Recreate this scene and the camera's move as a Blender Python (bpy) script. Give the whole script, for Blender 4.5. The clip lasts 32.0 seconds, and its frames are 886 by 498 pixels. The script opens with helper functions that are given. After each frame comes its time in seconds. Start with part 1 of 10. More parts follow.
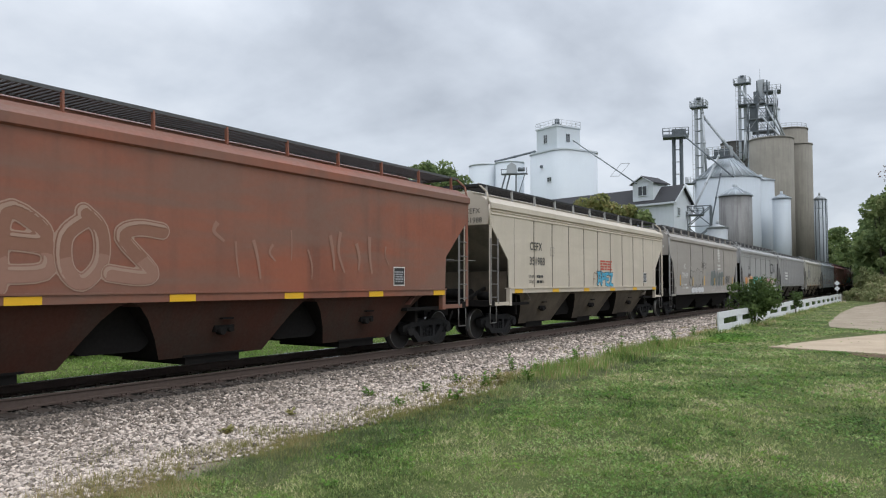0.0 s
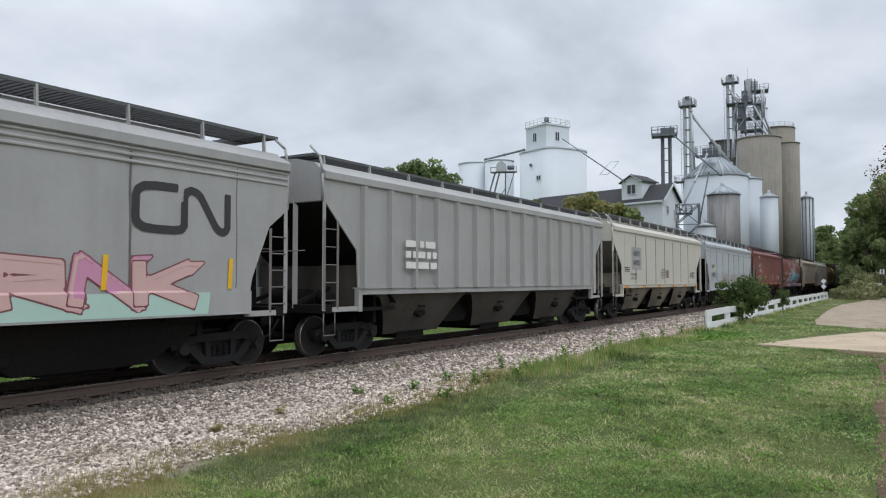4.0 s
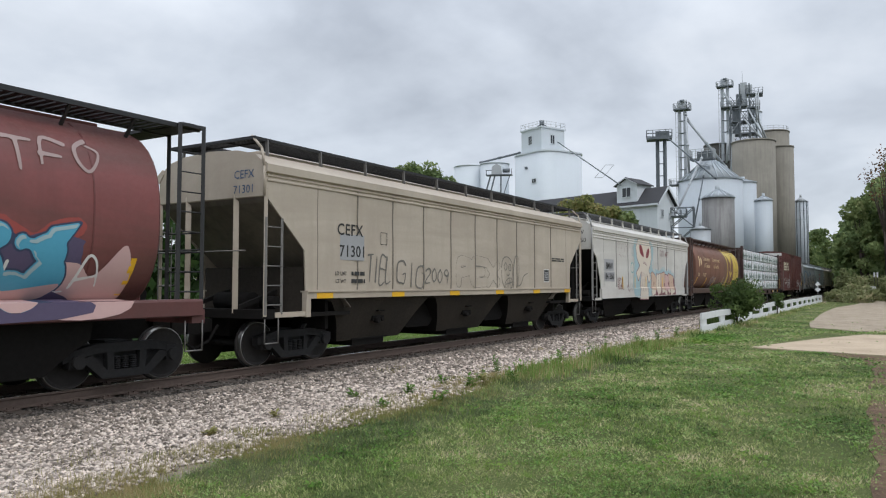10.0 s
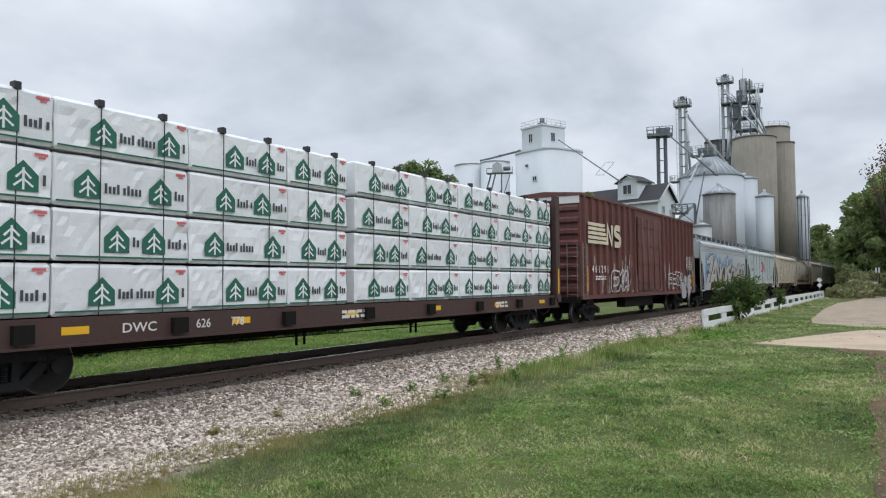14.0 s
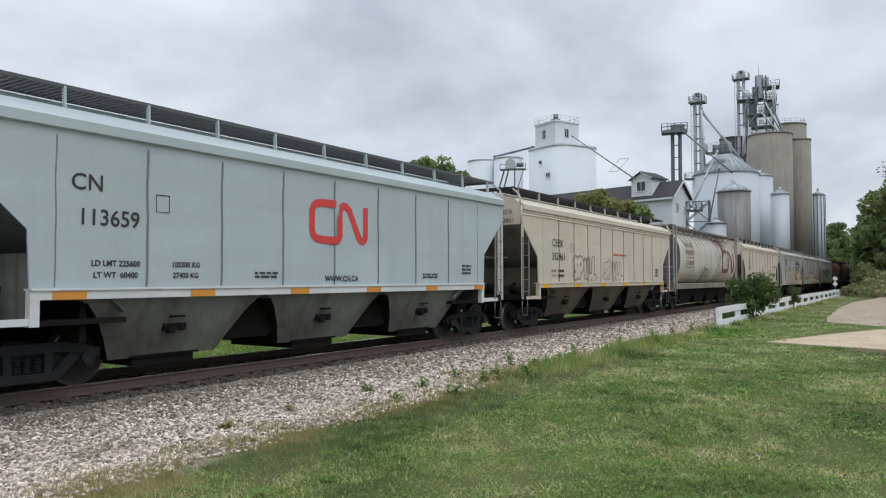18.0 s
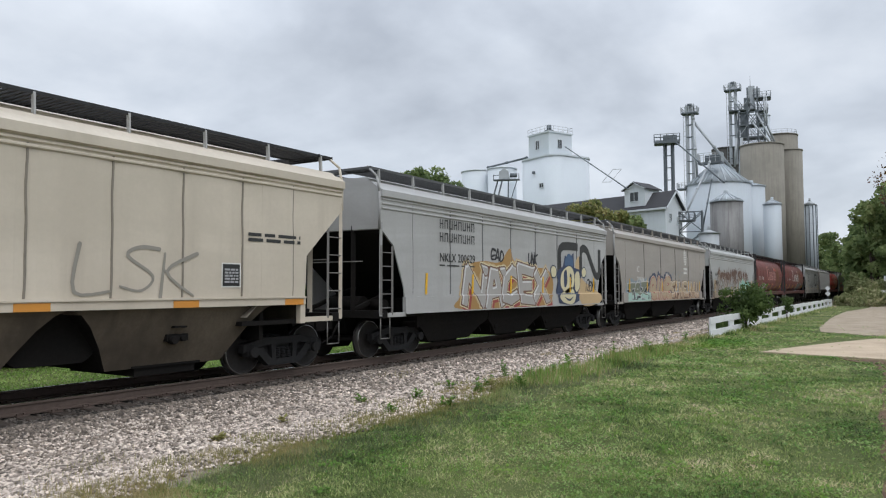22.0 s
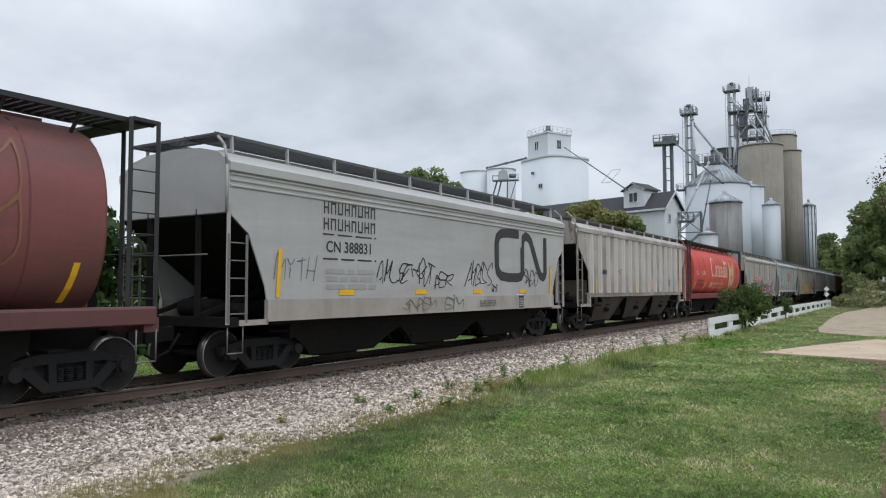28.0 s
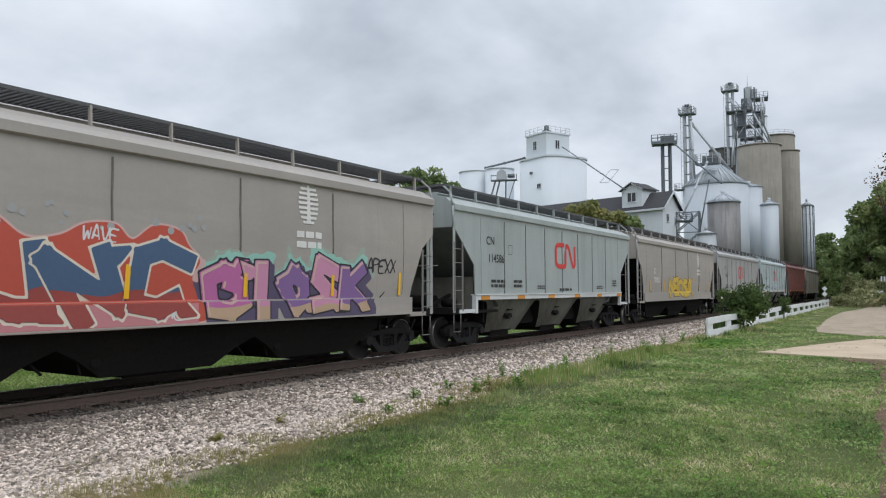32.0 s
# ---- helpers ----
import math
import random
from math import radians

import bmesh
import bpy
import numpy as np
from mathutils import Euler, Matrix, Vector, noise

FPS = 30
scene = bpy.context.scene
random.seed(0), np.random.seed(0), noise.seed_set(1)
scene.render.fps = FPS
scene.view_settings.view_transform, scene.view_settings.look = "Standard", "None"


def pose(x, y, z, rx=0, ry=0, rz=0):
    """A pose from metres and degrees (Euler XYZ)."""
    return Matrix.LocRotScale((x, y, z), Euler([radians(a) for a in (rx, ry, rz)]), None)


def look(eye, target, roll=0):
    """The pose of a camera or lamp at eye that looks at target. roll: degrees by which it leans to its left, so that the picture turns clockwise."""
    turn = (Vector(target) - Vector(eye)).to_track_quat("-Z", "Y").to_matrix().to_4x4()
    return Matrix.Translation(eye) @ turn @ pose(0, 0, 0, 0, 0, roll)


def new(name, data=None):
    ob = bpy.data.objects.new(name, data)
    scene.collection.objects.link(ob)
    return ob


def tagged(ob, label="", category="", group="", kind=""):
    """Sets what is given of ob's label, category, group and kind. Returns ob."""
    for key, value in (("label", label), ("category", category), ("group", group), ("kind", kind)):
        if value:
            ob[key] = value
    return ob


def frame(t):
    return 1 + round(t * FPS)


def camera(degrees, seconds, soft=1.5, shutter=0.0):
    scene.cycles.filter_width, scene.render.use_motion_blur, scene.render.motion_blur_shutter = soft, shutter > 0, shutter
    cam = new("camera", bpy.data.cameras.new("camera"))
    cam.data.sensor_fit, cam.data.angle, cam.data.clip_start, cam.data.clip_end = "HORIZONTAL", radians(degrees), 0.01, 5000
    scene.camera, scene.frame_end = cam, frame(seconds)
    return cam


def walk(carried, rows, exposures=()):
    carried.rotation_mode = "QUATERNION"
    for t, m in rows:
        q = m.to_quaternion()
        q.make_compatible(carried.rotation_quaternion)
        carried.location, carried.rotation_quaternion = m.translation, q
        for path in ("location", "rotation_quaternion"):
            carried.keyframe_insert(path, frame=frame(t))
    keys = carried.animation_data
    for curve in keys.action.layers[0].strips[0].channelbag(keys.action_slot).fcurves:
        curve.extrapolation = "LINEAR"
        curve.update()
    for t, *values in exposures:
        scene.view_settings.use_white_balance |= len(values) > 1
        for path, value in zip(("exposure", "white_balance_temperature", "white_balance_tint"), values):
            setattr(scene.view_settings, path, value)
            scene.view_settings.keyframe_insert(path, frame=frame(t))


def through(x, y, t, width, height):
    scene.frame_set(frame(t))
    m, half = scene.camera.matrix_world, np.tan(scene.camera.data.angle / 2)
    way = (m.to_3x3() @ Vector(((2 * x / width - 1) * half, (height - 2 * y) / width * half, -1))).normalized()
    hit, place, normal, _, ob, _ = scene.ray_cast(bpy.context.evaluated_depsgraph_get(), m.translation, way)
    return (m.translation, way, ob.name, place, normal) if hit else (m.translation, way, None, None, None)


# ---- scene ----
# One straight track runs along +y; the train rolls towards -y. z = 0 is the top of the rails.
cam = camera(62.186, 32.0, soft=1.15)
EYE = (0.0, 0.0, 1.69)
# seconds, degrees that the camera points to the left of the track's way, degrees upward, roll
AIM = """0 32.83 2.65 -.01;.5 32.82 2.71 -.03;1 32.73 2.76 -.02;1.5 32.6 2.77 -.05;2 32.53 2.71 -.05;2.5 32.4 2.61 -.04;3 32.22 2.47 -.01;
3.5 32.14 2.46 -.03;4.2 31.95 2.52 .02;4.8 31.8 2.6 .06;5.5 31.7 2.68 .06;6 31.69 2.73 .03;6.5 31.69 2.75 .03;7 31.64 2.77 -.03;7.5 31.59 2.73 -.07;
8 31.59 2.78 -.02;8.5 31.62 2.8 .03;9 31.71 2.8 .06;9.5 31.75 2.74 .07;10 31.65 2.72 .03;10.5 31.59 2.76 -.02;11 31.63 2.7 -.2;
11.5 31.74 2.58 -.25;12 31.78 2.43 -.2;12.5 31.82 2.45 -.26;13 31.81 2.58 -.33;13.5 31.75 2.62 -.36;14 31.74 2.6 -.39;14.5 31.81 2.5 -.4;
15.2 31.92 2.4 -.38;15.8 32.02 2.32 -.34;16.5 32.16 2.26 -.27;17 32.33 2.22 -.08;17.5 32.55 2.23 .01;18 32.72 2.29 0;18.5 32.86 2.37 -.04;
19 32.83 2.44 -.13;19.5 32.7 2.43 -.11;20 32.53 2.57 -.08;20.5 32.44 2.77 -.08;21 32.41 2.96 -.1;21.5 32.33 3.07 -.08;22 32.24 3.11 -.13;
22.5 32.23 3.09 -.13;23 32.28 3.04 -.24;23.5 32.23 2.97 -.19;24 32.17 2.96 -.24;24.5 32.06 2.94 -.24;25 31.99 2.93 -.25;25.5 31.94 2.92 -.26;
26.2 31.97 2.97 -.22;26.9 32.13 3.04 -.16;27.5 32.23 3.09 -.12;28 32.17 3.15 -.1;28.5 32.1 3.21 -.04;29 32.11 3.34 -.08;29.5 32.12 3.29 -.14;30 32.15 3.25 -.23;
30.5 32.12 3.18 -.18;31 32.05 3.12 -.18;31.5 32.05 3.14 -.13;32 32.05 3.14 -.12"""


def aim(row):
    t, left, up, lean = (float(a) for a in row.split())
    a, b = radians(left), radians(up)
    way = Vector((-math.sin(a) * math.cos(b), math.cos(a) * math.cos(b), math.sin(b)))
    return t, look(EYE, Vector(EYE) + way * 10, lean)


walk(cam, [aim(row) for row in AIM.split(";")])

# ---- sky and light: a bright overcast sky, lighter overhead ----
world = bpy.data.worlds.new("sky")
scene.world = world
world.use_nodes = True
SKY_STRENGTH = 1.0


def build_sky():
    nt = world.node_tree
    nt.nodes.clear()

    def nd(kind, **kw):
        n = nt.nodes.new("ShaderNode" + kind)
        for k, v in kw.items():
            n.inputs[k].default_value = v
        return n
    L = nt.links.new
    out, bg = nd("OutputWorld"), nd("Background", Strength=SKY_STRENGTH)
    tc, sep = nd("TexCoord"), nd("SeparateXYZ")
    L(tc.outputs["Generated"], sep.inputs[0])
    # cloud sheet: the direction laid on a plane overhead
    add = nd("Math"); add.operation = "MAXIMUM"; add.inputs[1].default_value = 0.0
    L(sep.outputs[2], add.inputs[0])
    off = nd("Math"); off.operation = "ADD"; off.inputs[1].default_value = 0.42
    L(add.outputs[0], off.inputs[0])
    com = nd("CombineXYZ")
    for k in (0, 1):
        d = nd("Math"); d.operation = "DIVIDE"
        L(sep.outputs[k], d.inputs[0]); L(off.outputs[0], d.inputs[1]); L(d.outputs[0], com.inputs[k])
    n1 = nd("TexNoise", Scale=1.5, Detail=5.0, Roughness=0.5, Distortion=0.5)
    n2 = nd("TexNoise", Scale=4.5, Detail=6.0, Roughness=0.55)
    L(com.outputs[0], n1.inputs["Vector"]); L(com.outputs[0], n2.inputs["Vector"])
    mix = nd("Mix"); mix.inputs[0].default_value = 0.28
    L(n1.outputs[0], mix.inputs[2]); L(n2.outputs[0], mix.inputs[3])
    ramp = nd("ValToRGB")
    e = ramp.color_ramp.elements
    e[0].position, e[0].color = 0.36, (0.435, 0.475, 0.54, 1)
    e[1].position, e[1].color = 0.65, (0.79, 0.835, 0.90, 1)
    m = e.new(0.5); m.color = (0.605, 0.655, 0.73, 1)
    L(mix.outputs[0], ramp.inputs[0])
    # an overcast sky is about three times brighter overhead than at the horizon
    rise = nd("MapRange"); L(sep.outputs[2], rise.inputs[0])
    for k, v in zip((1, 2, 3, 4), (0.30, 1.0, 1.0, 2.6)):
        rise.inputs[k].default_value = v
    mul = nd("VectorMath"); mul.operation = "SCALE"
    L(ramp.outputs[0], mul.inputs[0]); L(rise.outputs[0], mul.inputs["Scale"])
    sky = nd("TexSky"); sky.sky_type = "NISHITA"; sky.sun_disc = False
    sky.sun_elevation, sky.sun_rotation = radians(50), radians(120)
    sm = nd("VectorMath"); sm.operation = "SCALE"; sm.inputs["Scale"].default_value = 0.012
    L(sky.outputs[0], sm.inputs[0])
    tot = nd("VectorMath"); tot.operation = "ADD"
    L(mul.outputs[0], tot.inputs[0]); L(sm.outputs[0], tot.inputs[1])
    L(tot.outputs[0], bg.inputs[0]); L(bg.outputs[0], out.inputs[0])


build_sky()
sun = new("sun", bpy.data.lights.new("sun", "SUN"))
sun.data.energy, sun.data.angle, sun.data.color = 0.9, radians(35), (1.0, 0.97, 0.93)
sun.matrix_world = look((60, -35, 80), (0, 0, 0))
scene.view_settings.exposure = 0.0


# ---- materials ----
MATS = {}


def mat(name, color, rough=0.6, metal=0.0, grain=0.12, dirt=0.25, dirt_color=None, scale=1.0, bump=0.15, streak=0.0, rust=0.0, island=0.0, per_object=0.0, band=None, spec=0.5):
    """A paint, metal or stone surface: fine grain, broad stains, optional run-down streaks and rust, in metres."""
    if name in MATS:
        return MATS[name]
    m = bpy.data.materials.new(name)
    MATS[name] = m
    m["rgb"] = color
    m.use_nodes = True
    nt = m.node_tree
    p = nt.nodes["Principled BSDF"]
    p.inputs["Roughness"].default_value, p.inputs["Metallic"].default_value = rough, metal
    p.inputs["Specular IOR Level"].default_value = spec
    L = nt.links.new

    def nd(kind, **kw):
        n = nt.nodes.new("ShaderNode" + kind)
        for k, v in kw.items():
            n.inputs[k].default_value = v
        return n

    def mixc(fac, a, b, blend="MIX"):
        x = nd("Mix"); x.data_type = "RGBA"; x.blend_type = blend
        if isinstance(fac, float): x.inputs[0].default_value = fac
        else: L(fac, x.inputs[0])
        for v, s in ((a, x.inputs[6]), (b, x.inputs[7])):
            if isinstance(v, tuple): s.default_value = (*v, 1)
            else: L(v, s)
        return x.outputs[2]

    def stretch(vec, lo, hi, a, b):
        r = nd("MapRange"); L(vec, r.inputs[0])
        for k, v in zip((1, 2, 3, 4), (lo, hi, a, b)): r.inputs[k].default_value = v
        return r.outputs[0]
    tc = nd("TexCoord")
    vec = tc.outputs["Object"]
    info = nd("ObjectInfo")
    big = nd("TexNoise", Scale=0.55 * scale, Detail=5.0, Roughness=0.6)
    fine = nd("TexNoise", Scale=14.0 * scale, Detail=4.0, Roughness=0.65)
    L(vec, big.inputs["Vector"]); L(vec, fine.inputs["Vector"])
    dc = dirt_color or tuple(c * 0.45 + 0.02 for c in color)
    c = mixc(stretch(big.outputs[0], 0.42, 0.7, 0.0, dirt), color, dc)
    if streak:
        mp = nd("Mapping"); mp.inputs["Scale"].default_value = (2.6, 2.6, 0.20)
        L(vec, mp.inputs[0])
        st = nd("TexNoise", Scale=1.0, Detail=5.0, Roughness=0.55); L(mp.outputs[0], st.inputs["Vector"])
        c = mixc(stretch(st.outputs[0], 0.46, 0.74, 0.0, streak), c, dc)
    if band:
        mp = nd("Mapping"); mp.inputs["Scale"].default_value = (0.35, 0.12, 0.8)
        L(vec, mp.inputs[0])
        bn = nd("TexNoise", Scale=1.0, Detail=6.0, Roughness=0.6, Distortion=0.6); L(mp.outputs[0], bn.inputs["Vector"])
        c = mixc(stretch(bn.outputs[0], 0.42, 0.60, 0.0, 0.85), c, band)
    if rust:
        mp = nd("Mapping"); mp.inputs["Scale"].default_value = (1.6, 1.6, 0.5)
        L(vec, mp.inputs[0])
        rn = nd("TexNoise", Scale=1.0, Detail=9.0, Roughness=0.72); L(mp.outputs[0], rn.inputs["Vector"])
        c = mixc(stretch(rn.outputs[0], 0.62 - 0.25 * rust, 0.68 - 0.2 * rust, 0.0, 0.9), c, (0.13, 0.055, 0.03))
    c = mixc(stretch(fine.outputs[0], 0.3, 0.7, 0.0, grain), c, tuple(v * 0.55 for v in color))
    if island or per_object:
        hs = nd("HueSaturation")
        if island:
            geo = nd("NewGeometry"); rnd = geo.outputs["Random Per Island"]
        else:
            rnd = info.outputs["Random"]
        k = island or per_object
        L(stretch(rnd, 0, 1, 1 - k, 1 + k), hs.inputs["Value"]); L(c, hs.inputs["Color"])
        c = hs.outputs[0]
    L(c, p.inputs["Base Color"])
    L(stretch(fine.outputs[0], 0.2, 0.8, max(rough - 0.1, 0.05), min(rough + 0.12, 1.0)), p.inputs["Roughness"])
    if bump:
        bp = nd("Bump", Strength=bump, Distance=0.02); L(fine.outputs[0], bp.inputs["Height"]); L(bp.outputs[0], p.inputs["Normal"])
    return m


# ---- mesh building ----
class Build:
    """Collects faces of one mesh."""

    def __init__(self):
        self.v, self.f, self.s = [], [], []

    def add(self, pts, faces, smooth=False):
        n = len(self.v)
        self.v += [tuple(p) for p in pts]
        for f in faces:
            self.f.append(tuple(i + n for i in f)); self.s.append(smooth)
        return self

    def box(self, x0, x1, y0, y1, z0, z1):
        return self.add([(x, y, z) for z in (z0, z1) for y in (y0, y1) for x in (x0, x1)],
                        [(0, 2, 3, 1), (4, 5, 7, 6), (0, 1, 5, 4), (2, 6, 7, 3), (0, 4, 6, 2), (1, 3, 7, 5)])

    def loft(self, rings, closed=True, caps=True, smooth=False):
        n, pts = len(rings[0]), [p for r in rings for p in r]
        fs = []
        for k in range(len(rings) - 1):
            for i in range(n if closed else n - 1):
                j = (i + 1) % n
                fs.append((k * n + i, k * n + j, (k + 1) * n + j, (k + 1) * n + i))
        base = len(self.v)
        self.add(pts, fs, smooth)
        if caps and closed:
            self.f += [tuple(base + i for i in range(n))[::-1], tuple(base + (len(rings) - 1) * n + i for i in range(n))]
            self.s += [False, False]
        return self

    def cyl(self, p, q, r, n=12, r2=None, caps=True, smooth=True):
        p, q = Vector(p), Vector(q)
        d = (q - p).normalized()
        a = d.orthogonal().normalized()
        b = d.cross(a)
        rings = [[o + (a * math.cos(2 * math.pi * i / n) + b * math.sin(2 * math.pi * i / n)) * rr for i in range(n)]
                 for o, rr in ((p, r), (q, r if r2 is None else r2))]
        return self.loft(rings, caps=caps, smooth=smooth)

    def beam(self, p, q, w, h=None, up=(0, 0, 1)):
        p, q = Vector(p), Vector(q)
        d, h = (q - p).normalized(), w if h is None else h
        s = d.cross(Vector(up))
        s = d.orthogonal().normalized() if s.length < 1e-3 else s.normalized()
        t = s.cross(d)
        return self.loft([[o + s * w / 2 * i + t * h / 2 * j for i, j in ((-1, -1), (1, -1), (1, 1), (-1, 1))] for o in (p, q)])

    def mesh(self, name, *mats):
        me = bpy.data.meshes.new(name)
        me.from_pydata(self.v, [], self.f)
        me.polygons.foreach_set("use_smooth", self.s)
        for m in mats:
            me.materials.append(m)
        me.update()
        return me


def part(name, b, material, parent=None, label="", at=None, bevel=0.0):
    """One mesh object, under a thing or part if a parent is given."""
    me = b.mesh(name, material) if isinstance(b, Build) else b
    ob = new(name, me)
    if parent is not None:
        ob.parent = parent
    if at is not None:
        ob.matrix_basis = at
    if bevel:
        md = ob.modifiers.new("edge", "BEVEL"); md.width, md.segments, md.limit_method = bevel, 2, "ANGLE"
    if label:
        ob["label"] = label
    return ob


def thing(name, label, category, at=None, group="", kind=""):
    ob = new(name)
    ob.empty_display_size = 0.2
    if at is not None:
        ob.matrix_basis = at
    return tagged(ob, label, category, group, kind)

# ---- the ground: lawn, ballast, track, drive ----
CX = -12.05


def lie(x, y):
    """Height of the ground."""
    d = x - CX
    if d < 0:
        d = -d
        base = -.24 if d < 1.7 else -.24 - .22 * (d - 1.7) if d < 3.2 else -.57
    elif d < 1.75:
        base = -.24
    elif d < 3.1:
        base = -.24 - .12 * (d - 1.75) / 1.35
    elif d < 5.5:
        base = -.36 + .10 * (d - 3.1) / 2.4
    else:
        base = -.26
    return base + .025 * noise.noise((x * .35, y * .35, 0)) * min(max(abs(d) - 2.5, 0), 1)


def noise_mat(name, stops, scale, rough=.95, fine=40.0, bump=.5, patch=None, spots=None):
    """Ground surfaces: a colour ramp over noise, broad patches and fine grain."""
    m = bpy.data.materials.new(name)
    m.use_nodes = True
    nt = m.node_tree
    p = nt.nodes["Principled BSDF"]
    p.inputs["Roughness"].default_value = rough
    p.inputs["Specular IOR Level"].default_value = .2
    L = nt.links.new
    tc = nt.nodes.new("ShaderNodeTexCoord")
    a, b = nt.nodes.new("ShaderNodeTexNoise"), nt.nodes.new("ShaderNodeTexNoise")
    for n, s, d in ((a, scale, 6), (b, fine, 4)):
        n.inputs["Scale"].default_value, n.inputs["Detail"].default_value, n.inputs["Roughness"].default_value = s, d, .65
        L(tc.outputs["Object"], n.inputs["Vector"])
    mix = nt.nodes.new("ShaderNodeMix")
    mix.inputs[0].default_value = .45
    L(a.outputs[0], mix.inputs[2]); L(b.outputs[0], mix.inputs[3])
    r = nt.nodes.new("ShaderNodeValToRGB")
    while len(r.color_ramp.elements) < len(stops):
        r.color_ramp.elements.new(.5)
    for e, (pos, c) in zip(r.color_ramp.elements, stops):
        e.position, e.color = pos, (*c, 1)
    L(mix.outputs[0], r.inputs[0])
    L(r.outputs[0], p.inputs["Base Color"])
    bp = nt.nodes.new("ShaderNodeBump")
    bp.inputs["Strength"].default_value, bp.inputs["Distance"].default_value = bump, .03
    L(b.outputs[0], bp.inputs["Height"]); L(bp.outputs[0], p.inputs["Normal"])
    return m


SOIL = noise_mat("lawn_soil", [(.3, (.037, .050, .018)), (.5, (.088, .113, .033)), (.62, (.156, .161, .065)), (.73, (.250, .184, .129))], .5, bump=1.0)
BALLAST = noise_mat("ballast_bed", [(.3, (.115, .098, .078)), (.5, (.253, .213, .170)), (.7, (.414, .356, .293))], 6.0, fine=22.0, bump=1.0)
DARKBED = noise_mat("ballast_bed_dark", [(.3, (.010, .009, .008)), (.55, (.028, .025, .022)), (.75, (.06, .053, .045))], 5.0, fine=22.0, bump=1.0)
CONCRETE = noise_mat("drive_concrete", [(.3, (.329, .256, .183)), (.55, (.476, .378, .275)), (.75, (.549, .451, .342))], .8, fine=30, bump=.2)
GRAVEL = noise_mat("drive_gravel", [(.3, (.182, .146, .104)), (.5, (.332, .270, .202)), (.72, (.442, .370, .286))], 1.2, fine=26, bump=.8)
DIRT = noise_mat("leaf_littered_dirt", [(.3, (.05, .032, .022)), (.5, (.13, .085, .055)), (.7, (.24, .17, .11))], 3.0, fine=30, bump=.8)


def sheet_ground(name, xs, ys, f, material, label, category):
    b = Build()
    b.v = [(x, y, f(x, y)) for y in ys for x in xs]
    n = len(xs)
    b.f = [(j * n + i, j * n + i + 1, (j + 1) * n + i + 1, (j + 1) * n + i) for j in range(len(ys) - 1) for i in range(n - 1)]
    b.s = [True] * len(b.f)
    return tagged(part(name, b, material), label, category, kind="structure")


def steps(*runs):
    out = []
    for a, b, n in runs:
        out += [a + (b - a) * k / n for k in range(n)]
    return out + [runs[-1][1]]


sheet_ground("ground", steps((-900, -60, 6), (-60, -17, 6), (-17, -6, 44), (-6, 6, 24), (6, 60, 6), (60, 900, 6)), steps((-300, -10, 5), (-10, 0, 8), (0, 40, 60), (40, 120, 30), (120, 1500, 14)), lie, SOIL, "mown green lawn and open grass", "ground")


def edge(y, s=0.0):
    """Ragged limit between the stones and the lawn."""
    return -6.55 + .4 * min(max((12 - y) / 6, 0), 1) + .30 * noise.noise((y * .22, 3.1 + s, 0)) + .22 * noise.noise((y * .9, 7.7 + s, 0))


def strip(name, fa, fb, n, y0, y1, dy, up, material, label, category):
    b = Build()
    ys = [y0 + dy * k for k in range(int((y1 - y0) / dy) + 1)]
    b.v = []
    for y in ys:
        for k in range(n + 1):
            x = fa(y) + (fb(y) - fa(y)) * k / n
            b.v.append((x, y, lie(x, y) + up - (.03 if k in (0, n) else 0)))
    b.f = [(j * (n + 1) + i, j * (n + 1) + i + 1, (j + 1) * (n + 1) + i + 1, (j + 1) * (n + 1) + i) for j in range(len(ys) - 1) for i in range(n)]
    b.s = [True] * len(b.f)
    return tagged(part(name, b, material), label, category, kind="structure")


strip("ballast", lambda y: CX + 1.3, edge, 14, -8, 130, .5, .022, BALLAST, "pale crushed stone ballast beside the rails", "ballast")
strip("ballast_far", lambda y: CX + 1.0, lambda y: -7.0, 8, 130, 700, 5, .022, BALLAST, "pale crushed stone ballast beside the rails", "ballast")
strip("trackbed", lambda y: CX - 2.5, lambda y: CX + 1.75, 14, -60, 700, 2.0, .03, DARKBED, "dark oil-stained ballast under the rails", "ballast")

# rails on timber sleepers
TRACK = thing("track", "single railway track of worn steel rails on dark timber sleepers", "track", kind="structure")
RAILM = mat("rail_rust", (.105, .074, .06), .8, .0, grain=.4, dirt=.4, dirt_color=(.07, .047, .038))
HEAD = mat("rail_head_polished", (.62, .61, .59), .22, 1.0, grain=.1, bump=0)
TIE = mat("sleeper_timber", (.075, .056, .044), .9, grain=.5, dirt=.5, scale=2.0, bump=.6, per_object=.3)
for s in (-1, 1):
    x = s * .7525
    b = Build()
    b.loft([[(x - .07, y, -.18), (x - .07, y, -.165), (x - .01, y, -.14), (x - .01, y, -.045), (x - .036, y, -.035), (x - .036, y, -.003), (x + .036, y, -.003), (x + .036, y, -.035), (x + .01, y, -.045), (x + .01, y, -.14), (x + .07, y, -.165), (x + .07, y, -.18)] for y in (-60, 0, 60, 120, 300, 700)])
    r_ = part("rail", b, RAILM, TRACK)
    part("rail_head", Build().box(x - .03, x + .03, -60, 700, -.004, .001), HEAD, r_)
TRACK.matrix_basis = pose(CX, 0, 0)


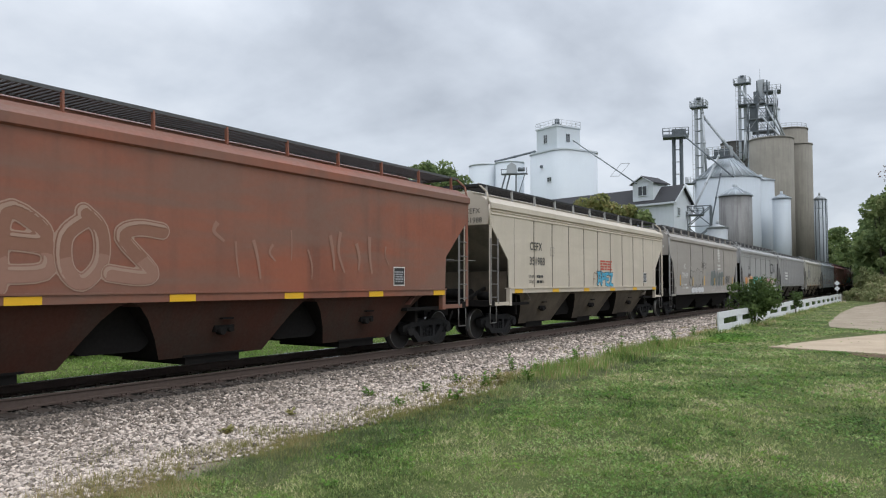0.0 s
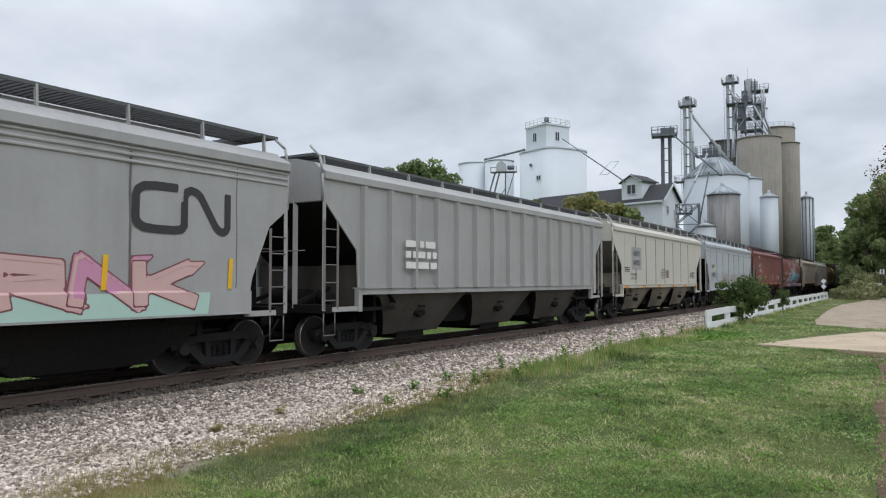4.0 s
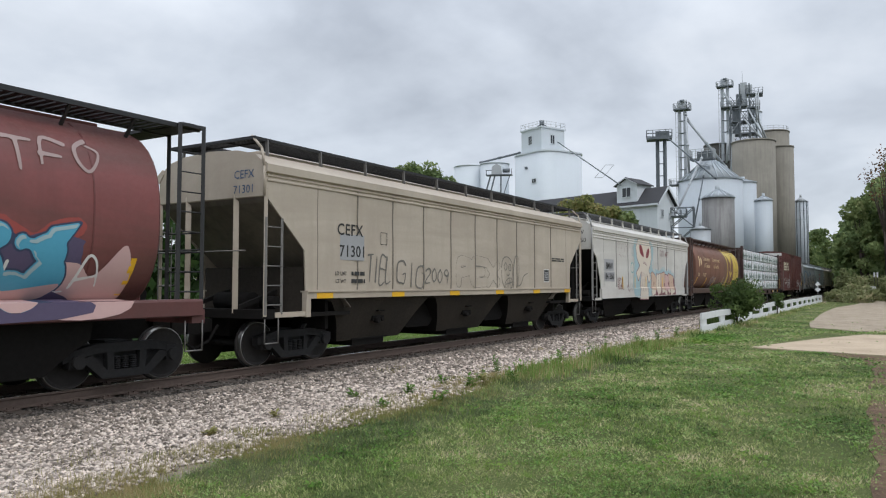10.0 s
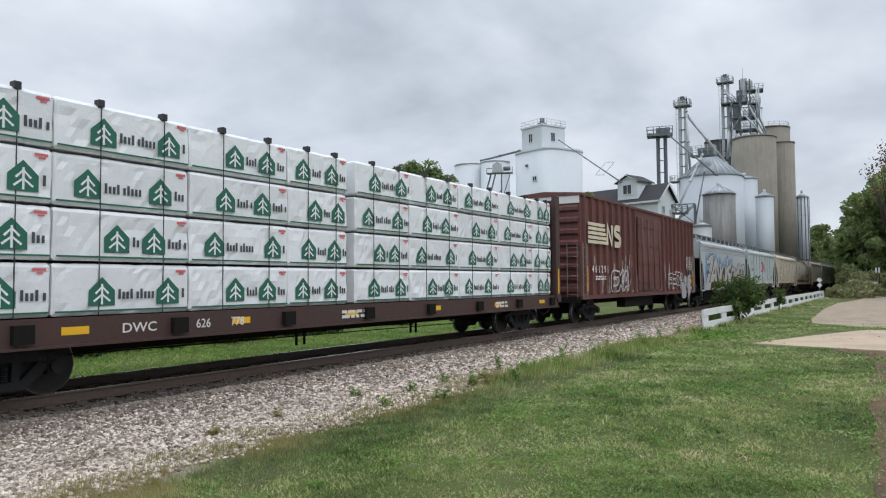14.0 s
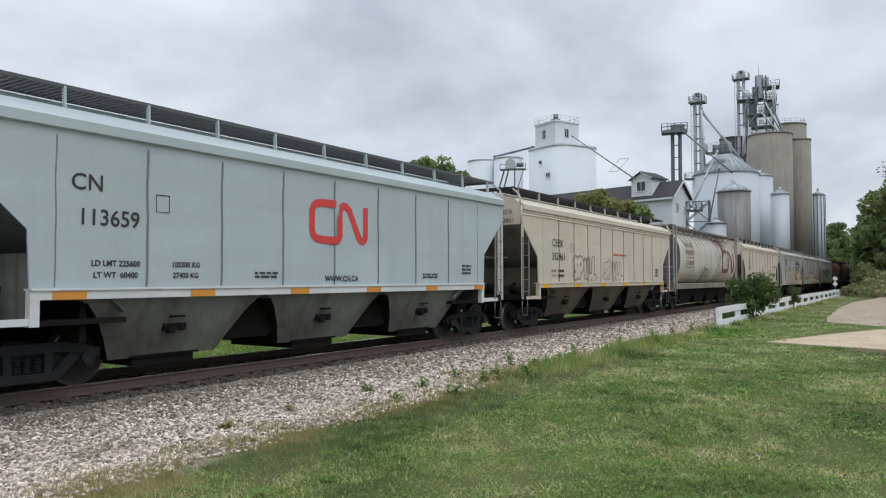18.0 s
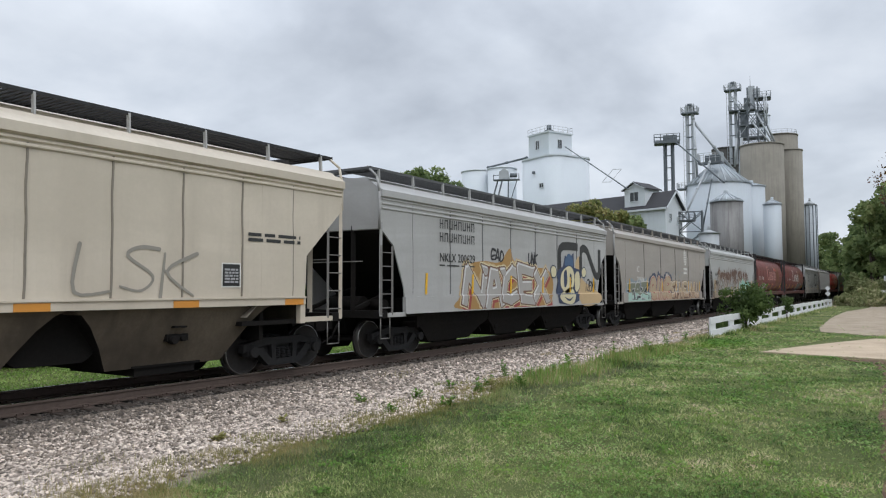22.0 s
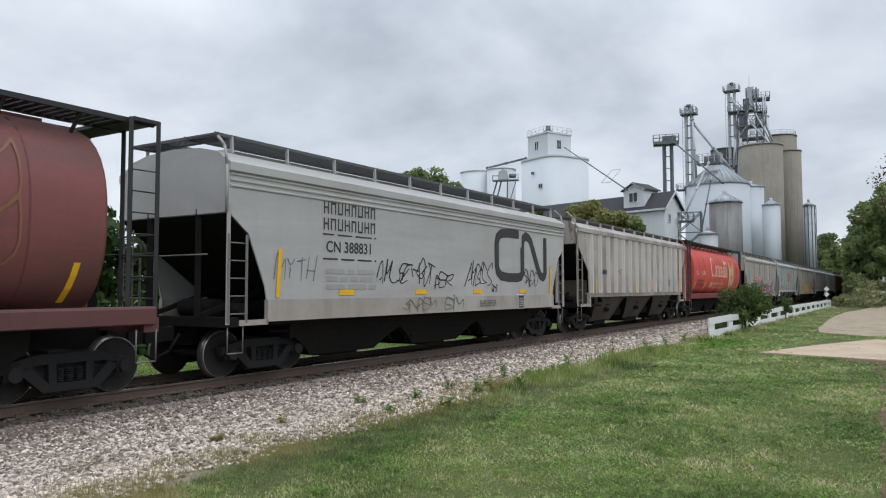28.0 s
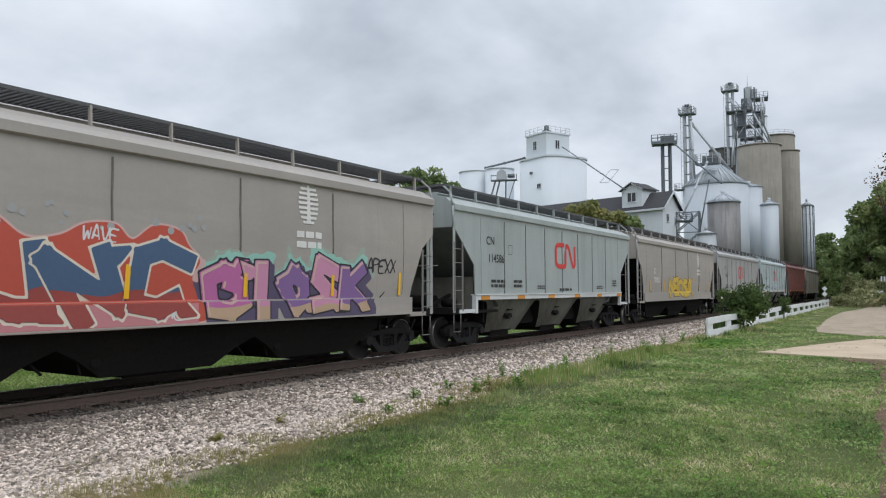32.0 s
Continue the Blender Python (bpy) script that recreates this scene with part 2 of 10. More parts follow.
def sleeper_mesh(k):
    r = random.Random(k)
    b = Build()
    a, c = r.uniform(-.06, .06), r.uniform(-.02, .02)
    b.loft([[(x, -.115, -.34), (x, .115, -.34), (x, .11 + c * .5, -.19), (x, -.11, -.192)] for x in (-1.3 + a, -.5, .5, 1.3 + a)])
    return b.mesh("sleeper", TIE)


def plate_mesh():
    b = Build()
    b.box(-.16, .17, -.09, .09, -.192, -.176)
    for x, y in ((.10, .05), (-.10, -.05), (.13, -.06)):
        b.box(x - .018, x + .018, y - .018, y + .018, -.176, -.145)
    return b.mesh("tie_plate", RAILM)


SLM, PLM = [sleeper_mesh(k) for k in range(5)], plate_mesh()
for k in range(285):
    y = -8 + k * .50
    t_ = part("sleeper", SLM[k % 5], None, TRACK, at=pose(random.uniform(-.04, .04), y, 0, 0, 0, random.uniform(-1, 1)))
    part("tie_plate", PLM, None, t_, at=pose(.7525, 0, 0)); part("tie_plate", PLM, None, t_, at=pose(-.7525, 0, 0))
b = Build()
for k in range(900):
    y = 135 + k * .5
    b.box(-1.3, 1.3, y - .11, y + .11, -.34, -.19)
part("distant_sleepers", b, TIE, TRACK)["kind"] = "stuff"


def big_mesh(name, v, f, material):
    """A mesh from numpy arrays of points and of triangles."""
    me = bpy.data.meshes.new(name)
    me.vertices.add(len(v)); me.vertices.foreach_set("co", v.astype(np.float32).ravel())
    me.loops.add(f.size); me.loops.foreach_set("vertex_index", f.astype(np.int32).ravel())
    me.polygons.add(len(f)); me.polygons.foreach_set("loop_start", np.arange(0, f.size, 3, dtype=np.int32))
    me.materials.append(material)
    me.update(calc_edges=True)
    return new(name, me)


def stones(name, n, xr, yr, size, material, label, seed, fe=None, spread=None):
    """Loose angular stones strewn on a stretch of the ground."""
    r = np.random.default_rng(seed)
    # denser towards the eye
    y = yr[0] * (yr[1] / yr[0]) ** r.random(n)
    x = xr[0] + (xr[1] - xr[0]) * r.random(n)
    if spread is not None:
        x = spread(x)
    if fe is not None:
        keep = np.array([xx < fe(yy, 1.0) - .06 - 1.25 * q ** 1.3 for xx, yy, q in zip(x, y, r.random(n))])
        x, y = x[keep], y[keep]
    n = len(x)
    z = np.array([lie(a, b_) for a, b_ in zip(x, y)]) + .028
    oct_ = np.array([(1, 0, 0), (-1, 0, 0), (0, 1, 0), (0, -1, 0), (0, 0, 1), (0, 0, -1), (.75, .75, .5), (-.7, -.65, .55)])
    tri = np.array([(0, 6, 4), (6, 2, 4), (2, 1, 4), (1, 7, 4), (7, 3, 4), (3, 0, 4), (0, 2, 6), (2, 0, 5), (1, 2, 5), (3, 1, 5), (0, 3, 5), (1, 3, 7)])
    s = (size[0] + (size[1] - size[0]) * r.random((n, 1)) ** 1.6) * np.sqrt(np.maximum(y, 4) / 7)[:, None].clip(1, 1.7)
    v = oct_[None] * (.6 + .8 * r.random((n, 8, 3))) * s[:, None, :] * np.array([1, 1, .7])
    a = r.random(n) * 6.283
    ca, sa = np.cos(a)[:, None], np.sin(a)[:, None]
    vx, vy = v[..., 0] * ca - v[..., 1] * sa, v[..., 0] * sa + v[..., 1] * ca
    v = np.stack([vx + x[:, None], vy + y[:, None], v[..., 2] + z[:, None] + s * .15], -1).reshape(-1, 3)
    f = (tri[None] + 8 * np.arange(n)[:, None, None]).reshape(-1, 3)
    return tagged(big_mesh(name, v, f, material), label, "ballast stones", kind="stuff")


STONE = mat("ballast_stone", (.61, .52, .447), .85, grain=.35, dirt=.6, dirt_color=(.27, .215, .17), scale=1.5, island=.45, bump=.3)
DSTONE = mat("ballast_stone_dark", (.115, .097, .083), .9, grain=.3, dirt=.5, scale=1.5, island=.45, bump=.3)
stones("ballast_stones", 80000, (CX + 1.7, -6.0), (2.2, 75), (.014, .036), STONE, "pale grey and buff angular ballast stones", 3, edge, lambda x: CX + 1.7 + (x - CX - 1.7) * ((x - CX - 1.7) / (-6.0 - CX - 1.7)) ** -.3)
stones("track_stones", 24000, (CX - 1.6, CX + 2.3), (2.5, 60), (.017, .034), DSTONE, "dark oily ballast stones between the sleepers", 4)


def shoulder_stones():
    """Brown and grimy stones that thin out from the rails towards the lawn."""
    return stones("shoulder_stones", 38000, (0.0, 1.0), (2.3, 70), (.015, .044), SSTONE, "brown and grimy ballast stones beside the rails", 6, edge, lambda u: CX + 1.6 + 4.2 * u ** 2.2)


SSTONE = mat("ballast_stone_brown", (.235, .193, .158), .9, grain=.3, dirt=.5, dirt_color=(.07, .058, .048), scale=1.5, island=.55, bump=.3)
shoulder_stones()


# ---- grass ----
def leaf_mat(name, colors, rough=.7, through=.42, each=.42, patch=((-.18, .52), (-.04, .26))):
    """Leaves and blades: each one its own shade, a little light passing through."""
    m = bpy.data.materials.new(name)
    m.use_nodes = True
    nt = m.node_tree
    p = nt.nodes["Principled BSDF"]
    p.inputs["Roughness"].default_value = rough
    p.inputs["Specular IOR Level"].default_value = .25
    L = nt.links.new
    geo = nt.nodes.new("ShaderNodeNewGeometry")
    r = nt.nodes.new("ShaderNodeValToRGB")
    while len(r.color_ramp.elements) < len(colors):
        r.color_ramp.elements.new(.5)
    for e, (pos, c) in zip(r.color_ramp.elements, colors):
        e.position, e.color = pos, (*c, 1)
    tc, n = nt.nodes.new("ShaderNodeTexCoord"), nt.nodes.new("ShaderNodeTexNoise")
    n.inputs["Scale"].default_value, n.inputs["Detail"].default_value = .45, 5
    L(tc.outputs["Object"], n.inputs["Vector"])
    n2 = nt.nodes.new("ShaderNodeTexNoise")
    n2.inputs["Scale"].default_value, n2.inputs["Detail"].default_value = 3.1, 4
    L(tc.outputs["Object"], n2.inputs["Vector"])
    mx = nt.nodes.new("ShaderNodeMath"); mx.operation = "MULTIPLY_ADD"; mx.inputs[1].default_value = each
    L(geo.outputs["Random Per Island"], mx.inputs[0])
    sm = nt.nodes.new("ShaderNodeMath"); sm.operation = "ADD"
    for k_, (src, lo, hi) in enumerate(((n, *patch[0]), (n2, *patch[1]))):
        sc = nt.nodes.new("ShaderNodeMapRange")
        for k, v in zip((1, 2, 3, 4), (.34, .66, lo, hi)):
            sc.inputs[k].default_value = v
        L(src.outputs[0], sc.inputs[0]); L(sc.outputs[0], sm.inputs[k_])
    L(sm.outputs[0], mx.inputs[2])
    L(mx.outputs[0], r.inputs[0]); L(r.outputs[0], p.inputs["Base Color"])
    tr = nt.nodes.new("ShaderNodeBsdfTranslucent"); L(r.outputs[0], tr.inputs[0])
    ms = nt.nodes.new("ShaderNodeMixShader"); ms.inputs[0].default_value = through
    L(p.outputs[0], ms.inputs[1]); L(tr.outputs[0], ms.inputs[2]); L(ms.outputs[0], nt.nodes["Material Output"].inputs[0])
    return m


LAWN = leaf_mat("grass_blades", [(0, (.045, .077, .024)), (.22, (.149, .228, .063)), (.45, (.278, .355, .114)), (.75, (.480, .481, .235)), (1, (.705, .558, .404))], through=.25, each=.66, patch=((-.28, .36), (-.10, .26)))
LUSH = leaf_mat("lush_grass", [(0, (.116, .210, .041)), (.5, (.211, .340, .077)), (1, (.358, .440, .153))])
DRY = leaf_mat("dry_grass", [(0, (.17, .19, .05)), (.5, (.33, .29, .12)), (1, (.46, .36, .2))])
TURF = leaf_mat("turf_leaves", [(0, (.054, .114, .027)), (.4, (.120, .228, .051)), (.75, (.204, .331, .088)), (1, (.324, .422, .161))], each=.7)
DULL = leaf_mat("dull_grass", [(0, (.08, .11, .05)), (.5, (.17, .20, .10)), (1, (.30, .29, .17))])
LEAFB = leaf_mat("bush_leaves", [(0, (.036, .062, .02)), (.5, (.08, .125, .036)), (1, (.16, .22, .07))])
WEED = leaf_mat("weed_leaves", [(0, (.06, .14, .022)), (.5, (.125, .25, .035)), (1, (.24, .33, .07))])


def blades(name, x, y, h, w, material, label, category, seed, lean=.6):
    """Grass blades, one narrow triangle each."""
    r = np.random.default_rng(seed)
    n = len(x)
    z = np.array([lie(a, b_) for a, b_ in zip(x, y)])
    a, t = r.random(n) * 6.283, r.random(n) * 6.283
    d = h * lean * r.random(n)
    v = np.empty((n, 3, 3))
    v[:, 0] = np.stack([x - w * np.cos(a), y - w * np.sin(a), z - .01], -1)
    v[:, 1] = np.stack([x + w * np.cos(a), y + w * np.sin(a), z - .01], -1)
    v[:, 2] = np.stack([x + d * np.cos(t), y + d * np.sin(t), z + h], -1)
    return tagged(big_mesh(name, v.reshape(-1, 3), np.arange(3 * n).reshape(n, 3), material), label, category, kind="stuff")


def leaflets(name, x, y, z, size, material, label, seed):
    """Small broad leaves lying nearly flat, one rhombus each."""
    r = np.random.default_rng(seed)
    n = len(x)
    a = r.random(n) * 6.283
    u = np.stack([np.cos(a), np.sin(a), r.normal(0, .35, n)], -1) * size[:, None]
    w = np.stack([-np.sin(a), np.cos(a), r.normal(0, .35, n)], -1) * size[:, None] * .62
    o = np.stack([x, y, np.array([lie(p, q) for p, q in zip(x, y)]) + z], -1)
    v = np.stack([o - u, o + w, o + u, o - w], 1).reshape(-1, 3)
    f = (np.array([(0, 1, 2), (0, 2, 3)])[None] + 4 * np.arange(n)[:, None, None]).reshape(-1, 3)
    return tagged(big_mesh(name, v, f, material), label, "grass", kind="stuff")


def on_lawn(x, y, r):
    """Where turf grows: past the stones, and off the drive and the dirt strip."""
    keep = (x > np.array([edge(b_, 1.0) for b_ in y]) - .6 * r.random(len(x)) ** 3) & (x < 5)
    drive = ((y > 23.4) & (y < 33) & (x > -3.7 + (y - 24) * .14)) | ((y > 36) & (y < 95) & (x > -3.6 - (y - 38) * .028)) | ((y < 23.2) & (x > -.24 - .012 * y - .02 * (y - 16).clip(0) - .6 * (y - 21.7).clip(0) + .5 * r.random(len(x)) ** 1.3))
    return keep & ~(drive & (r.random(len(x)) > .04))


def lawn():
    r = np.random.default_rng(11)

    def strew(n, far):
        # spread evenly in the view: near ones finer
        rad = 3.4 * (far / 3.4) ** r.random(n)
        th = np.radians(r.random(n) * 66 - 4)
        x, y = -rad * np.sin(th), rad * np.cos(th)
        k = on_lawn(x, y, r)
        return x[k], y[k], rad[k]
    x, y, rad = strew(430000, 90)
    k = len(x)
    h = (.010 + .020 * r.random(k)) * (1 + .3 * np.sin(x * 1.7 + y * .6) + .35 * np.sin(x * 5.1 - y * 3.7 + 2 * np.sin(y * 1.3)) + .25 * np.sin(x * 11 + y * 7.3)) * np.sqrt(rad / 6).clip(.8, 1.5)
    blades("lawn_grass", x, y, h, (.0026 + .0034 * r.random(k)) * (rad / 5).clip(.8, 6), LAWN, "short mown green grass with yellowing patches", "grass", 12, 2.6)
    # clover and other small broad leaves in the turf
    x, y, rad = strew(150000, 45)
    g = np.sin(x * 1.3 + 2 * np.sin(y * .7)) + np.sin(y * 1.9 + 1.5 * np.sin(x * 2.3)) + np.sin(x * 6.1 + y * 4.7) * .7
    sel = g + r.normal(0, .7, len(x)) > .2
    x, y, rad = x[sel], y[sel], rad[sel]
    leaflets("turf_leaves", x, y, .012 + .03 * r.random(len(x)), (.007 + .009 * r.random(len(x))) * (rad / 6).clip(.8, 4), TURF, "small clover and plantain leaves in the turf", 31)
    # clumps of coarser, brighter grass and worn yellow thatch
    for nm, nc, nb, m, hh, lab in (("grass_clumps", 1900, 17, LUSH, .05, "coarse bright green grass clumps in the lawn"), ("lawn_thatch", 1300, 12, DRY, .018, "dry yellow thatch showing in the lawn")):
        rad = 3.6 * (60 / 3.6) ** r.random(nc)
        th = np.radians(r.random(nc) * 64 - 3)
        cx, cy = -rad * np.sin(th), rad * np.cos(th)
        sel = (cx > np.array([edge(b_, 1.0) for b_ in cy]) + .15) & (cx < -.3) & ~((cy > 22.5) & (cx > -4.2)) & (np.sin(cx * 1.1 + 3 * np.sin(cy * .31)) + np.sin(cy * .7 + nc) > -.6)
        cx, cy, rad = cx[sel], cy[sel], rad[sel]
        c = np.repeat(np.arange(len(cx)), nb)
        sp = (.03 + .07 * r.random(len(cx))) * (rad / 7).clip(.8, 3)
        x, y, rr = cx[c] + r.normal(0, 1, len(c)) * sp[c], cy[c] + r.normal(0, 1, len(c)) * sp[c], rad[c]
        blades(nm, x, y, hh * (.4 + .8 * r.random(len(c))) * np.sqrt(rr / 6).clip(.8, 1.4), .0042 * (rr / 5).clip(.8, 6), m, lab, "grass", 21, 1.8)
    # the lawn beyond the track
    n = 60000
    x, y = CX - 2.6 - 11 * r.random(n), 1.5 + 44 * r.random(n) ** 1.3
    blades("far_lawn", x, y, .03 + .05 * r.random(n), .02 + .02 * r.random(n), LUSH, "bright mown lawn beyond the track", "grass", 41, 2.0)
    # taller fringe along the stones
    k = 15000
    y = 3.5 * (85 / 3.5) ** r.random(k)
    x = np.array([edge(b_, 1.0) for b_ in y]) + r.normal(.12, .2, k)
    g = np.array([.5 + .5 * noise.noise((0, b_ * .5, 9)) for b_ in y])
    rad = np.hypot(x, y)
    blades("fringe_grass", x, y, (.04 + .2 * r.random(k) * g) * (.5 + .5 * (y > 11) + (y > 13) * .6 * (x > -7.6)), .004 * (rad / 6).clip(.8, 6), LAWN, "longer unmown grass at the edge of the stones", "grass", 13)
    k = 26000
    y = 3.5 * (60 / 3.5) ** r.random(k)
    x = np.array([edge(b_, 1.0) for b_ in y]) + r.normal(.0, .26, k)
    g = np.array([noise.noise((2.0, b_ * .45, 3)) for b_ in y])
    x, y = x[g > -.1], y[g > -.1]
    blades("dry_fringe", x, y, .03 + .07 * r.random(len(x)), .0036 * (np.hypot(x, y) / 6).clip(.8, 6), DRY, "dry brown grass along the edge of the stones", "grass", 16, 1.2)
    # dull, longer grass in a band beside the stones
    k = 11000
    y = 5.0 * (20 / 5.0) ** r.random(k)
    x = np.array([edge(b_, 1.0) for b_ in y]) + .1 + .9 * r.random(k) ** 1.5
    blades("dull_fringe", x, y, .035 + .06 * r.random(k), .004 * (np.hypot(x, y) / 6).clip(.8, 4), DULL, "dull grey-green longer grass beside the stones", "grass", 18, 1.4)
    # dry straggling clumps among the stones
    k = 230
    cy = 3.6 * (45 / 3.6) ** r.random(k)
    cx = np.array([edge(b_, 1.0) for b_ in cy]) - np.abs(r.normal(0, .75, k))
    c = r.integers(0, k, 14000)
    sp = .06 + .16 * r.random(k)
    x, y = cx[c] + r.normal(0, 1, 14000) * sp[c], cy[c] + r.normal(0, 1, 14000) * sp[c] * 1.6
    blades("dry_tufts", x, y, .06 + .10 * r.random(14000), .0035 * (np.hypot(x, y) / 6).clip(.8, 6), DRY, "straggling dry yellow grass among the stones", "grass", 14)
    # a stand of tall seeding grass before the fence
    for nm, k, m, lab in (("tall_grass", 3600, LUSH, "tall unmown grass before the white fence"), ("seeding_grass", 1500, DRY, "tall dry seeding grass before the white fence")):
        y = 13.5 + 11.5 * r.random(k)
        x = np.array([edge(b_, 1.0) for b_ in y]) + r.normal(.0, .3, k)
        g = np.array([.55 + .9 * noise.noise((4.0, b_ * .8, 1)) for b_ in y]).clip(.15, 1.1)
        blades(nm, x, y, (.12 + .36 * r.random(k)) * g, .013, m, lab, "grass", 17, .5)
    # rank growth between the fence and the stones
    k = 9000
    y = 29.8 + 54 * r.random(k)
    x = -6.85 - .18 * (y - 29) / 56 - .45 * r.random(k)
    x, y = x[x > -.219 * y], y[x > -.219 * y]
    k = len(x)
    blades("fence_weeds", x, y, .3 + .34 * r.random(k), .035, LEAFB, "rank dark green weeds behind the white fence", "grass", 19, .5)


lawn()


def weed(x, y, h, seed, material=None):
    """A spindly upright weed: thin stems with small leaves."""
    r = random.Random(seed)
    z0 = lie(x, y)
    w = thing("weed", "spindly green weed growing among the stones", "weed", pose(x, y, z0), "weeds by the track")
    lv = Build()
    for k in range(r.randrange(3, 6)):
        a, ln = r.uniform(0, 6.28), h * r.uniform(.6, 1.0)
        p = Vector((r.uniform(-.05, .05), r.uniform(-.05, .05), -.02))
        q = p + Vector((math.cos(a) * ln * .25, math.sin(a) * ln * .25, ln))
        part("stem", Build().cyl(p, q, .008, 5, .003), material or WEED, w)
        for j in range(14):
            o = p.lerp(q, .2 + .8 * j / 14)
            b_ = r.uniform(0, 6.28)
            d = Vector((math.cos(b_), math.sin(b_), r.uniform(-.2, .6))) * r.uniform(.07, .15)
            sd = Vector((-d.y, d.x, 0)).normalized() * .026
            lv.add([o, o + d * .5 + sd, o + d, o + d * .5 - sd], [(0, 1, 2, 3)])
    part("leaves", lv, material or WEED, w)["kind"] = "stuff"


for k, (x, y, h) in enumerate([(-6.6, 12.2, .42), (-6.75, 11.9, .35), (-6.9, 14.3, .36), (-7.6, 14.6, .42), (-7.0, 16.5, .45), (-7.5, 11.0, .22), (-6.8, 18.5, .5), (-7.2, 20.5, .5), (-7.0, 23.0, .55), (-6.9, 25.0, .5), (-7.9, 8.0, .16), (-7.6, 6.6, .14), (-8.1, 10.2, .2), (-6.5, 13.2, .3), (-7.1, 13.0, .3), (-6.7, 15.4, .34), (-7.3, 17.6, .4), (-6.5, 10.4, .25), (-6.9, 9.4, .2), (-7.6, 12.3, .24), (-6.4, 21.6, .45), (-6.8, 27.0, .5)]):
    weed(x, y, h, 60 + k, DRY if k in (0, 10, 11) else WEED)


def broadleaf_weeds():
    """Low rosettes of broad leaves scattered in the lawn."""
    b = Build()
    for k in range(34):
        r = random.Random(200 + k)
        y = 4.3 * (19 / 4.3) ** r.random()
        x = r.uniform(-5.9, -.7)
        x, s = (x if y > 6 else max(x, -5.2)), r.uniform(.1, .32)
        for j in range(int(260 * s)):
            a, d = r.uniform(0, 6.28), s * math.sqrt(r.random())
            px, py = x + math.cos(a) * d, y + math.sin(a) * d
            o = Vector((px, py, lie(px, py) + .02 + .05 * r.random()))
            e, q = r.uniform(0, 6.28), r.uniform(.5, 1.1)
            u, w_ = Vector((math.cos(e), math.sin(e), .3)) * .03 * q, Vector((-math.sin(e), math.cos(e), .1)) * .02 * q
            b.add([o - u, o + w_, o + u, o - w_], [(0, 1, 2, 3)])
    # a lush patch at the foot of the fence
    r = random.Random(88)
    for j in range(1500):
        px, py = -5.75 + r.gauss(0, .5), 27.0 + r.gauss(0, 1.3)
        o = Vector((px, py, lie(px, py) + .02 + .09 * r.random() * max(0, 1 - abs(px + 5.9))))
        e, q = r.uniform(0, 6.28), r.uniform(.7, 1.5)
        u, w_ = Vector((math.cos(e), math.sin(e), .3)) * .06 * q, Vector((-math.sin(e), math.cos(e), .1)) * .04 * q
        b.add([o - u, o + w_, o + u, o - w_], [(0, 1, 2, 3)])
    tagged(part("broadleaf_weeds", b, WEED), "low broad-leaved green weeds in the lawn", "weeds", kind="stuff")


broadleaf_weeds()


def slab(name, pts, z, material, label, category, thick=.05):
    b = Build()
    b.loft([[(x, y, lie(x, y) + zz) for x, y in pts] for zz in (-thick, z)])
    return tagged(part(name, b, material), label, category, kind="structure")


slab("drive_slab", [(-3.85, 24.1), (-2.6, 23.7), (-.9, 23.2), (8, 22.4), (8, 33.5), (-1.1, 32.4), (-2.0, 30.2), (-2.7, 28.0)], .03, CONCRETE, "pale worn concrete drive slab with a broken edge", "drive")
slab("drive", [(-3.3, 36.6), (-1.4, 35.0), (9, 34.2), (12, 150), (-2.1, 150), (-2.5, 116), (-2.9, 90), (-3.4, 79), (-4.3, 69), (-4.25, 55), (-3.75, 41)], .02, GRAVEL, "tan gravel drive", "drive")
slab("dirt_path", [(-.30, 4.6), (-.25, 5.6), (-.28, 6.4), (-.2, 7.4), (-.27, 8.4), (-.2, 9.3), (-.34, 10.2), (-.28, 11.4), (-.44, 13), (-.4, 14.5), (-.5, 16), (-.42, 18), (-.55, 19.8), (-.75, 21.3), (-1.6, 22.9), (-1.5, 23.3), (0, 22.7), (6, 22.1), (6, 4.6)], .012, DIRT, "brown leaf-littered dirt strip", "path")
slab("side_road", [(-36, 34), (-33.5, 42), (-37, 62), (-60, 110), (-72, 110), (-60, 60), (-52, 34)], .02, GRAVEL, "pale gravel road beyond the track", "road")

# ---- fence, bushes, trees ----
VINYL = mat("white_fence_paint", (.74, .75, .76), .5, grain=.06, dirt=.15, streak=.15, bump=.05)


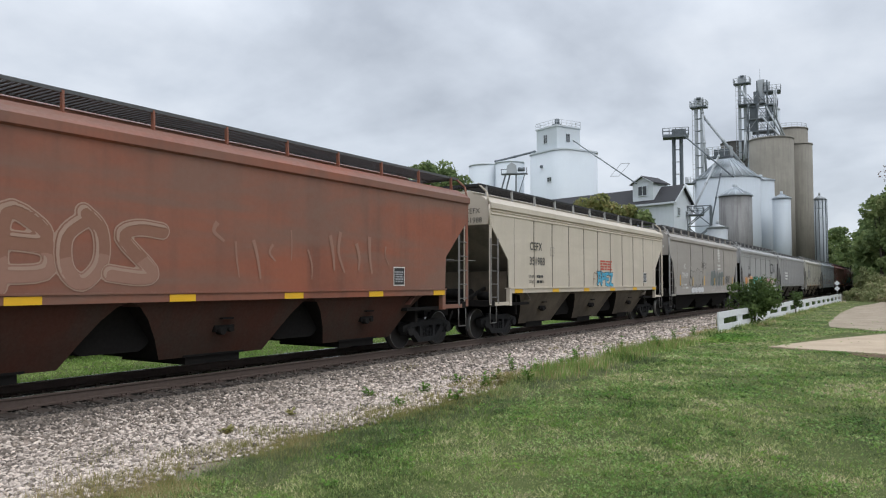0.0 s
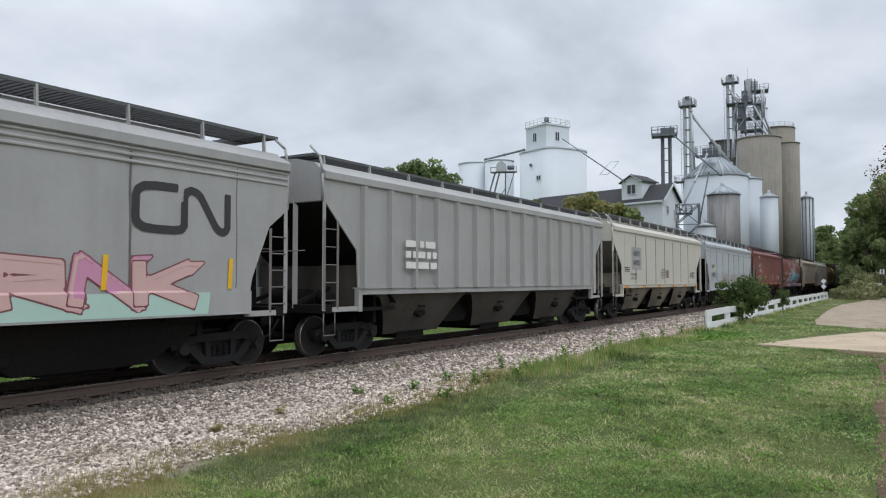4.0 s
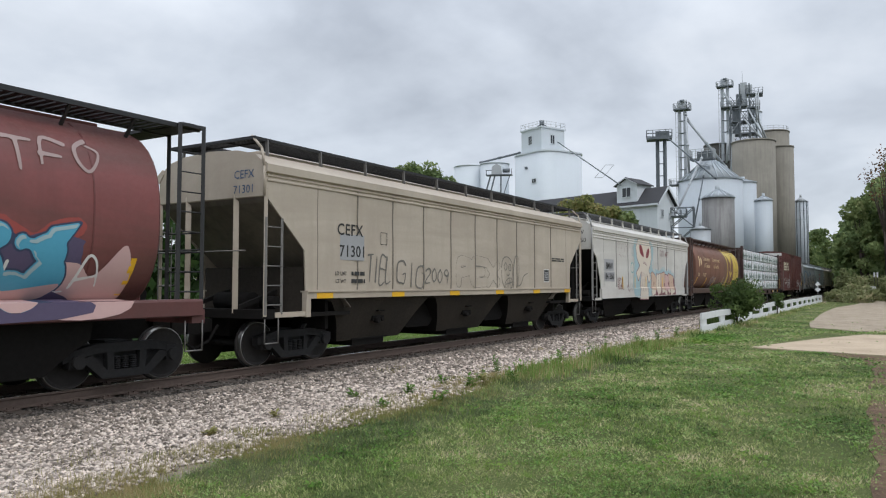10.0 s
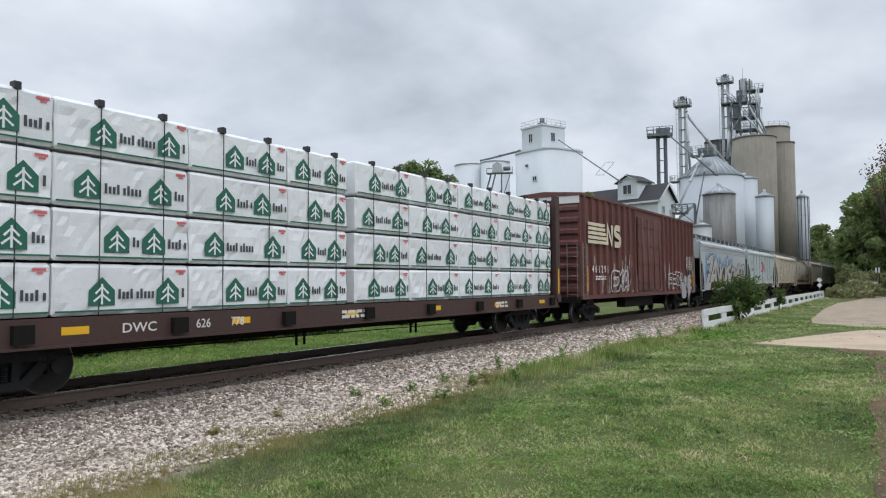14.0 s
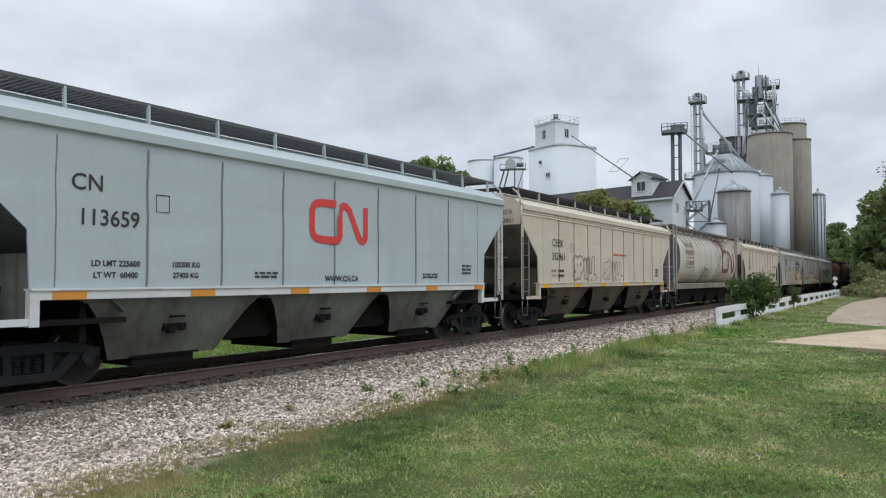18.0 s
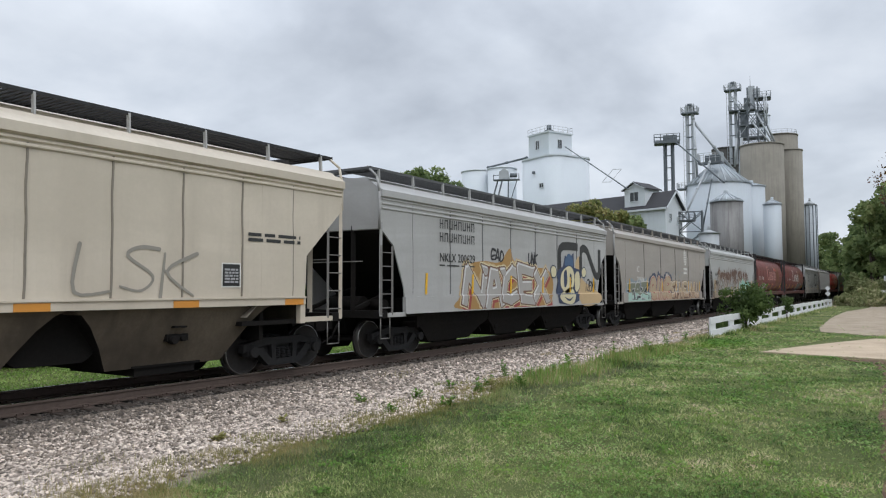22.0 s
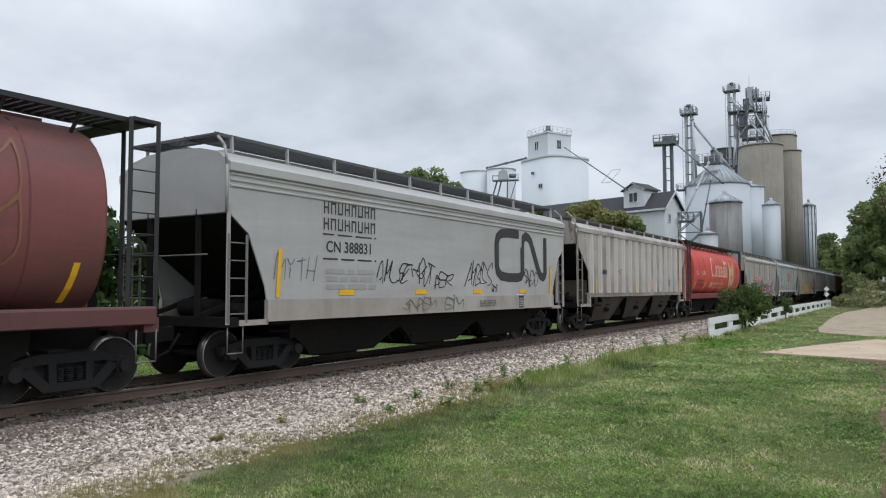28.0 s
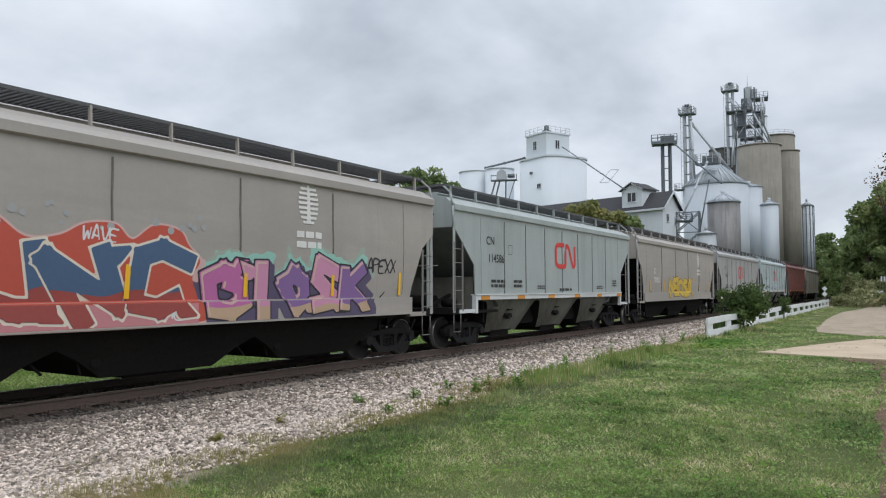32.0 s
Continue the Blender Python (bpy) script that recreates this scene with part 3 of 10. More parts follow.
def fence():
    """A low white board fence: posts with broad blocks, an upper and a lower broad board in every bay."""
    f = thing("fence", "low white board fence beside the track", "fence")
    post_m = Build().box(-.06, .06, -.08, .08, -.3, .80).mesh("post", VINYL)
    ys = [30.1]
    while ys[-1] < 83.0:
        ys.append(ys[-1] + 3.72)
    for k, y in enumerate(ys):
        x = -6.55 - .18 * (y - 29) / 56
        z0 = lie(x, y)
        part("post", post_m, None, f, at=pose(x, y, z0, random.uniform(-1, 1), random.uniform(-1.5, 1.5), 0))
        part("block", Build().box(.045, .075, -.48, .48, .27, .56), VINYL, f, at=pose(x, y, z0, random.uniform(-.5, .5), 0, 0))
        if k == len(ys) - 1:
            break
        y2 = ys[k + 1]
        for z, hw in ((.14, .155), (.68, .13)):
            # one bay has sprung loose behind the bush
            drop = -.12 if 40.5 < y < 42 and z > .5 else 0.0
            s0, s1 = random.uniform(-.025, .025), random.uniform(-.025, .025) + drop
            b = Build()
            b.loft([[(x + .062 + d, yy, lie(x, yy) + z + .03 + q + s) for d, q in ((0, -hw), (.045, -hw), (.045, hw), (0, hw))] for yy, s in ((y - (.5 if k == 0 else .0), s0), (y2 - .01, s1))])
            part("board", b, VINYL, f)


fence()


def drive_marker(x, y):
    """Two upright white boards side by side on thin dark stakes."""
    t = thing("drive_marker", "pair of white marker boards on stakes beside the drive", "marker", pose(x, y, lie(x, y)))
    for s in (-1, 1):
        stake = part("stake", Build().box(-.03, .03, -.03, .03, -.3, 3.1), mat("dark_stake", (.05, .045, .04), .8), t, at=pose(s * .15, 0, 0))
        part("board", Build().box(-.085, .085, -.05, -.032, 2.72, 3.3), VINYL, stake)


drive_marker(-1.95, 97)
BARK = mat("bark", (.07, .052, .04), .9, grain=.5, dirt=.5, scale=3, bump=.8)
LEAF = leaf_mat("tree_leaves", [(0, (.063, .098, .037)), (.4, (.144, .201, .074)), (.75, (.236, .293, .115)), (1, (.345, .380, .172))])
LEAFY = leaf_mat("yellowing_leaves", [(0, (.10, .13, .045)), (.4, (.19, .215, .075)), (.75, (.28, .27, .10)), (1, (.34, .25, .11))])
BRUSH = leaf_mat("brush_leaves", [(0, (.13, .15, .065)), (.4, (.25, .275, .125)), (.75, (.38, .365, .20)), (1, (.49, .42, .27))])
LEAFD = leaf_mat("shaded_hedge_leaves", [(0, (.018, .04, .012)), (.5, (.035, .075, .018)), (1, (.07, .12, .03))])
LEAFR = leaf_mat("reddening_leaves", [(0, (.07, .06, .025)), (.5, (.14, .075, .035)), (1, (.21, .085, .045))])


def tree(x, y, h, w, leaf, seed, label, leaves=5000, size=.3, base=.18, z0=None, name="tree", category="tree", group="trees"):
    """A tapered trunk with limbs and a crown of many leaf clumps in uneven masses."""
    r, q = random.Random(seed), np.random.default_rng(seed)
    z0 = lie(x, y) if z0 is None else z0
    t = thing(name, label, category, pose(x, y, z0), group)
    b = Build()
    b.cyl((0, 0, -.2), (r.uniform(-.1, .1) * h * .2, 0, h * .55), h * .022 + .02, 8, h * .009)
    masses = []
    n = 14
    for k in range(n):
        a, u = r.uniform(0, 6.28), r.random()
        zz = h * (base + (1 - base) * (k + .7) / (n + .6))
        fr = math.sin(math.pi * min(max((zz / h - base) / (1 - base), .06), .97)) ** .6
        d = w * .5 * fr * math.sqrt(u) * .85
        c = Vector((math.cos(a) * d, math.sin(a) * d, zz * .95))
        masses.append((c, w * r.uniform(.15, .27)))
        b.cyl((0, 0, max(zz * .45, h * .06)), c, h * .008 + .008, 5, .008)
    part("trunk", b, BARK, t)
    cen = np.array([m[0][:] for m in masses]); rad = np.array([m[1] for m in masses])
    i = q.integers(0, n, leaves)
    d = q.normal(size=(leaves, 3)); d /= np.linalg.norm(d, axis=1)[:, None]
    o = cen[i] + d * (rad[i] * (.45 + .65 * q.random(leaves) ** .5))[:, None] * np.array([1, 1, .8])
    u = q.normal(size=(leaves, 3)); u /= np.linalg.norm(u, axis=1)[:, None]
    v = np.cross(u, d); v /= np.linalg.norm(v, axis=1)[:, None] + 1e-9
    s = (size * (.5 + q.random(leaves)))[:, None]
    pts = np.stack([o - u * s, o + v * s * .6, o + u * s, o - v * s * .6], 1).reshape(-1, 3)
    f = (np.array([(0, 1, 2), (0, 2, 3)])[None] + 4 * np.arange(leaves)[:, None, None]).reshape(-1, 3)
    cr = big_mesh("crown", pts, f, leaf)
    cr.parent = t
    return t


def bear(deg, dist):
    """A place on the ground by the angle to the left of the track's way and the distance from the eye."""
    return -dist * math.sin(radians(deg)), dist * math.cos(radians(deg))


tree(-6.35, 36.4, 1.95, 2.7, LEAFB, 5, "airy green bush growing over the white fence", 3600, .07, .34, name="bush", category="bush", group="bushes by the fence")
tree(-6.42, 50.5, 1.4, 1.05, LEAFB, 6, "small green bush growing over the white fence", 1000, .055, .45, name="bush", category="bush", group="bushes by the fence")
k = 20
# tall weeds and brush past the fence's end
for dg, ds, h, w, lf in ((3.5, 91, 1.2, 2.4, BRUSH), (2.6, 95, 2.8, 4, BRUSH), (3.2, 96, 3.9, 1.9, BRUSH), (1.6, 98, 2.7, 5, BRUSH), (.6, 98, 2.5, 5, BRUSH), (2.3, 88, 1.6, 4, BRUSH), (3.75, 94, .9, 1.8, BRUSH)):
    x, y = bear(dg, ds)
    tree(x, y, h, w, lf, k, "tangled green and yellowing brush past the fence", 1500, .16, .02, name="brush", category="bush", group="brush past the fence"); k += 1
# woods at the drive's end, with unseen trees added to shade the line
for dg, ds, h, w, lf in ((.5, 108, 13.5, 9, LEAF), (-1.3, 104, 17.5, 11, LEAF), (-6, 92, 24, 13, LEAF), (-8, 80, 24, 13, LEAF), (-5.5, 118, 26, 13, LEAF), (1.9, 103, 13, 5.6, LEAF), (1.55, 119, 15, 6.6, LEAF), (1.3, 138, 16, 7, LEAF), (1.1, 158, 17, 7.5, LEAF), (1.0, 180, 17, 8, LEAF), (.9, 205, 18, 8, LEAF), (.2, 118, 16, 10, LEAF), (1.5, 105, 10.5, 6, LEAF), (-9, 105, 26, 14, LEAF), (4.75, 232, 18.5, 8, LEAF), (4.2, 265, 21, 9, LEAF), (3.6, 312, 21, 9, LEAF), (3.3, 360, 21, 10, LEAF), (2.8, 420, 23, 11, LEAF), (-2.0, 108, 18, 10, LEAF), (-1.7, 126, 19, 10, LEAF), (-1.5, 146, 20, 11, LEAF), (-1.3, 168, 20, 11, LEAF), (.7, 235, 18, 9, LEAF), (.6, 270, 19, 9, LEAF), (5.6, 250, 15, 9, LEAF), (2.25, 114, 11, 5, LEAF), (2.1, 134, 14, 6, LEAF), (2.05, 152, 16, 6.5, LEAF), (1.8, 175, 17, 7, LEAF), (1.6, 200, 18, 7, LEAF), (5.3, 205, 13, 7, LEAF)):
    x, y = bear(dg, ds)
    tree(x, y, h, w, lf, k, "full green broadleaf tree", 5200 if ds < 119 else 2600, .25 if ds < 119 else .42, .06, group="woods at the end of the drive"); k += 1
x, y = bear(.35, 101)
tree(x, y, 19.3, 5.3, LEAFR, 91, "thin tree with sparse reddening leaves at the wood's edge", 420, .15, .6, group="woods at the end of the drive")
# trees beyond the track
for dg, ds, h, w, lf in ((35.9, 95, 18.0, 5.5, LEAF), (35.0, 95, 18.6, 6, LEAF), (34.1, 94, 18.9, 6.5, LEAF), (33.2, 97, 19.1, 6.5, LEAF), (32.4, 96, 18.3, 6, LEAF), (31.5, 96, 17.1, 5.5, LEAF), (25.0, 92, 13.2, 3.5, LEAF), (20.9, 97, 14.2, 6.5, LEAFY), (19.4, 96, 13.0, 5, LEAFY), (22.3, 99, 13.0, 5, LEAFY), (18.6, 97, 12.7, 4.6, LEAFY), (21.9, 98, 13.8, 5.5, LEAFY), (17.3, 96, 11.9, 4.2, LEAF)):
    x, y = bear(dg, ds)
    tree(x, y, h, w, lf, k, "green broadleaf tree beyond the track" if lf is LEAF else "yellowing broadleaf tree before the mill", 4200, .24, .12, group="trees beyond the track"); k += 1


# a hedge of dark shrubs beyond the far lawn
for j in range(10):
    x, y = -24.6 + .5 * math.sin(j * 2.1), 1.0 + j * 2.45
    tree(x, y, 5.6 + .8 * math.sin(j * 1.7), 4.8, LEAFD, k, "dense dark green shrub beyond the track", 1700, .2, .0, name="bush", category="bush", group="hedge beyond the track"); k += 1


for j in range(16):
    x, y = -22.6 + .4 * math.sin(j * 1.3), 3.0 + j * 1.5
    tree(x, y, 1.9 + .3 * math.sin(j * 2.7), 2.6, LEAFD, k, "low dark shrub at the far lawn's edge", 700, .16, -.1, name="bush", category="bush", group="hedge beyond the track"); k += 1


def far_belt():
    """Low woods along the horizon."""
    q = np.random.default_rng(77)
    n = 26000
    a = np.radians(-70 + 200 * q.random(n))
    d = 260 + 60 * q.random(n)
    top = 11 + 4 * np.sin(a * 23) + 3 * np.sin(a * 61 + 1)
    o = np.stack([-d * np.sin(a), d * np.cos(a), -.5 + top * q.random(n) ** .6], -1)
    u = q.normal(size=(n, 3)); u /= np.linalg.norm(u, axis=1)[:, None]
    v = q.normal(size=(n, 3)); v -= u * (u * v).sum(1)[:, None]; v /= np.linalg.norm(v, axis=1)[:, None]
    s = 1.3
    pts = np.stack([o - u * s, o + v * s, o + u * s, o - v * s], 1).reshape(-1, 3)
    f = (np.array([(0, 1, 2), (0, 2, 3)])[None] + 4 * np.arange(n)[:, None, None]).reshape(-1, 3)
    tagged(big_mesh("far_woods", pts, f, LEAF), "distant woods along the horizon", "woods", kind="stuff")


far_belt()


def trackside_woods():
    """Dense woods on both sides of the line past the fence, added to keep it in deep shade."""
    q = np.random.default_rng(78)
    n = 34000
    y = 107 + 190 * q.random(n) ** 1.3
    left = np.maximum(-.0605 * y, -9.2)
    x = left + (14 - left) * q.random(n) ** 1.5
    deg = np.degrees(np.arctan2(-x, y))
    top = np.minimum(1.4 + y * np.interp(deg, (-4, .4, 1.6, 2.8, 3.6), (.22, .15, .112, .074, .062)), 24) * (.9 + .07 * np.sin(y * .33) + .07 * np.sin(x * 1.9 + y * .7))
    z = -.4 + top * q.random(n) ** .75
    m = 4000
    y2, x2 = 205 + 110 * q.random(m), -16.5 - 7 * q.random(m)
    o = np.concatenate([np.stack([x, y, z], -1), np.stack([x2, y2, -.4 + (11 + 2 * np.sin(y2 * .4)) * q.random(m) ** .75], -1)])
    n += m
    u = q.normal(size=(n, 3)); u /= np.linalg.norm(u, axis=1)[:, None]
    v = q.normal(size=(n, 3)); v -= u * (u * v).sum(1)[:, None]; v /= np.linalg.norm(v, axis=1)[:, None]
    s = (.35 + .45 * q.random(n))[:, None]
    pts = np.stack([o - u * s, o + v * s * .7, o + u * s, o - v * s * .7], 1).reshape(-1, 3)
    f = (np.array([(0, 1, 2), (0, 2, 3)])[None] + 4 * np.arange(n)[:, None, None]).reshape(-1, 3)
    tagged(big_mesh("trackside_woods", pts, f, LEAF), "dense green woods close beside the line", "woods", kind="stuff")


trackside_woods()


def marker(x, y):
    s = thing("track_sign", "two small white diamond signs on a thin post", "sign", pose(x, y, lie(x, y)))
    part("post", Build().cyl((0, 0, -.1), (0, 0, 2.2), .03, 8), STEELG, s)
    for z in (1.95, 1.4):
        part("sign_plate", Build().loft([[(-.27, yy, z), (0, yy, z + .27), (.27, yy, z), (0, yy, z - .27)] for yy in (-.035, -.045)]), VINYL, s)


STEELG = mat("galvanised_steel", (.36, .37, .38), .45, .7, grain=.2, dirt=.25)
marker(-6.95, 85.6)
x, y = bear(1.35, 96)
s = thing("marker_post", "short white marker post before the woods", "post", pose(x, y, lie(x, y)))
part("post", Build().box(-.08, .08, -.05, .05, 0, 1.0), VINYL, s); part("plate", Build().box(-.3, .3, -.09, -.06, .9, 1.7), VINYL, s)

# ---- the grain elevator beyond the track ----
WCON = mat("white_painted_concrete", (.60, .645, .68), .6, grain=.06, dirt=.25, dirt_color=(.50, .53, .56), streak=.1, scale=.25, bump=.05)
WSIDE = mat("white_siding", (.64, .68, .71), .6, grain=.06, dirt=.2, streak=.15, scale=.4, bump=.05)
RCON = mat("weathered_concrete", (.27, .25, .21), .9, grain=.12, dirt=.75, dirt_color=(.14, .128, .108), streak=.5, scale=.16, bump=.15)
RCOND = mat("dark_stained_concrete", (.125, .12, .105), .9, grain=.12, dirt=.6, dirt_color=(.06, .056, .05), streak=.7, scale=.3, bump=.15)
BINW = mat("white_bin_steel", (.47, .515, .555), .55, .05, grain=.06, dirt=.25, dirt_color=(.42, .44, .46), streak=.4, scale=.3, bump=.05)
BIND = mat("stained_bin_steel", (.23, .225, .22), .6, .2, grain=.12, dirt=.85, dirt_color=(.06, .055, .052), streak=.6, scale=.22, bump=.1)
GALV = mat("galvanised_frame", (.43, .455, .475), .55, .3, grain=.2, dirt=.3)
DGALV = mat("dull_frame", (.15, .17, .185), .6, .4, grain=.2, dirt=.3)
SHINGLE = mat("dark_shingles", (.045, .045, .05), .85, grain=.3, dirt=.3, bump=.4)
GLASS = mat("dark_window_glass", (.03, .035, .04), .1, 0, grain=0, dirt=0, bump=0)


def rail_round(b, r, z, n=16, h=1.0, t=.05):
    ps = [(r * math.cos(2 * math.pi * k / n), r * math.sin(2 * math.pi * k / n)) for k in range(n)]
    for k in range(n):
        (x0, y0), (x1, y1) = ps[k], ps[(k + 1) % n]
        b.beam((x0, y0, z), (x0, y0, z + h), t)
        for zz in (z + h, z + h * .5):
            b.beam((x0, y0, zz), (x1, y1, zz), t * .8)


def rail_square(b, x0, x1, y0, y1, z, h=1.0, t=.05, n=4):
    cs = [(x0, y0), (x1, y0), (x1, y1), (x0, y1)]
    for (ax, ay), (bx, by) in zip(cs, cs[1:] + cs[:1]):
        for zz in (z + h, z + h * .5):
            b.beam((ax, ay, zz), (bx, by, zz), t * .8)
        for k in range(n):
            px, py = ax + (bx - ax) * k / n, ay + (by - ay) * k / n
            b.beam((px, py, z), (px, py, z + h), t)


def window(parent, at, w, h):
    """A framed window standing proud of its wall; the wall lies in the local x-z plane."""
    f = part("window", Build().box(-w / 2, w / 2, -.06, 0, 0, h), GLASS, parent, at=at)
    for a in ((-w / 2 - .08, -w / 2, -.02, h + .02), (w / 2, w / 2 + .08, -.02, h + .02), (-.04, .04, 0, h)):
        part("frame", Build().box(a[0], a[1], -.1, 0, a[2], a[3]), WSIDE, f)
    for z in (-.1, h):
        part("frame", Build().box(-w / 2 - .1, w / 2 + .1, -.12, 0, z, z + .1), WSIDE, f)


def round_bin(deg, dist, r, eave, apex, m, label, name="grain_bin", roof=None, ribs=0, rings=0, stiff=0, cap=True, n=40):
    x, y = bear(deg, dist)
    t = thing(name, label, "silo", pose(x, y, -.6), "silos of the grain elevator")
    b = Build(); b.cyl((0, 0, 0), (0, 0, eave + .6), r, n); part("wall", b, m, t)
    if apex > eave + .3:
        b = Build(); b.cyl((0, 0, eave + .55), (0, 0, apex + .5), r + .15, n, r * .12); part("roof", b, roof or m, t)
        for k in range(ribs):
            a = 2 * math.pi * k / ribs
            b = Build(); b.beam(((r + .1) * math.cos(a), (r + .1) * math.sin(a), eave + .68), (r * .13 * math.cos(a), r * .13 * math.sin(a), apex + .62), .1, .12); part("roof_rib", b, roof or m, t)
        if cap:
            part("roof_cap", Build().cyl((0, 0, apex + .4), (0, 0, apex + 1.1), r * .16, 14), roof or m, t)
    else:
        b = Build(); b.cyl((0, 0, eave + .5), (0, 0, eave + .75), r + .12, n); part("roof_slab", b, m, t)
    for k in range(rings):
        z = (eave + .6) * (k + 1) / (rings + 1)
        b = Build(); b.cyl((0, 0, z - .05), (0, 0, z + .05), r + .04, n, caps=False); part("wall_ring", b, m, t)
    for k in range(stiff):
        a = 2 * math.pi * k / stiff
        b = Build(); b.beam(((r + .05) * math.cos(a), (r + .05) * math.sin(a), 0), ((r + .05) * math.cos(a), (r + .05) * math.sin(a), eave + .5), .14, .12, up=(math.cos(a), math.sin(a), 0)); part("stiffener", b, DGALV, t)
    return t


def leg(deg, dist, z0, z1, label, w=.9, head=True, plat=1.8, shafts=2, gap=1.0):
    """A bucket elevator: twin upright casings with a ladder cage, a head and a railed platform."""
    x, y = bear(deg, dist)
    t = thing("bucket_elevator", label, "elevator leg", pose(x, y, 0), "bucket elevators")
    for k in range(shafts):
        px = (k - (shafts - 1) / 2) * gap
        part("casing", Build().box(px - w / 4, px + w / 4, -.3, .3, z0, z1), GALV, t)
    n = max(int((z1 - z0) / 2.2), 1)
    for k in range(n):
        z = z0 + (z1 - z0) * (k + .5) / n
        part("tie", Build().box(-gap * .6, gap * .6, -.34, .34, z - .06, z + .06), DGALV, t)
    b = Build()
    for dx in (-.25, .25):
        b.beam((-gap * .9 + dx, -.2, z0), (-gap * .9 + dx, -.2, z1 - 1), .06)
    for k in range(int((z1 - z0) / .9)):
        b.beam((-gap * .9 - .25, -.2, z0 + k * .9), (-gap * .9 + .25, -.2, z0 + k * .9), .05)
    part("ladder_cage", b, GALV, t)
    if head:
        b = Build(); b.box(-plat, plat, -1.0, 1.0, z1 - 1.4, z1 - 1.2); part("platform", b, DGALV, t)
        b = Build(); rail_square(b, -plat, plat, -1.0, 1.0, z1 - 1.2, 1.05, .07); part("railing", b, GALV, t)
        b = Build(); b.box(-.75, .75, -.45, .45, z1 - 1.1, z1 + .1); b.cyl((-.75, 0, z1 + .1), (.75, 0, z1 + .1), .45, 12); part("head", b, GALV, t)
        part("motor", Build().cyl((-.2, -.7, z1 + .2), (.5, -.7, z1 + .2), .28, 10), DGALV, t)
    return t


def pipe(p, q, r, m, label, name="grain_spout"):
    """A loading spout between two places (angle, distance, height)."""
    a, b_ = (Vector((*bear(v[0], v[1]), v[2])) for v in (p, q))
    t = thing(name, label, "spout", Matrix.Translation(a), "grain spouts")
    part("pipe", Build().cyl((0, 0, 0), b_ - a, r, 10), m, t)
    for k in (.02, .5, .97):
        c, d = (b_ - a) * k, (b_ - a).normalized() * .2
        part("flange", Build().cyl(c - d, c + d, r * 1.35, 10), m, t)
    return t


def white_elevator():
    x, y = bear(23.45, 152)
    t = thing("concrete_elevator", "tall white-painted concrete grain elevator with a headhouse on top", "grain elevator", pose(x, y, -.6, 0, 0, 23.45 + 42))
    b = Build()
    R, hw = 3.0, 5.7

    def rounded(z, g=0.0):
        pts = []
        for cx, cy, a0 in ((1, 1, 0), (-1, 1, 90), (-1, -1, 180), (1, -1, 270)):
            for k in range(9):
                a = radians(a0 + k * 11.25)
                pts.append((cx * (hw - R) + (R + g) * math.cos(a), cy * (hw - R) + (R + g) * math.sin(a), z))
        return pts
    b.loft([rounded(0), rounded(28.6)], smooth=True); part("tower", b, WCON, t)
    part("roof_slab", Build().loft([rounded(28.5, .15), rounded(28.85, .15)]), WCON, t)
    h = part("headhouse", Build().box(-3.1, 3.1, -3.1, 3.1, 28.8, 33.6), WCON, t, at=pose(-1.25, .2, 0))
    part("headhouse_roof", Build().box(-3.3, 3.3, -3.3, 3.3, 33.6, 33.9), WCON, t, at=pose(-1.25, .2, 0))
    window(t, pose(-1.45, -2.9, 30.6), 1.0, 1.7); window(t, pose(-4.35, .5, 30.6, 0, 0, -90), 1.0, 1.7)
    b = Build(); rail_square(b, -4.45, 1.95, -3.0, 3.4, 33.9, 1.1, .06, 5); part("railing", b, GALV, t)
    b = Build(); b.box(-2.1, -.7, -.3, .9, 33.9, 34.9); b.cyl((-1.4, .3, 34.9), (-1.4, .3, 35.9), .5, 12); part("vent_head", b, DGALV, t)
    window(t, pose(-5.72, -2.2, 22.4, 0, 0, -90), 1.1, .8)
    part("wall_bracket", Build().box(-6.1, -5.6, -.2, .3, 25.4, 25.9), DGALV, t)
    # two lower storage tanks stand against it
    for dg, ds, r, top in ((29.45, 163, 3.75, 27.6), (27.6, 158, 3.1, 27.4)):
        round_bin(dg, ds, r, top, top, WCON, "white-painted concrete storage tank", "storage_tank", rings=0)
    pipe((28.75, 161, 28.35), (25.6, 154, 29.2), .22, DGALV, "sloping grey roof conveyor", "roof_conveyor")
    x, y = bear(27.35, 118)
    w = thing("conveyor_tower", "grey steel conveyor head on braced legs before the white tanks", "conveyor", pose(x, y, -.6, 0, 0, 20))
    part("platform", Build().box(-1.9, 2.3, -.6, .6, 19.7, 19.85), DGALV, w)
    part("head", Build().loft([[(-1.0, y_, 19.9), (.7, y_, 19.9), (.5, y_, 21.2), (-.2, y_, 21.6), (-.9, y_, 21.1)] for y_ in (-.5, .5)]), GALV, w)
    part("motor", Build().cyl((.8, 0, 20.5), (1.9, 0, 20.5), .35, 10), DGALV, w)
    for p_, q_, t_ in (((-1.2, 0, 19.7), (-4.0, 0, 10), .22), ((-.5, 0, 19.7), (-3.0, 0, 10), .22), ((.5, 0, 19.7), (.2, 0, 0), .2), ((-3.6, 0, 11.5), (.35, 0, 17), .12), ((1.9, 0, 19.7), (.4, 0, 15), .12), ((-1.9, 0, 20.6), (-1.0, 0, 20.6), .1), ((-1.9, 0, 19.8), (-1.9, 0, 20.7), .08), ((2.2, 0, 19.8), (2.2, 0, 20.8), .08)):
        part("leg" if t_ > .15 else "brace", Build().beam(p_, q_, t_), DGALV, w)


white_elevator()


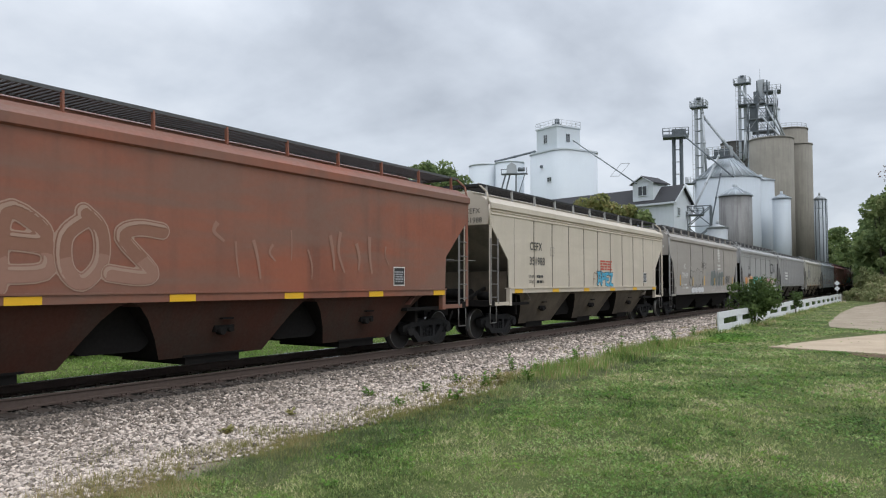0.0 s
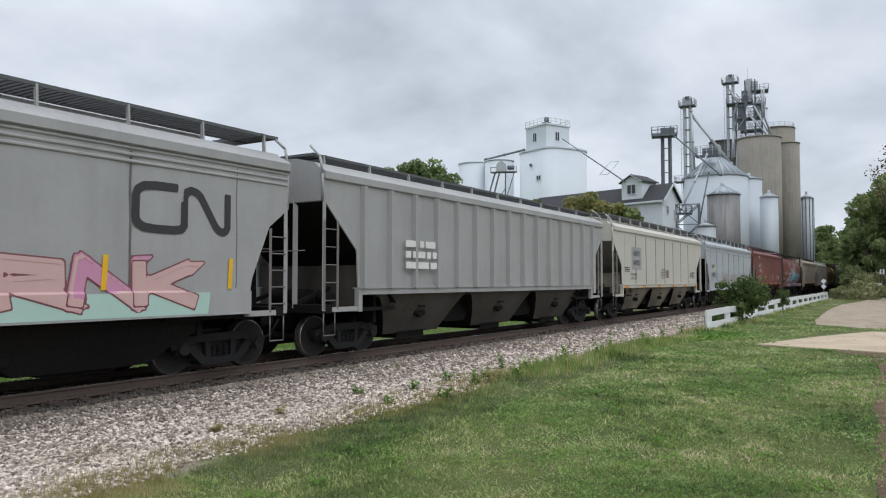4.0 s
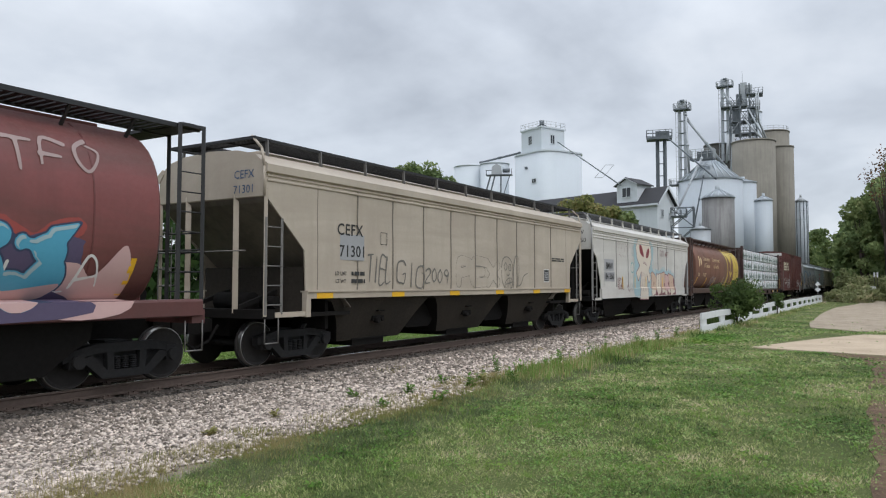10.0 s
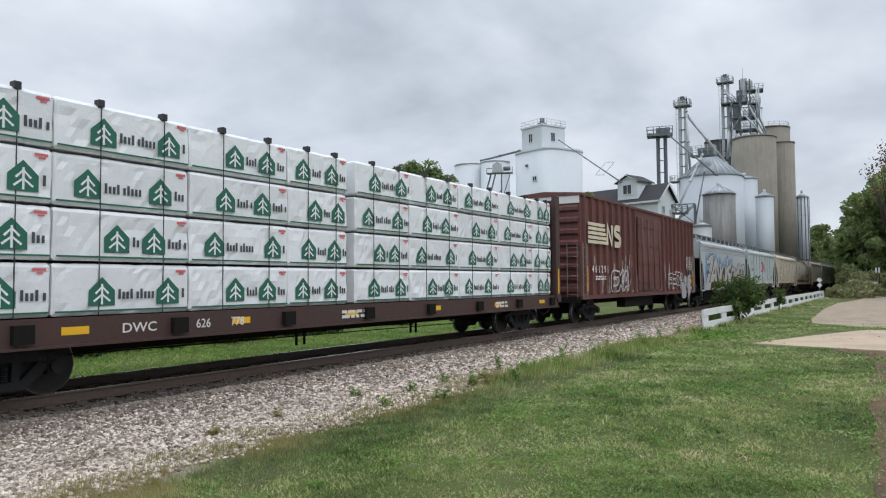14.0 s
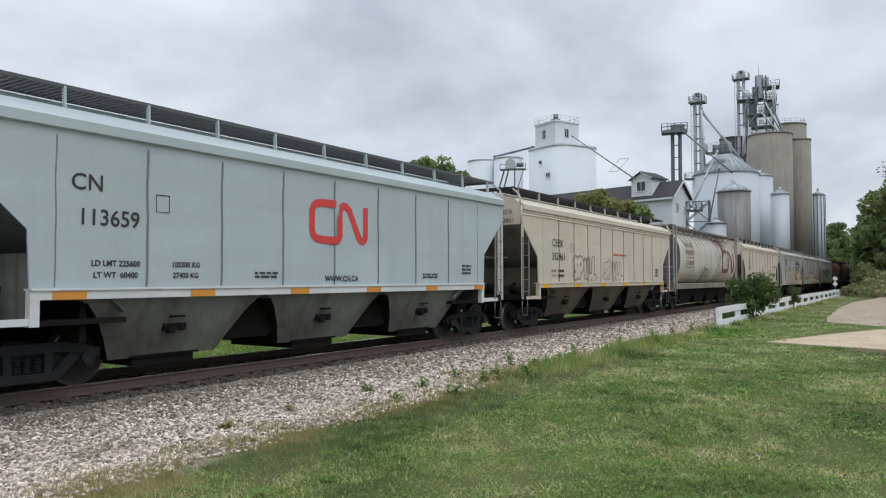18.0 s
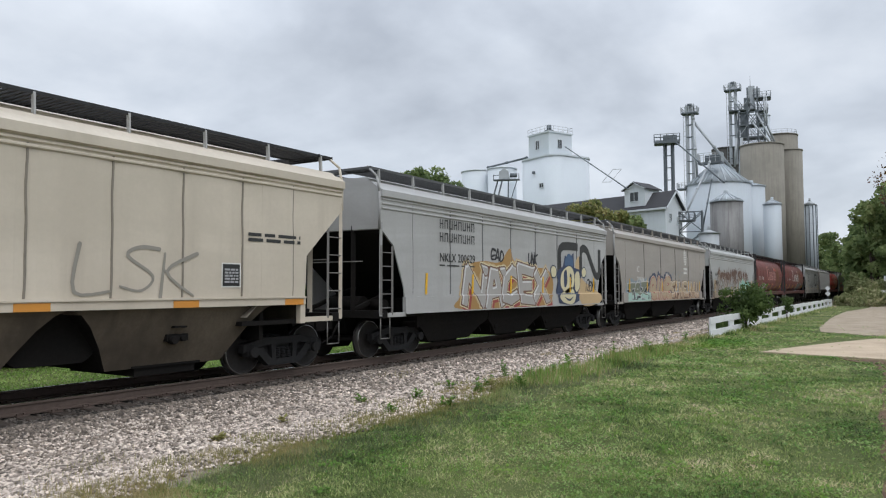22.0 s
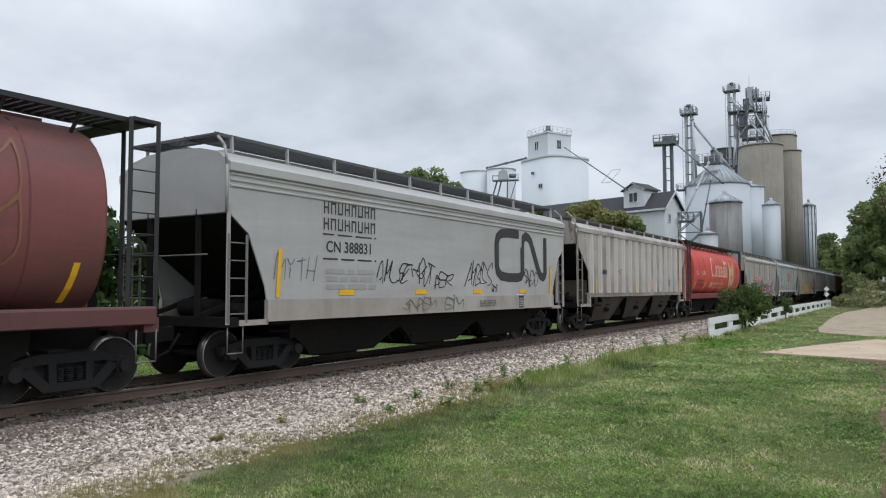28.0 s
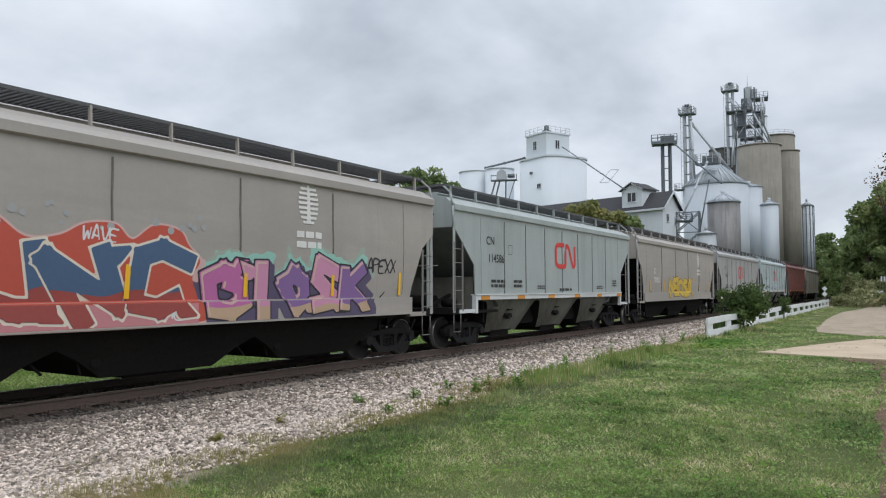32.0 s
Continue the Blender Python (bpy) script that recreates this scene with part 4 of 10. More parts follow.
def mill():
    """A long white mill house with a dark shingled roof, a dormer and a gable end."""
    ax, ay = bear(14.72, 110)
    bx, by = bear(24.4, 125)
    ln = math.hypot(bx - ax, by - ay)
    ang = math.degrees(math.atan2(by - ay, bx - ax))
    t = thing("mill_house", "long white mill house with a dark shingled roof and a dormer", "mill", pose(ax, ay, -.6, 0, 0, ang))
    hw, ev, rg = 2.15, 13.9, 16.1
    # local x runs along the ridge away from the gable; local +y faces the track
    part("wall_front", Build().box(0, ln, hw - .2, hw, 0, ev), WSIDE, t)
    part("wall_back", Build().box(0, ln, -hw, -hw + .2, 0, ev), WSIDE, t)
    for xx in (0, ln - .2):
        part("gable", Build().loft([[(xx + d, -hw + .2, 0), (xx + d, hw - .2, 0), (xx + d, hw - .2, ev), (xx + d, 0, rg), (xx + d, -hw + .2, ev)] for d in (0, .2)]), WSIDE, t)
    for s in (-1, 1):
        part("roof", Build().loft([[(xx, 0, rg + .05), (xx, s * (hw + .35), ev - .35), (xx, s * (hw + .35), ev - .15), (xx, 0, rg + .27)] for xx in (-.5, ln + .3)]), SHINGLE, t)
        part("barge_board", Build().beam((-.52, 0, rg + .1), (-.52, s * (hw + .35), ev - .3), .06, .3), WSIDE, t)
    part("eave_board", Build().box(-.4, ln, hw + .4, hw + .52, ev - .42, ev - .16), WSIDE, t)
    window(t, pose(-.02, 1.0, ev - 2.0, 0, 0, -90), .5, 1.0); window(t, pose(-.02, -1.0, ev - 2.4, 0, 0, -90), .5, 1.0)
    # dormer
    d = part("dormer", Build().loft([[(3.4, yy, 14.3), (6.9, yy, 14.3), (6.9, yy, 16.9), (5.15, yy, 17.75), (3.4, yy, 16.9)] for yy in (-1.6, hw - .05)]), WSIDE, t)
    for s in (-1, 1):
        part("dormer_roof", Build().loft([[(5.15, yy, 17.8), (5.15 + s * 2.1, yy, 16.72), (5.15 + s * 2.1, yy, 16.89), (5.15, yy, 18.0)] for yy in (-1.8, hw + .25)]), SHINGLE, d)
        part("dormer_trim", Build().beam((5.15, hw + .27, 17.86), (5.15 + s * 2.1, hw + .27, 16.76), .05, .24, up=(0, 1, 0)), WSIDE, d)
    window(t, pose(5.15, hw - .03, 15.1, 0, 0, 180), 1.4, 1.3)


mill()
pipe((22.7, 149, 30.3), (18.0, 109, 16.0), .10, DGALV, "long thin grey spout from the headhouse to the mill")
x, y = bear(19.2, 119)
s = thing("spout_hanger", "small wire frame holding the long spout", "bracket", pose(x, y, 19.5, 0, 0, 20))
b = Build()
for p, q in (((-1.5, 0, -.9), (.2, 0, 1.1)), ((-.2, 0, -.9), (1.5, 0, 1.1)), ((-1.5, 0, -.9), (-.2, 0, -.9)), ((.2, 0, 1.1), (1.5, 0, 1.1))):
    b.beam(p, q, .07)
part("frame", b, GALV, s)
# high railed platform on two posts
x, y = bear(15.12, 125)
s = thing("platform_tower", "high grey railed platform on two slender posts", "platform", pose(x, y, -.6, 0, 0, 15))
for px in (-.3, .85):
    part("post", Build().beam((px, 0, 0), (px, 0, 26.0), .42), DGALV, s)
for k in range(9):
    part("brace", Build().beam((-.3, 0, 8 + k * 2), (.85, 0, 8 + k * 2), .12), DGALV, s)
part("platform", Build().box(-2.0, 2.0, -1.2, 1.2, 25.9, 26.3), DGALV, s)
b = Build(); rail_square(b, -2.0, 2.0, -1.2, 1.2, 26.3, 1.1, .09); part("railing", b, DGALV, s)
part("motor_housing", Build().box(-.6, 1.6, -.6, .6, 26.3, 27.3), DGALV, s)
pipe((14.5, 124, 25.4), (11.15, 113, 16.9), .12, DGALV, "thin grey spout from the platform to the stained bin")
# bins and silos
round_bin(11.6, 141, 5.55, 20.2, 24.4, BINW, "large white steel grain bin with a ribbed cone roof", ribs=28)
x, y = bear(11.9, 137)
s = thing("bin_platform", "railed steel platform at the top of the large bin", "platform", pose(x, y, 23.6))
part("platform", Build().box(-2.4, 1.6, -1, 1, 0, .25), DGALV, s); b = Build(); rail_square(b, -2.4, 1.6, -1, 1, .25, 1.6, .08); part("railing", b, GALV, s); part("housing", Build().box(-1.2, 1.2, -.8, .8, .25, 1.4), DGALV, s)
round_bin(11.05, 114, 2.25, 14.2, 15.5, BIND, "steel grain bin with dark run-down stains", roof=BINW, ribs=14)
round_bin(9.35, 149, 2.4, 20.7, 21.4, BINW, "tall white steel silo", ribs=10)
round_bin(8.0, 143, 1.5, 16.6, 17.4, BINW, "slim white steel silo", ribs=10)
for dg, ds, r, top in ((8.6, 164, 4.2, 30.9), (10.9, 172, 3.2, 32.1), (6.8, 173, 2.55, 31.0), (7.45, 182, 3.9, 36.0), (9.9, 180, 2.9, 32.6)):
    round_bin(dg, ds, r, top, top, RCOND if dg > 9 else RCON, "tall weathered concrete grain silo with dark stains", "concrete_silo")
x, y = bear(7.45, 182)
s = thing("silo_railing", "thin railing round the top of a concrete silo", "railing", pose(x, y, 36.1)); b = Build(); rail_round(b, 3.7, 0, 20, 1.0, .06); part("railing", b, GALV, s)
round_bin(5.6, 187, 1.45, 20.6, 21.7, BINW, "narrow corrugated steel bin with upright stiffeners", stiff=12, rings=9, roof=GALV)
leg(13.45, 141, 17.0, 35.0, "tall grey bucket elevator with a railed head", 1.0, plat=1.4, gap=1.0)
leg(10.45, 167, 28.0, 45.2, "tall grey bucket elevator with a railed head", 1.1, plat=1.6, gap=1.1)
pipe((13.2, 141, 32.2), (10.4, 142, 22.6), .24, GALV, "broad pale spout from the bucket elevator")
pipe((13.2, 140, 32.8), (13.0, 139, 21.0), .2, GALV, "upright pale spout beside the bucket elevator")
x, y = bear(13.5, 140)
s = thing("elevator_landing", "small railed landing on the bucket elevator", "platform", pose(x, y, 19.6)); part("platform", Build().box(-2.2, 1.4, -1, 1, 0, .2), DGALV, s); b = Build(); rail_square(b, -2.2, 1.4, -1, 1, .2, 1.0, .07); part("railing", b, GALV, s)
# steel tower on the concrete silos
x, y = bear(9.35, 166)
s = thing("steel_tower", "dense braced steel tower with platforms on the concrete silos", "tower", pose(x, y, 0, 0, 0, 9))
for px, top in ((-2.1, 39), (-.3, 43.6), (1.6, 43.6), (2.9, 41)):
    for py in (-1.6, 1.6):
        part("column", Build().beam((px, py, 30.4), (px, py, top), .2), DGALV, s)
for k in range(4):
    z = 30.6 + k * 2.6
    for px, qx in ((-2.1, -.3), (-.3, 1.6), (1.6, 2.9)):
        for py in (-1.6, 1.6):
            part("brace", Build().beam((px, py, z), (qx, py, z + 2.6), .11), GALV if k % 2 else DGALV, s); part("brace", Build().beam((qx, py, z), (px, py, z + 2.6), .11), DGALV, s)
    for py in (-1.6, 1.6):
        part("brace", Build().beam((-2.1, py, z), (2.9, py, z), .15), DGALV, s)
for z, x0, x1 in ((38.9, -4.0, 1.0), (35.6, -2.3, 3.0), (41.2, .9, 4.2), (33.0, -2.3, 3.0), (38.4, 1.2, 3.6)):
    part("platform", Build().box(x0, x1, -1.7, 1.7, z, z + .22), DGALV, s)
    b = Build(); rail_square(b, x0, x1, -1.7, 1.7, z + .22, 1.05, .07); part("railing", b, DGALV, s)
for px, z0, z1, w in ((.5, 39.1, 44.0, .65), (-1.0, 33.2, 38.3, .8), (1.8, 35.8, 38.2, .6), (-.4, 39.1, 41.6, .6), (1.5, 41.4, 43.4, .7)):
    part("machine_housing", Build().box(px - w, px + w, -1, 1, z0, z1), GALV if px > 0 else DGALV, s)
for p, q, rr in (((-3.4, 0, 42.4), (-.6, 0, 37.4), .22), ((2.2, 0, 39.0), (4.9, 0, 31.4), .2), ((-1.6, -1.9, 33.0), (-2.3, -2.4, 21.0), .32), ((-2.6, -1.9, 33.0), (-3.0, -2.4, 27.0), .24), ((2.9, -1.8, 41.4), (2.9, -1.8, 35.4), .16), ((3.3, -1.8, 41.4), (3.3, -1.8, 35.4), .16), ((.6, -1.9, 36.0), (3.8, -1.9, 31.6), .18), ((1.4, -1.9, 38.0), (4.3, -1.9, 31.6), .16)):
    part("spout", Build().cyl(p, q, rr, 8), GALV, s)
part("antenna", Build().cyl((.3, 0, 43.8), (.3, 0, 46.6), .05, 6), GALV, s)
round_bin(8.3, 176, .95, 39.8, 39.8, BINW, "small pale steel tank above the silos", "steel_tank")
# braced stand and hopper before the bins
x, y = bear(13.55, 112)
s = thing("loading_stand", "low braced steel stand with pipes beside the mill", "stand", pose(x, y, -.6, 0, 0, 10))
for px in (-1.6, 1.6):
    for py in (-1, 1):
        part("leg", Build().beam((px, py, 0), (px, py, 13.4), .2), DGALV, s)
for z in (4.6, 7.5, 10.4, 13.3):
    for p_, q_ in (((-1.6, -1, z), (1.6, -1, z)), ((-1.6, -1, z - 2.8), (1.6, -1, z)), ((1.6, -1, z - 2.8), (-1.6, -1, z)), ((-1.6, 1, z - 2.8), (1.6, 1, z))):
        part("brace", Build().beam(p_, q_, .13), DGALV, s)
part("platform", Build().box(-2.6, .6, -1.2, 1.2, 12.0, 12.15), DGALV, s)
b = Build(); rail_square(b, -2.6, .6, -1.2, 1.2, 12.15, 1.0, .08); part("railing", b, DGALV, s)
pipe((14.0, 112, 12.0), (12.1, 118, 21.0), .15, GALV, "pale spout with a lattice from the bins to the stand")
pipe((12.7, 113, 10.5), (12.0, 116, 18.0), .1, DGALV, "dark spout from the bins to the stand")
round_bin(12.3, 108, 1.35, 9.3, 9.9, GALV, "small round steel hopper by the stained bin", "hopper_bin", roof=GALV)


def parked_car(x, y, rz):
    """A white family car, parked."""
    WP = mat("car_white", (.72, .73, .74), .25, 0, grain=.03, dirt=.1, bump=0)
    c = thing("parked_car", "white family car parked on the grass beyond the track", "car", pose(x, y, lie(x, y), 0, 0, rz))
    def prof(pts, w):
        return Build().loft([[(xx * k, yy, zz) for xx, zz in pts] for yy, k in ((-w, .97), (-w * .8, 1), (w * .8, 1), (w, .97))])
    part("body", prof([(-2.2, .35), (-2.2, .8), (-1.9, .95), (1.2, .98), (2.1, .8), (2.2, .4)], .86), WP, c, bevel=.04)
    part("cabin", prof([(-1.95, .93), (-1.6, 1.45), (.2, 1.47), (1.15, .95)], .78), GLASS, c)
    part("roof", prof([(-1.6, 1.44), (-1.4, 1.5), (.1, 1.51), (.25, 1.45)], .74), WP, c)
    for xx in (-1.35, 1.4):
        for yy in (-.8, .8):
            w = part("wheel", Build().cyl((xx, yy - .1, .32), (xx, yy + .1, .32), .32, 16), UNDERB, c)
            part("rim", Build().cyl((xx, yy - .11, .32), (xx, yy + .11, .32), .18, 10), STEELG, w)
    for xx in (-2.21, 2.19):
        for yy in (-.6, .6):
            part("light", Build().box(xx, xx + .03, yy - .15, yy + .15, .65, .8), mat("lamp_lens", (.5, .1, .08), .2), c)


UNDERB = mat("tyre_rubber", (.02, .02, .02), .9)
parked_car(-23.6, 33.2, 125)


# ---- the train ----
TRACK_X, SPEED = -12.05, 15.005
WHITE_L = mat("lettering_white", (0.72, 0.71, 0.68), 0.6, grain=0.25, dirt=0.3)
PLATE = mat("plate_black", (.02, .02, .02), .5)
BLACK_L = mat("lettering_black", (0.03, 0.03, 0.03), 0.6, grain=0.2)
# near-black: grime, and the shade under the wagons put into the colour
UNDER = mat("underframe_grime_shade", (0.013, 0.012, 0.0115), 0.95, grain=0.4, dirt=0.4, dirt_color=(0.022, 0.018, 0.015), spec=0.12)
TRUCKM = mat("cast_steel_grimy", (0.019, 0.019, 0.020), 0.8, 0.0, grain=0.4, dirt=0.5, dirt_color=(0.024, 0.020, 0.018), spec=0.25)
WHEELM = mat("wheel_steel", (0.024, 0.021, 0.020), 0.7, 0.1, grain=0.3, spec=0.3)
TREAD = mat("polished_tread", (0.40, 0.39, 0.38), 0.4, 1.0, grain=0.1, bump=0.0)
GRATE = mat("galvanised_grating", (0.11, 0.112, 0.116), 0.7, 0.2, grain=0.3)
DARKGRATE = mat("black_grating", (0.022, 0.022, 0.024), 0.6, 0.2, grain=0.2)
STEEL = mat("ladder_steel", (0.20, 0.19, 0.18), 0.5, 0.5, grain=0.3)
YELLOW = mat("reflective_yellow", (0.75, 0.42, 0.015), 0.4, grain=0.05, dirt=0.12, bump=0.0)
ORANGE = mat("reflective_orange", (0.62, 0.26, 0.04), 0.45, grain=0.08, dirt=0.2, bump=0.0)
CACHE = {}
# where the couplings lie along the track at the start, wagon by wagon
COUPLINGS = [.3, 18.0, 36.37, 54.01, 71.27, 89.59, 107.07, 124.69, 142.01, 159.4, 177.62, 194.87, 212.28, 236.26, 256.71, 273.73, 290.27, 307.97, 325.29, 343.13,
             359.85, 377.21, 394.28, 410.97, 428.59, 445.53, 462.91, 479.76, 496.96, 513.15, 530.55, 547.95, 565.35, 582.75, 600.15]
# clear length before and behind each coupling
GAPS = [(.55, .74), (.54, .74), (.42, .88), (.47, .93), (.42, .67), (.53, .84), (.57, .82), (.67, .50), (.34, .74), (.40, 1.0), (.38, .94), (.38, .71), (.35, .77), (.88, .92),
        (.83, .84), (.45, .73), (.59, .74), (.42, .68), (.55, .90), (.60, .80), (.62, .50), (.46, .95), (.47, .53), (.55, .75), (.61, .79), (.61, .76), (.67, .42), (.59, .76), (.64, .46)]


def ends(i):
    """Where a wagon's two ends lie along the track at the start."""
    f = GAPS[i][1] if i < len(GAPS) else .75
    r = GAPS[i + 1][0] if i + 1 < len(GAPS) else .55
    return COUPLINGS[i] + f, COUPLINGS[i + 1] - r


def middle(i):
    return sum(ends(i)) / 2


SHIFTS = {}  # how far the lettering lies ahead of each wagon's middle


def cached(key, make, *mats):
    if key not in CACHE:
        CACHE[key] = make().mesh(str(key[0]), *mats)
    return CACHE[key]


def make_truck_parts():
    # bolster with the axle boxes' line at z = 0.457; the wheels stand 1.78 m apart
    b = Build()
    b.box(-0.75, 0.75, -0.2, 0.2, 0.42, 0.74)
    b.cyl((0, 0, 0.74), (0, 0, 0.84), 0.3, 14)
    CACHE["bolster"] = b.mesh("truck", TRUCKM)
    b = Build()

    def strip(pts, x0, x1):
        b.loft([[(x, y, z) for y, z in pts] for x in (x0, x1)])
    # side frame: arched top member, hanging lower member, struts and journal boxes
    strip([(-1.12, 0.44), (-1.12, 0.60), (-0.55, 0.72), (0.55, 0.72), (1.12, 0.60), (1.12, 0.44), (0.95, 0.50), (0.5, 0.57), (-0.5, 0.57), (-0.95, 0.50)], -0.08, 0.08)
    strip([(-0.84, 0.50), (-0.44, 0.15), (0.44, 0.15), (0.84, 0.50), (0.62, 0.54), (0.36, 0.28), (-0.36, 0.28), (-0.62, 0.54)], -0.08, 0.08)
    for s in (-1, 1):
        b.beam((0, s * 0.29, 0.22), (0, s * 0.31, 0.66), 0.15, 0.12)
        b.box(-0.09, 0.09, s * 0.89 - 0.13, s * 0.89 + 0.13, 0.36, 0.62)
        b.cyl((0.05, s * 0.89, 0.457), (0.17, s * 0.89, 0.457), 0.11, 12)
    b.box(-0.08, -0.04, -0.62, 0.62, 0.26, 0.62)
    CACHE["side_frame"] = b.mesh("side_frame", TRUCKM)
    b = Build()
    for y in (-0.15, 0.0, 0.15):
        rings = []
        for k in range(13):
            rr = .068 if k % 2 else .046
            rings.append([(.02 + rr * math.cos(a * .7854), y + rr * math.sin(a * .7854), .285 + k * .0175) for a in range(8)])
        b.loft(rings)
    CACHE["spring"] = b.mesh("spring_nest", TRUCKM)
    b = Build()
    b.cyl((-0.95, 0, 0), (0.95, 0, 0), 0.075, 10)
    me = b.mesh("axle", WHEELM)
    CACHE["axle"] = me
    b = Build()
    n = 28

    def ring(x, r):
        return [(x, r * math.cos(2 * math.pi * i / n), r * math.sin(2 * math.pi * i / n)) for i in range(n)]
    # outer face dished, rim raised, a small cast mark that shows the turning
    b.loft([ring(0.0, 0.12), ring(0.02, 0.13), ring(-0.045, 0.20), ring(-0.05, 0.36), ring(0.0, 0.385), ring(0.0, 0.445)], caps=True, smooth=True)
    b.loft([ring(-0.146, 0.3), ring(-0.146, 0.482), ring(-0.115, 0.485), ring(-0.10, 0.457)], caps=True, smooth=True)
    for k in range(3):
        a = k * 2.1
        b.box(-0.05, -0.03, 0.28 * math.cos(a) - 0.03, 0.28 * math.cos(a) + 0.03, 0.28 * math.sin(a) - 0.02, 0.28 * math.sin(a) + 0.02)
    CACHE["wheel"] = b.mesh("wheel", WHEELM)
    b = Build()
    b.loft([ring(-0.10, 0.457), ring(-0.004, 0.453), ring(0.002, 0.449), ring(0.003, 0.438)], caps=False, smooth=True)
    CACHE["tread"] = b.mesh("tread", TREAD)


make_truck_parts()
WHEELSETS = []


def add_truck(car, y):
    tr = part("truck", CACHE["bolster"], None, car, at=pose(0, y, 0))
    for s in (-1, 1):
        part("side_frame", CACHE["side_frame"], None, tr, at=pose(s * 1.0, 0, 0, 0, 0, 0 if s > 0 else 180))
        part("spring_nest", CACHE["spring"], None, tr, at=pose(s * 1.0, 0, 0, 0, 0, 0 if s > 0 else 180))
    for s in (-1, 1):
        ax = part("wheelset", CACHE["axle"], None, tr, at=pose(0, s * 0.89, 0.457))
        WHEELSETS.append((ax, s * 0.89))
    return tr


def make_wheelset_mesh():
    """Axle, two wheels with their bright treads, in one turning mesh."""
    b = Build()
    for src, xs, flip in (("axle", 0, 1), ("wheel", 0.824, 1), ("wheel", -0.824, -1)):
        me = CACHE[src]
        n = len(b.v)
        b.v += [(v.co.x * flip + xs, v.co.y * flip, v.co.z) for v in me.vertices]
        for p in me.polygons:
            b.f.append(tuple(i + n for i in p.vertices)); b.s.append(p.use_smooth)
    nt = len(b.f)
    for xs, flip in ((0.824, 1), (-0.824, -1)):
        me = CACHE["tread"]
        n = len(b.v)
        b.v += [(v.co.x * flip + xs, v.co.y * flip, v.co.z) for v in me.vertices]
        for p in me.polygons:
            b.f.append(tuple(i + n for i in p.vertices)); b.s.append(True)
    me = b.mesh("wheelset", WHEELM, TREAD)
    for p in me.polygons[nt:]:
        p.material_index = 1
    CACHE["axle"] = me


make_wheelset_mesh()


def flat_side(x=1.6):
    return lambda z: x


def sill_side(z):
    # flat side sheet over a proud deep sill
    return 1.645 if z <= 1.501 else 1.6


def curved_side(z):
    # gently bowed side sheet over a proud deep sill
    return 1.645 if z <= 1.501 else 1.62 - 0.055 * ((z - 2.9) / 1.3) ** 2


def round_side(z):
    # barrel-shaped tank side
    k = min(abs((z - 2.78) / 1.62), 0.999)
    return 1.62 * (1 - k ** 2.5) ** (1 / 2.5)


def barrel_side(z):
    # the barrel with its proud sill below
    return 1.622 if z <= 1.421 else round_side(z)


def sheet(prof, polys, off):
    """Flat shapes (lists of y, z) laid on a car's side, off metres proud of it; cut so that they follow its curve."""
    bm = bmesh.new()
    lift = min(3e-4, .004 / max(len(polys), 1))
    for k, pts in enumerate(polys):
        vs = [bm.verts.new((k * lift, y, z)) for y, z in pts]
        try:
            bm.faces.new(vs)
        except ValueError:
            pass
    return wrap(bm, prof, off)


def wrap(bm, prof, off):
    if prof(2.8) != prof(1.4) or prof(2.8) != prof(3.9):
        zs = [v.co.z for v in bm.verts]
        z = math.floor(min(zs) / 0.2) * 0.2 + 0.2
        while z < max(zs):
            bmesh.ops.bisect_plane(bm, geom=bm.verts[:] + bm.edges[:] + bm.faces[:], plane_co=(0, 0, z), plane_no=(0, 0, 1))
            z += 0.2
        if prof(1.5) != prof(1.52) or prof is barrel_side:
            for z in ((1.42, 1.422) if prof is barrel_side else (1.5, 1.515)):
                bmesh.ops.bisect_plane(bm, geom=bm.verts[:] + bm.edges[:] + bm.faces[:], plane_co=(0, 0, z), plane_no=(0, 0, 1))
    bmesh.ops.triangulate(bm, faces=[f for f in bm.faces if len(f.verts) > 4])
    for v in bm.verts:
        v.co.x += prof(v.co.z) + off
    for f in bm.faces:
        f.normal_update()
        if f.normal.x < 0:
            f.normal_flip()
    return bm


def decal(car, name, bm, material, label=""):
    for v in bm.verts:
        v.co.y -= SHIFTS.get(car.name, 0.0)
    me = bpy.data.meshes.new(name)
    bm.to_mesh(me); bm.free()
    me.materials.append(material)
    return part(name, me, None, car, label)


def letters(car, prof, text, y, z, size, material, bold=0.012, spread=1.0, name="lettering", label="", off=0.010, squeeze=1.0):
    """Words painted on the near side, centred on y with their foot at z."""
    cu = bpy.data.curves.new("t", "FONT")
    cu.body, cu.size, cu.align_x, cu.resolution_u = text, size, "CENTER", 3
    cu.offset, cu.space_character = bold * size, spread
    ob = bpy.data.objects.new("t", cu)
    me = bpy.data.meshes.new_from_object(ob)
    bm = bmesh.new(); bm.from_mesh(me)
    bpy.data.objects.remove(ob); bpy.data.meshes.remove(me); bpy.data.curves.remove(cu)
    for v in bm.verts:
        v.co = Vector((0.0, y + v.co.x * squeeze, z + v.co.y))
    bmesh.ops.dissolve_limit(bm, angle_limit=0.001, verts=bm.verts, edges=bm.edges)
    return decal(car, name, wrap(bm, prof, off), material, label)


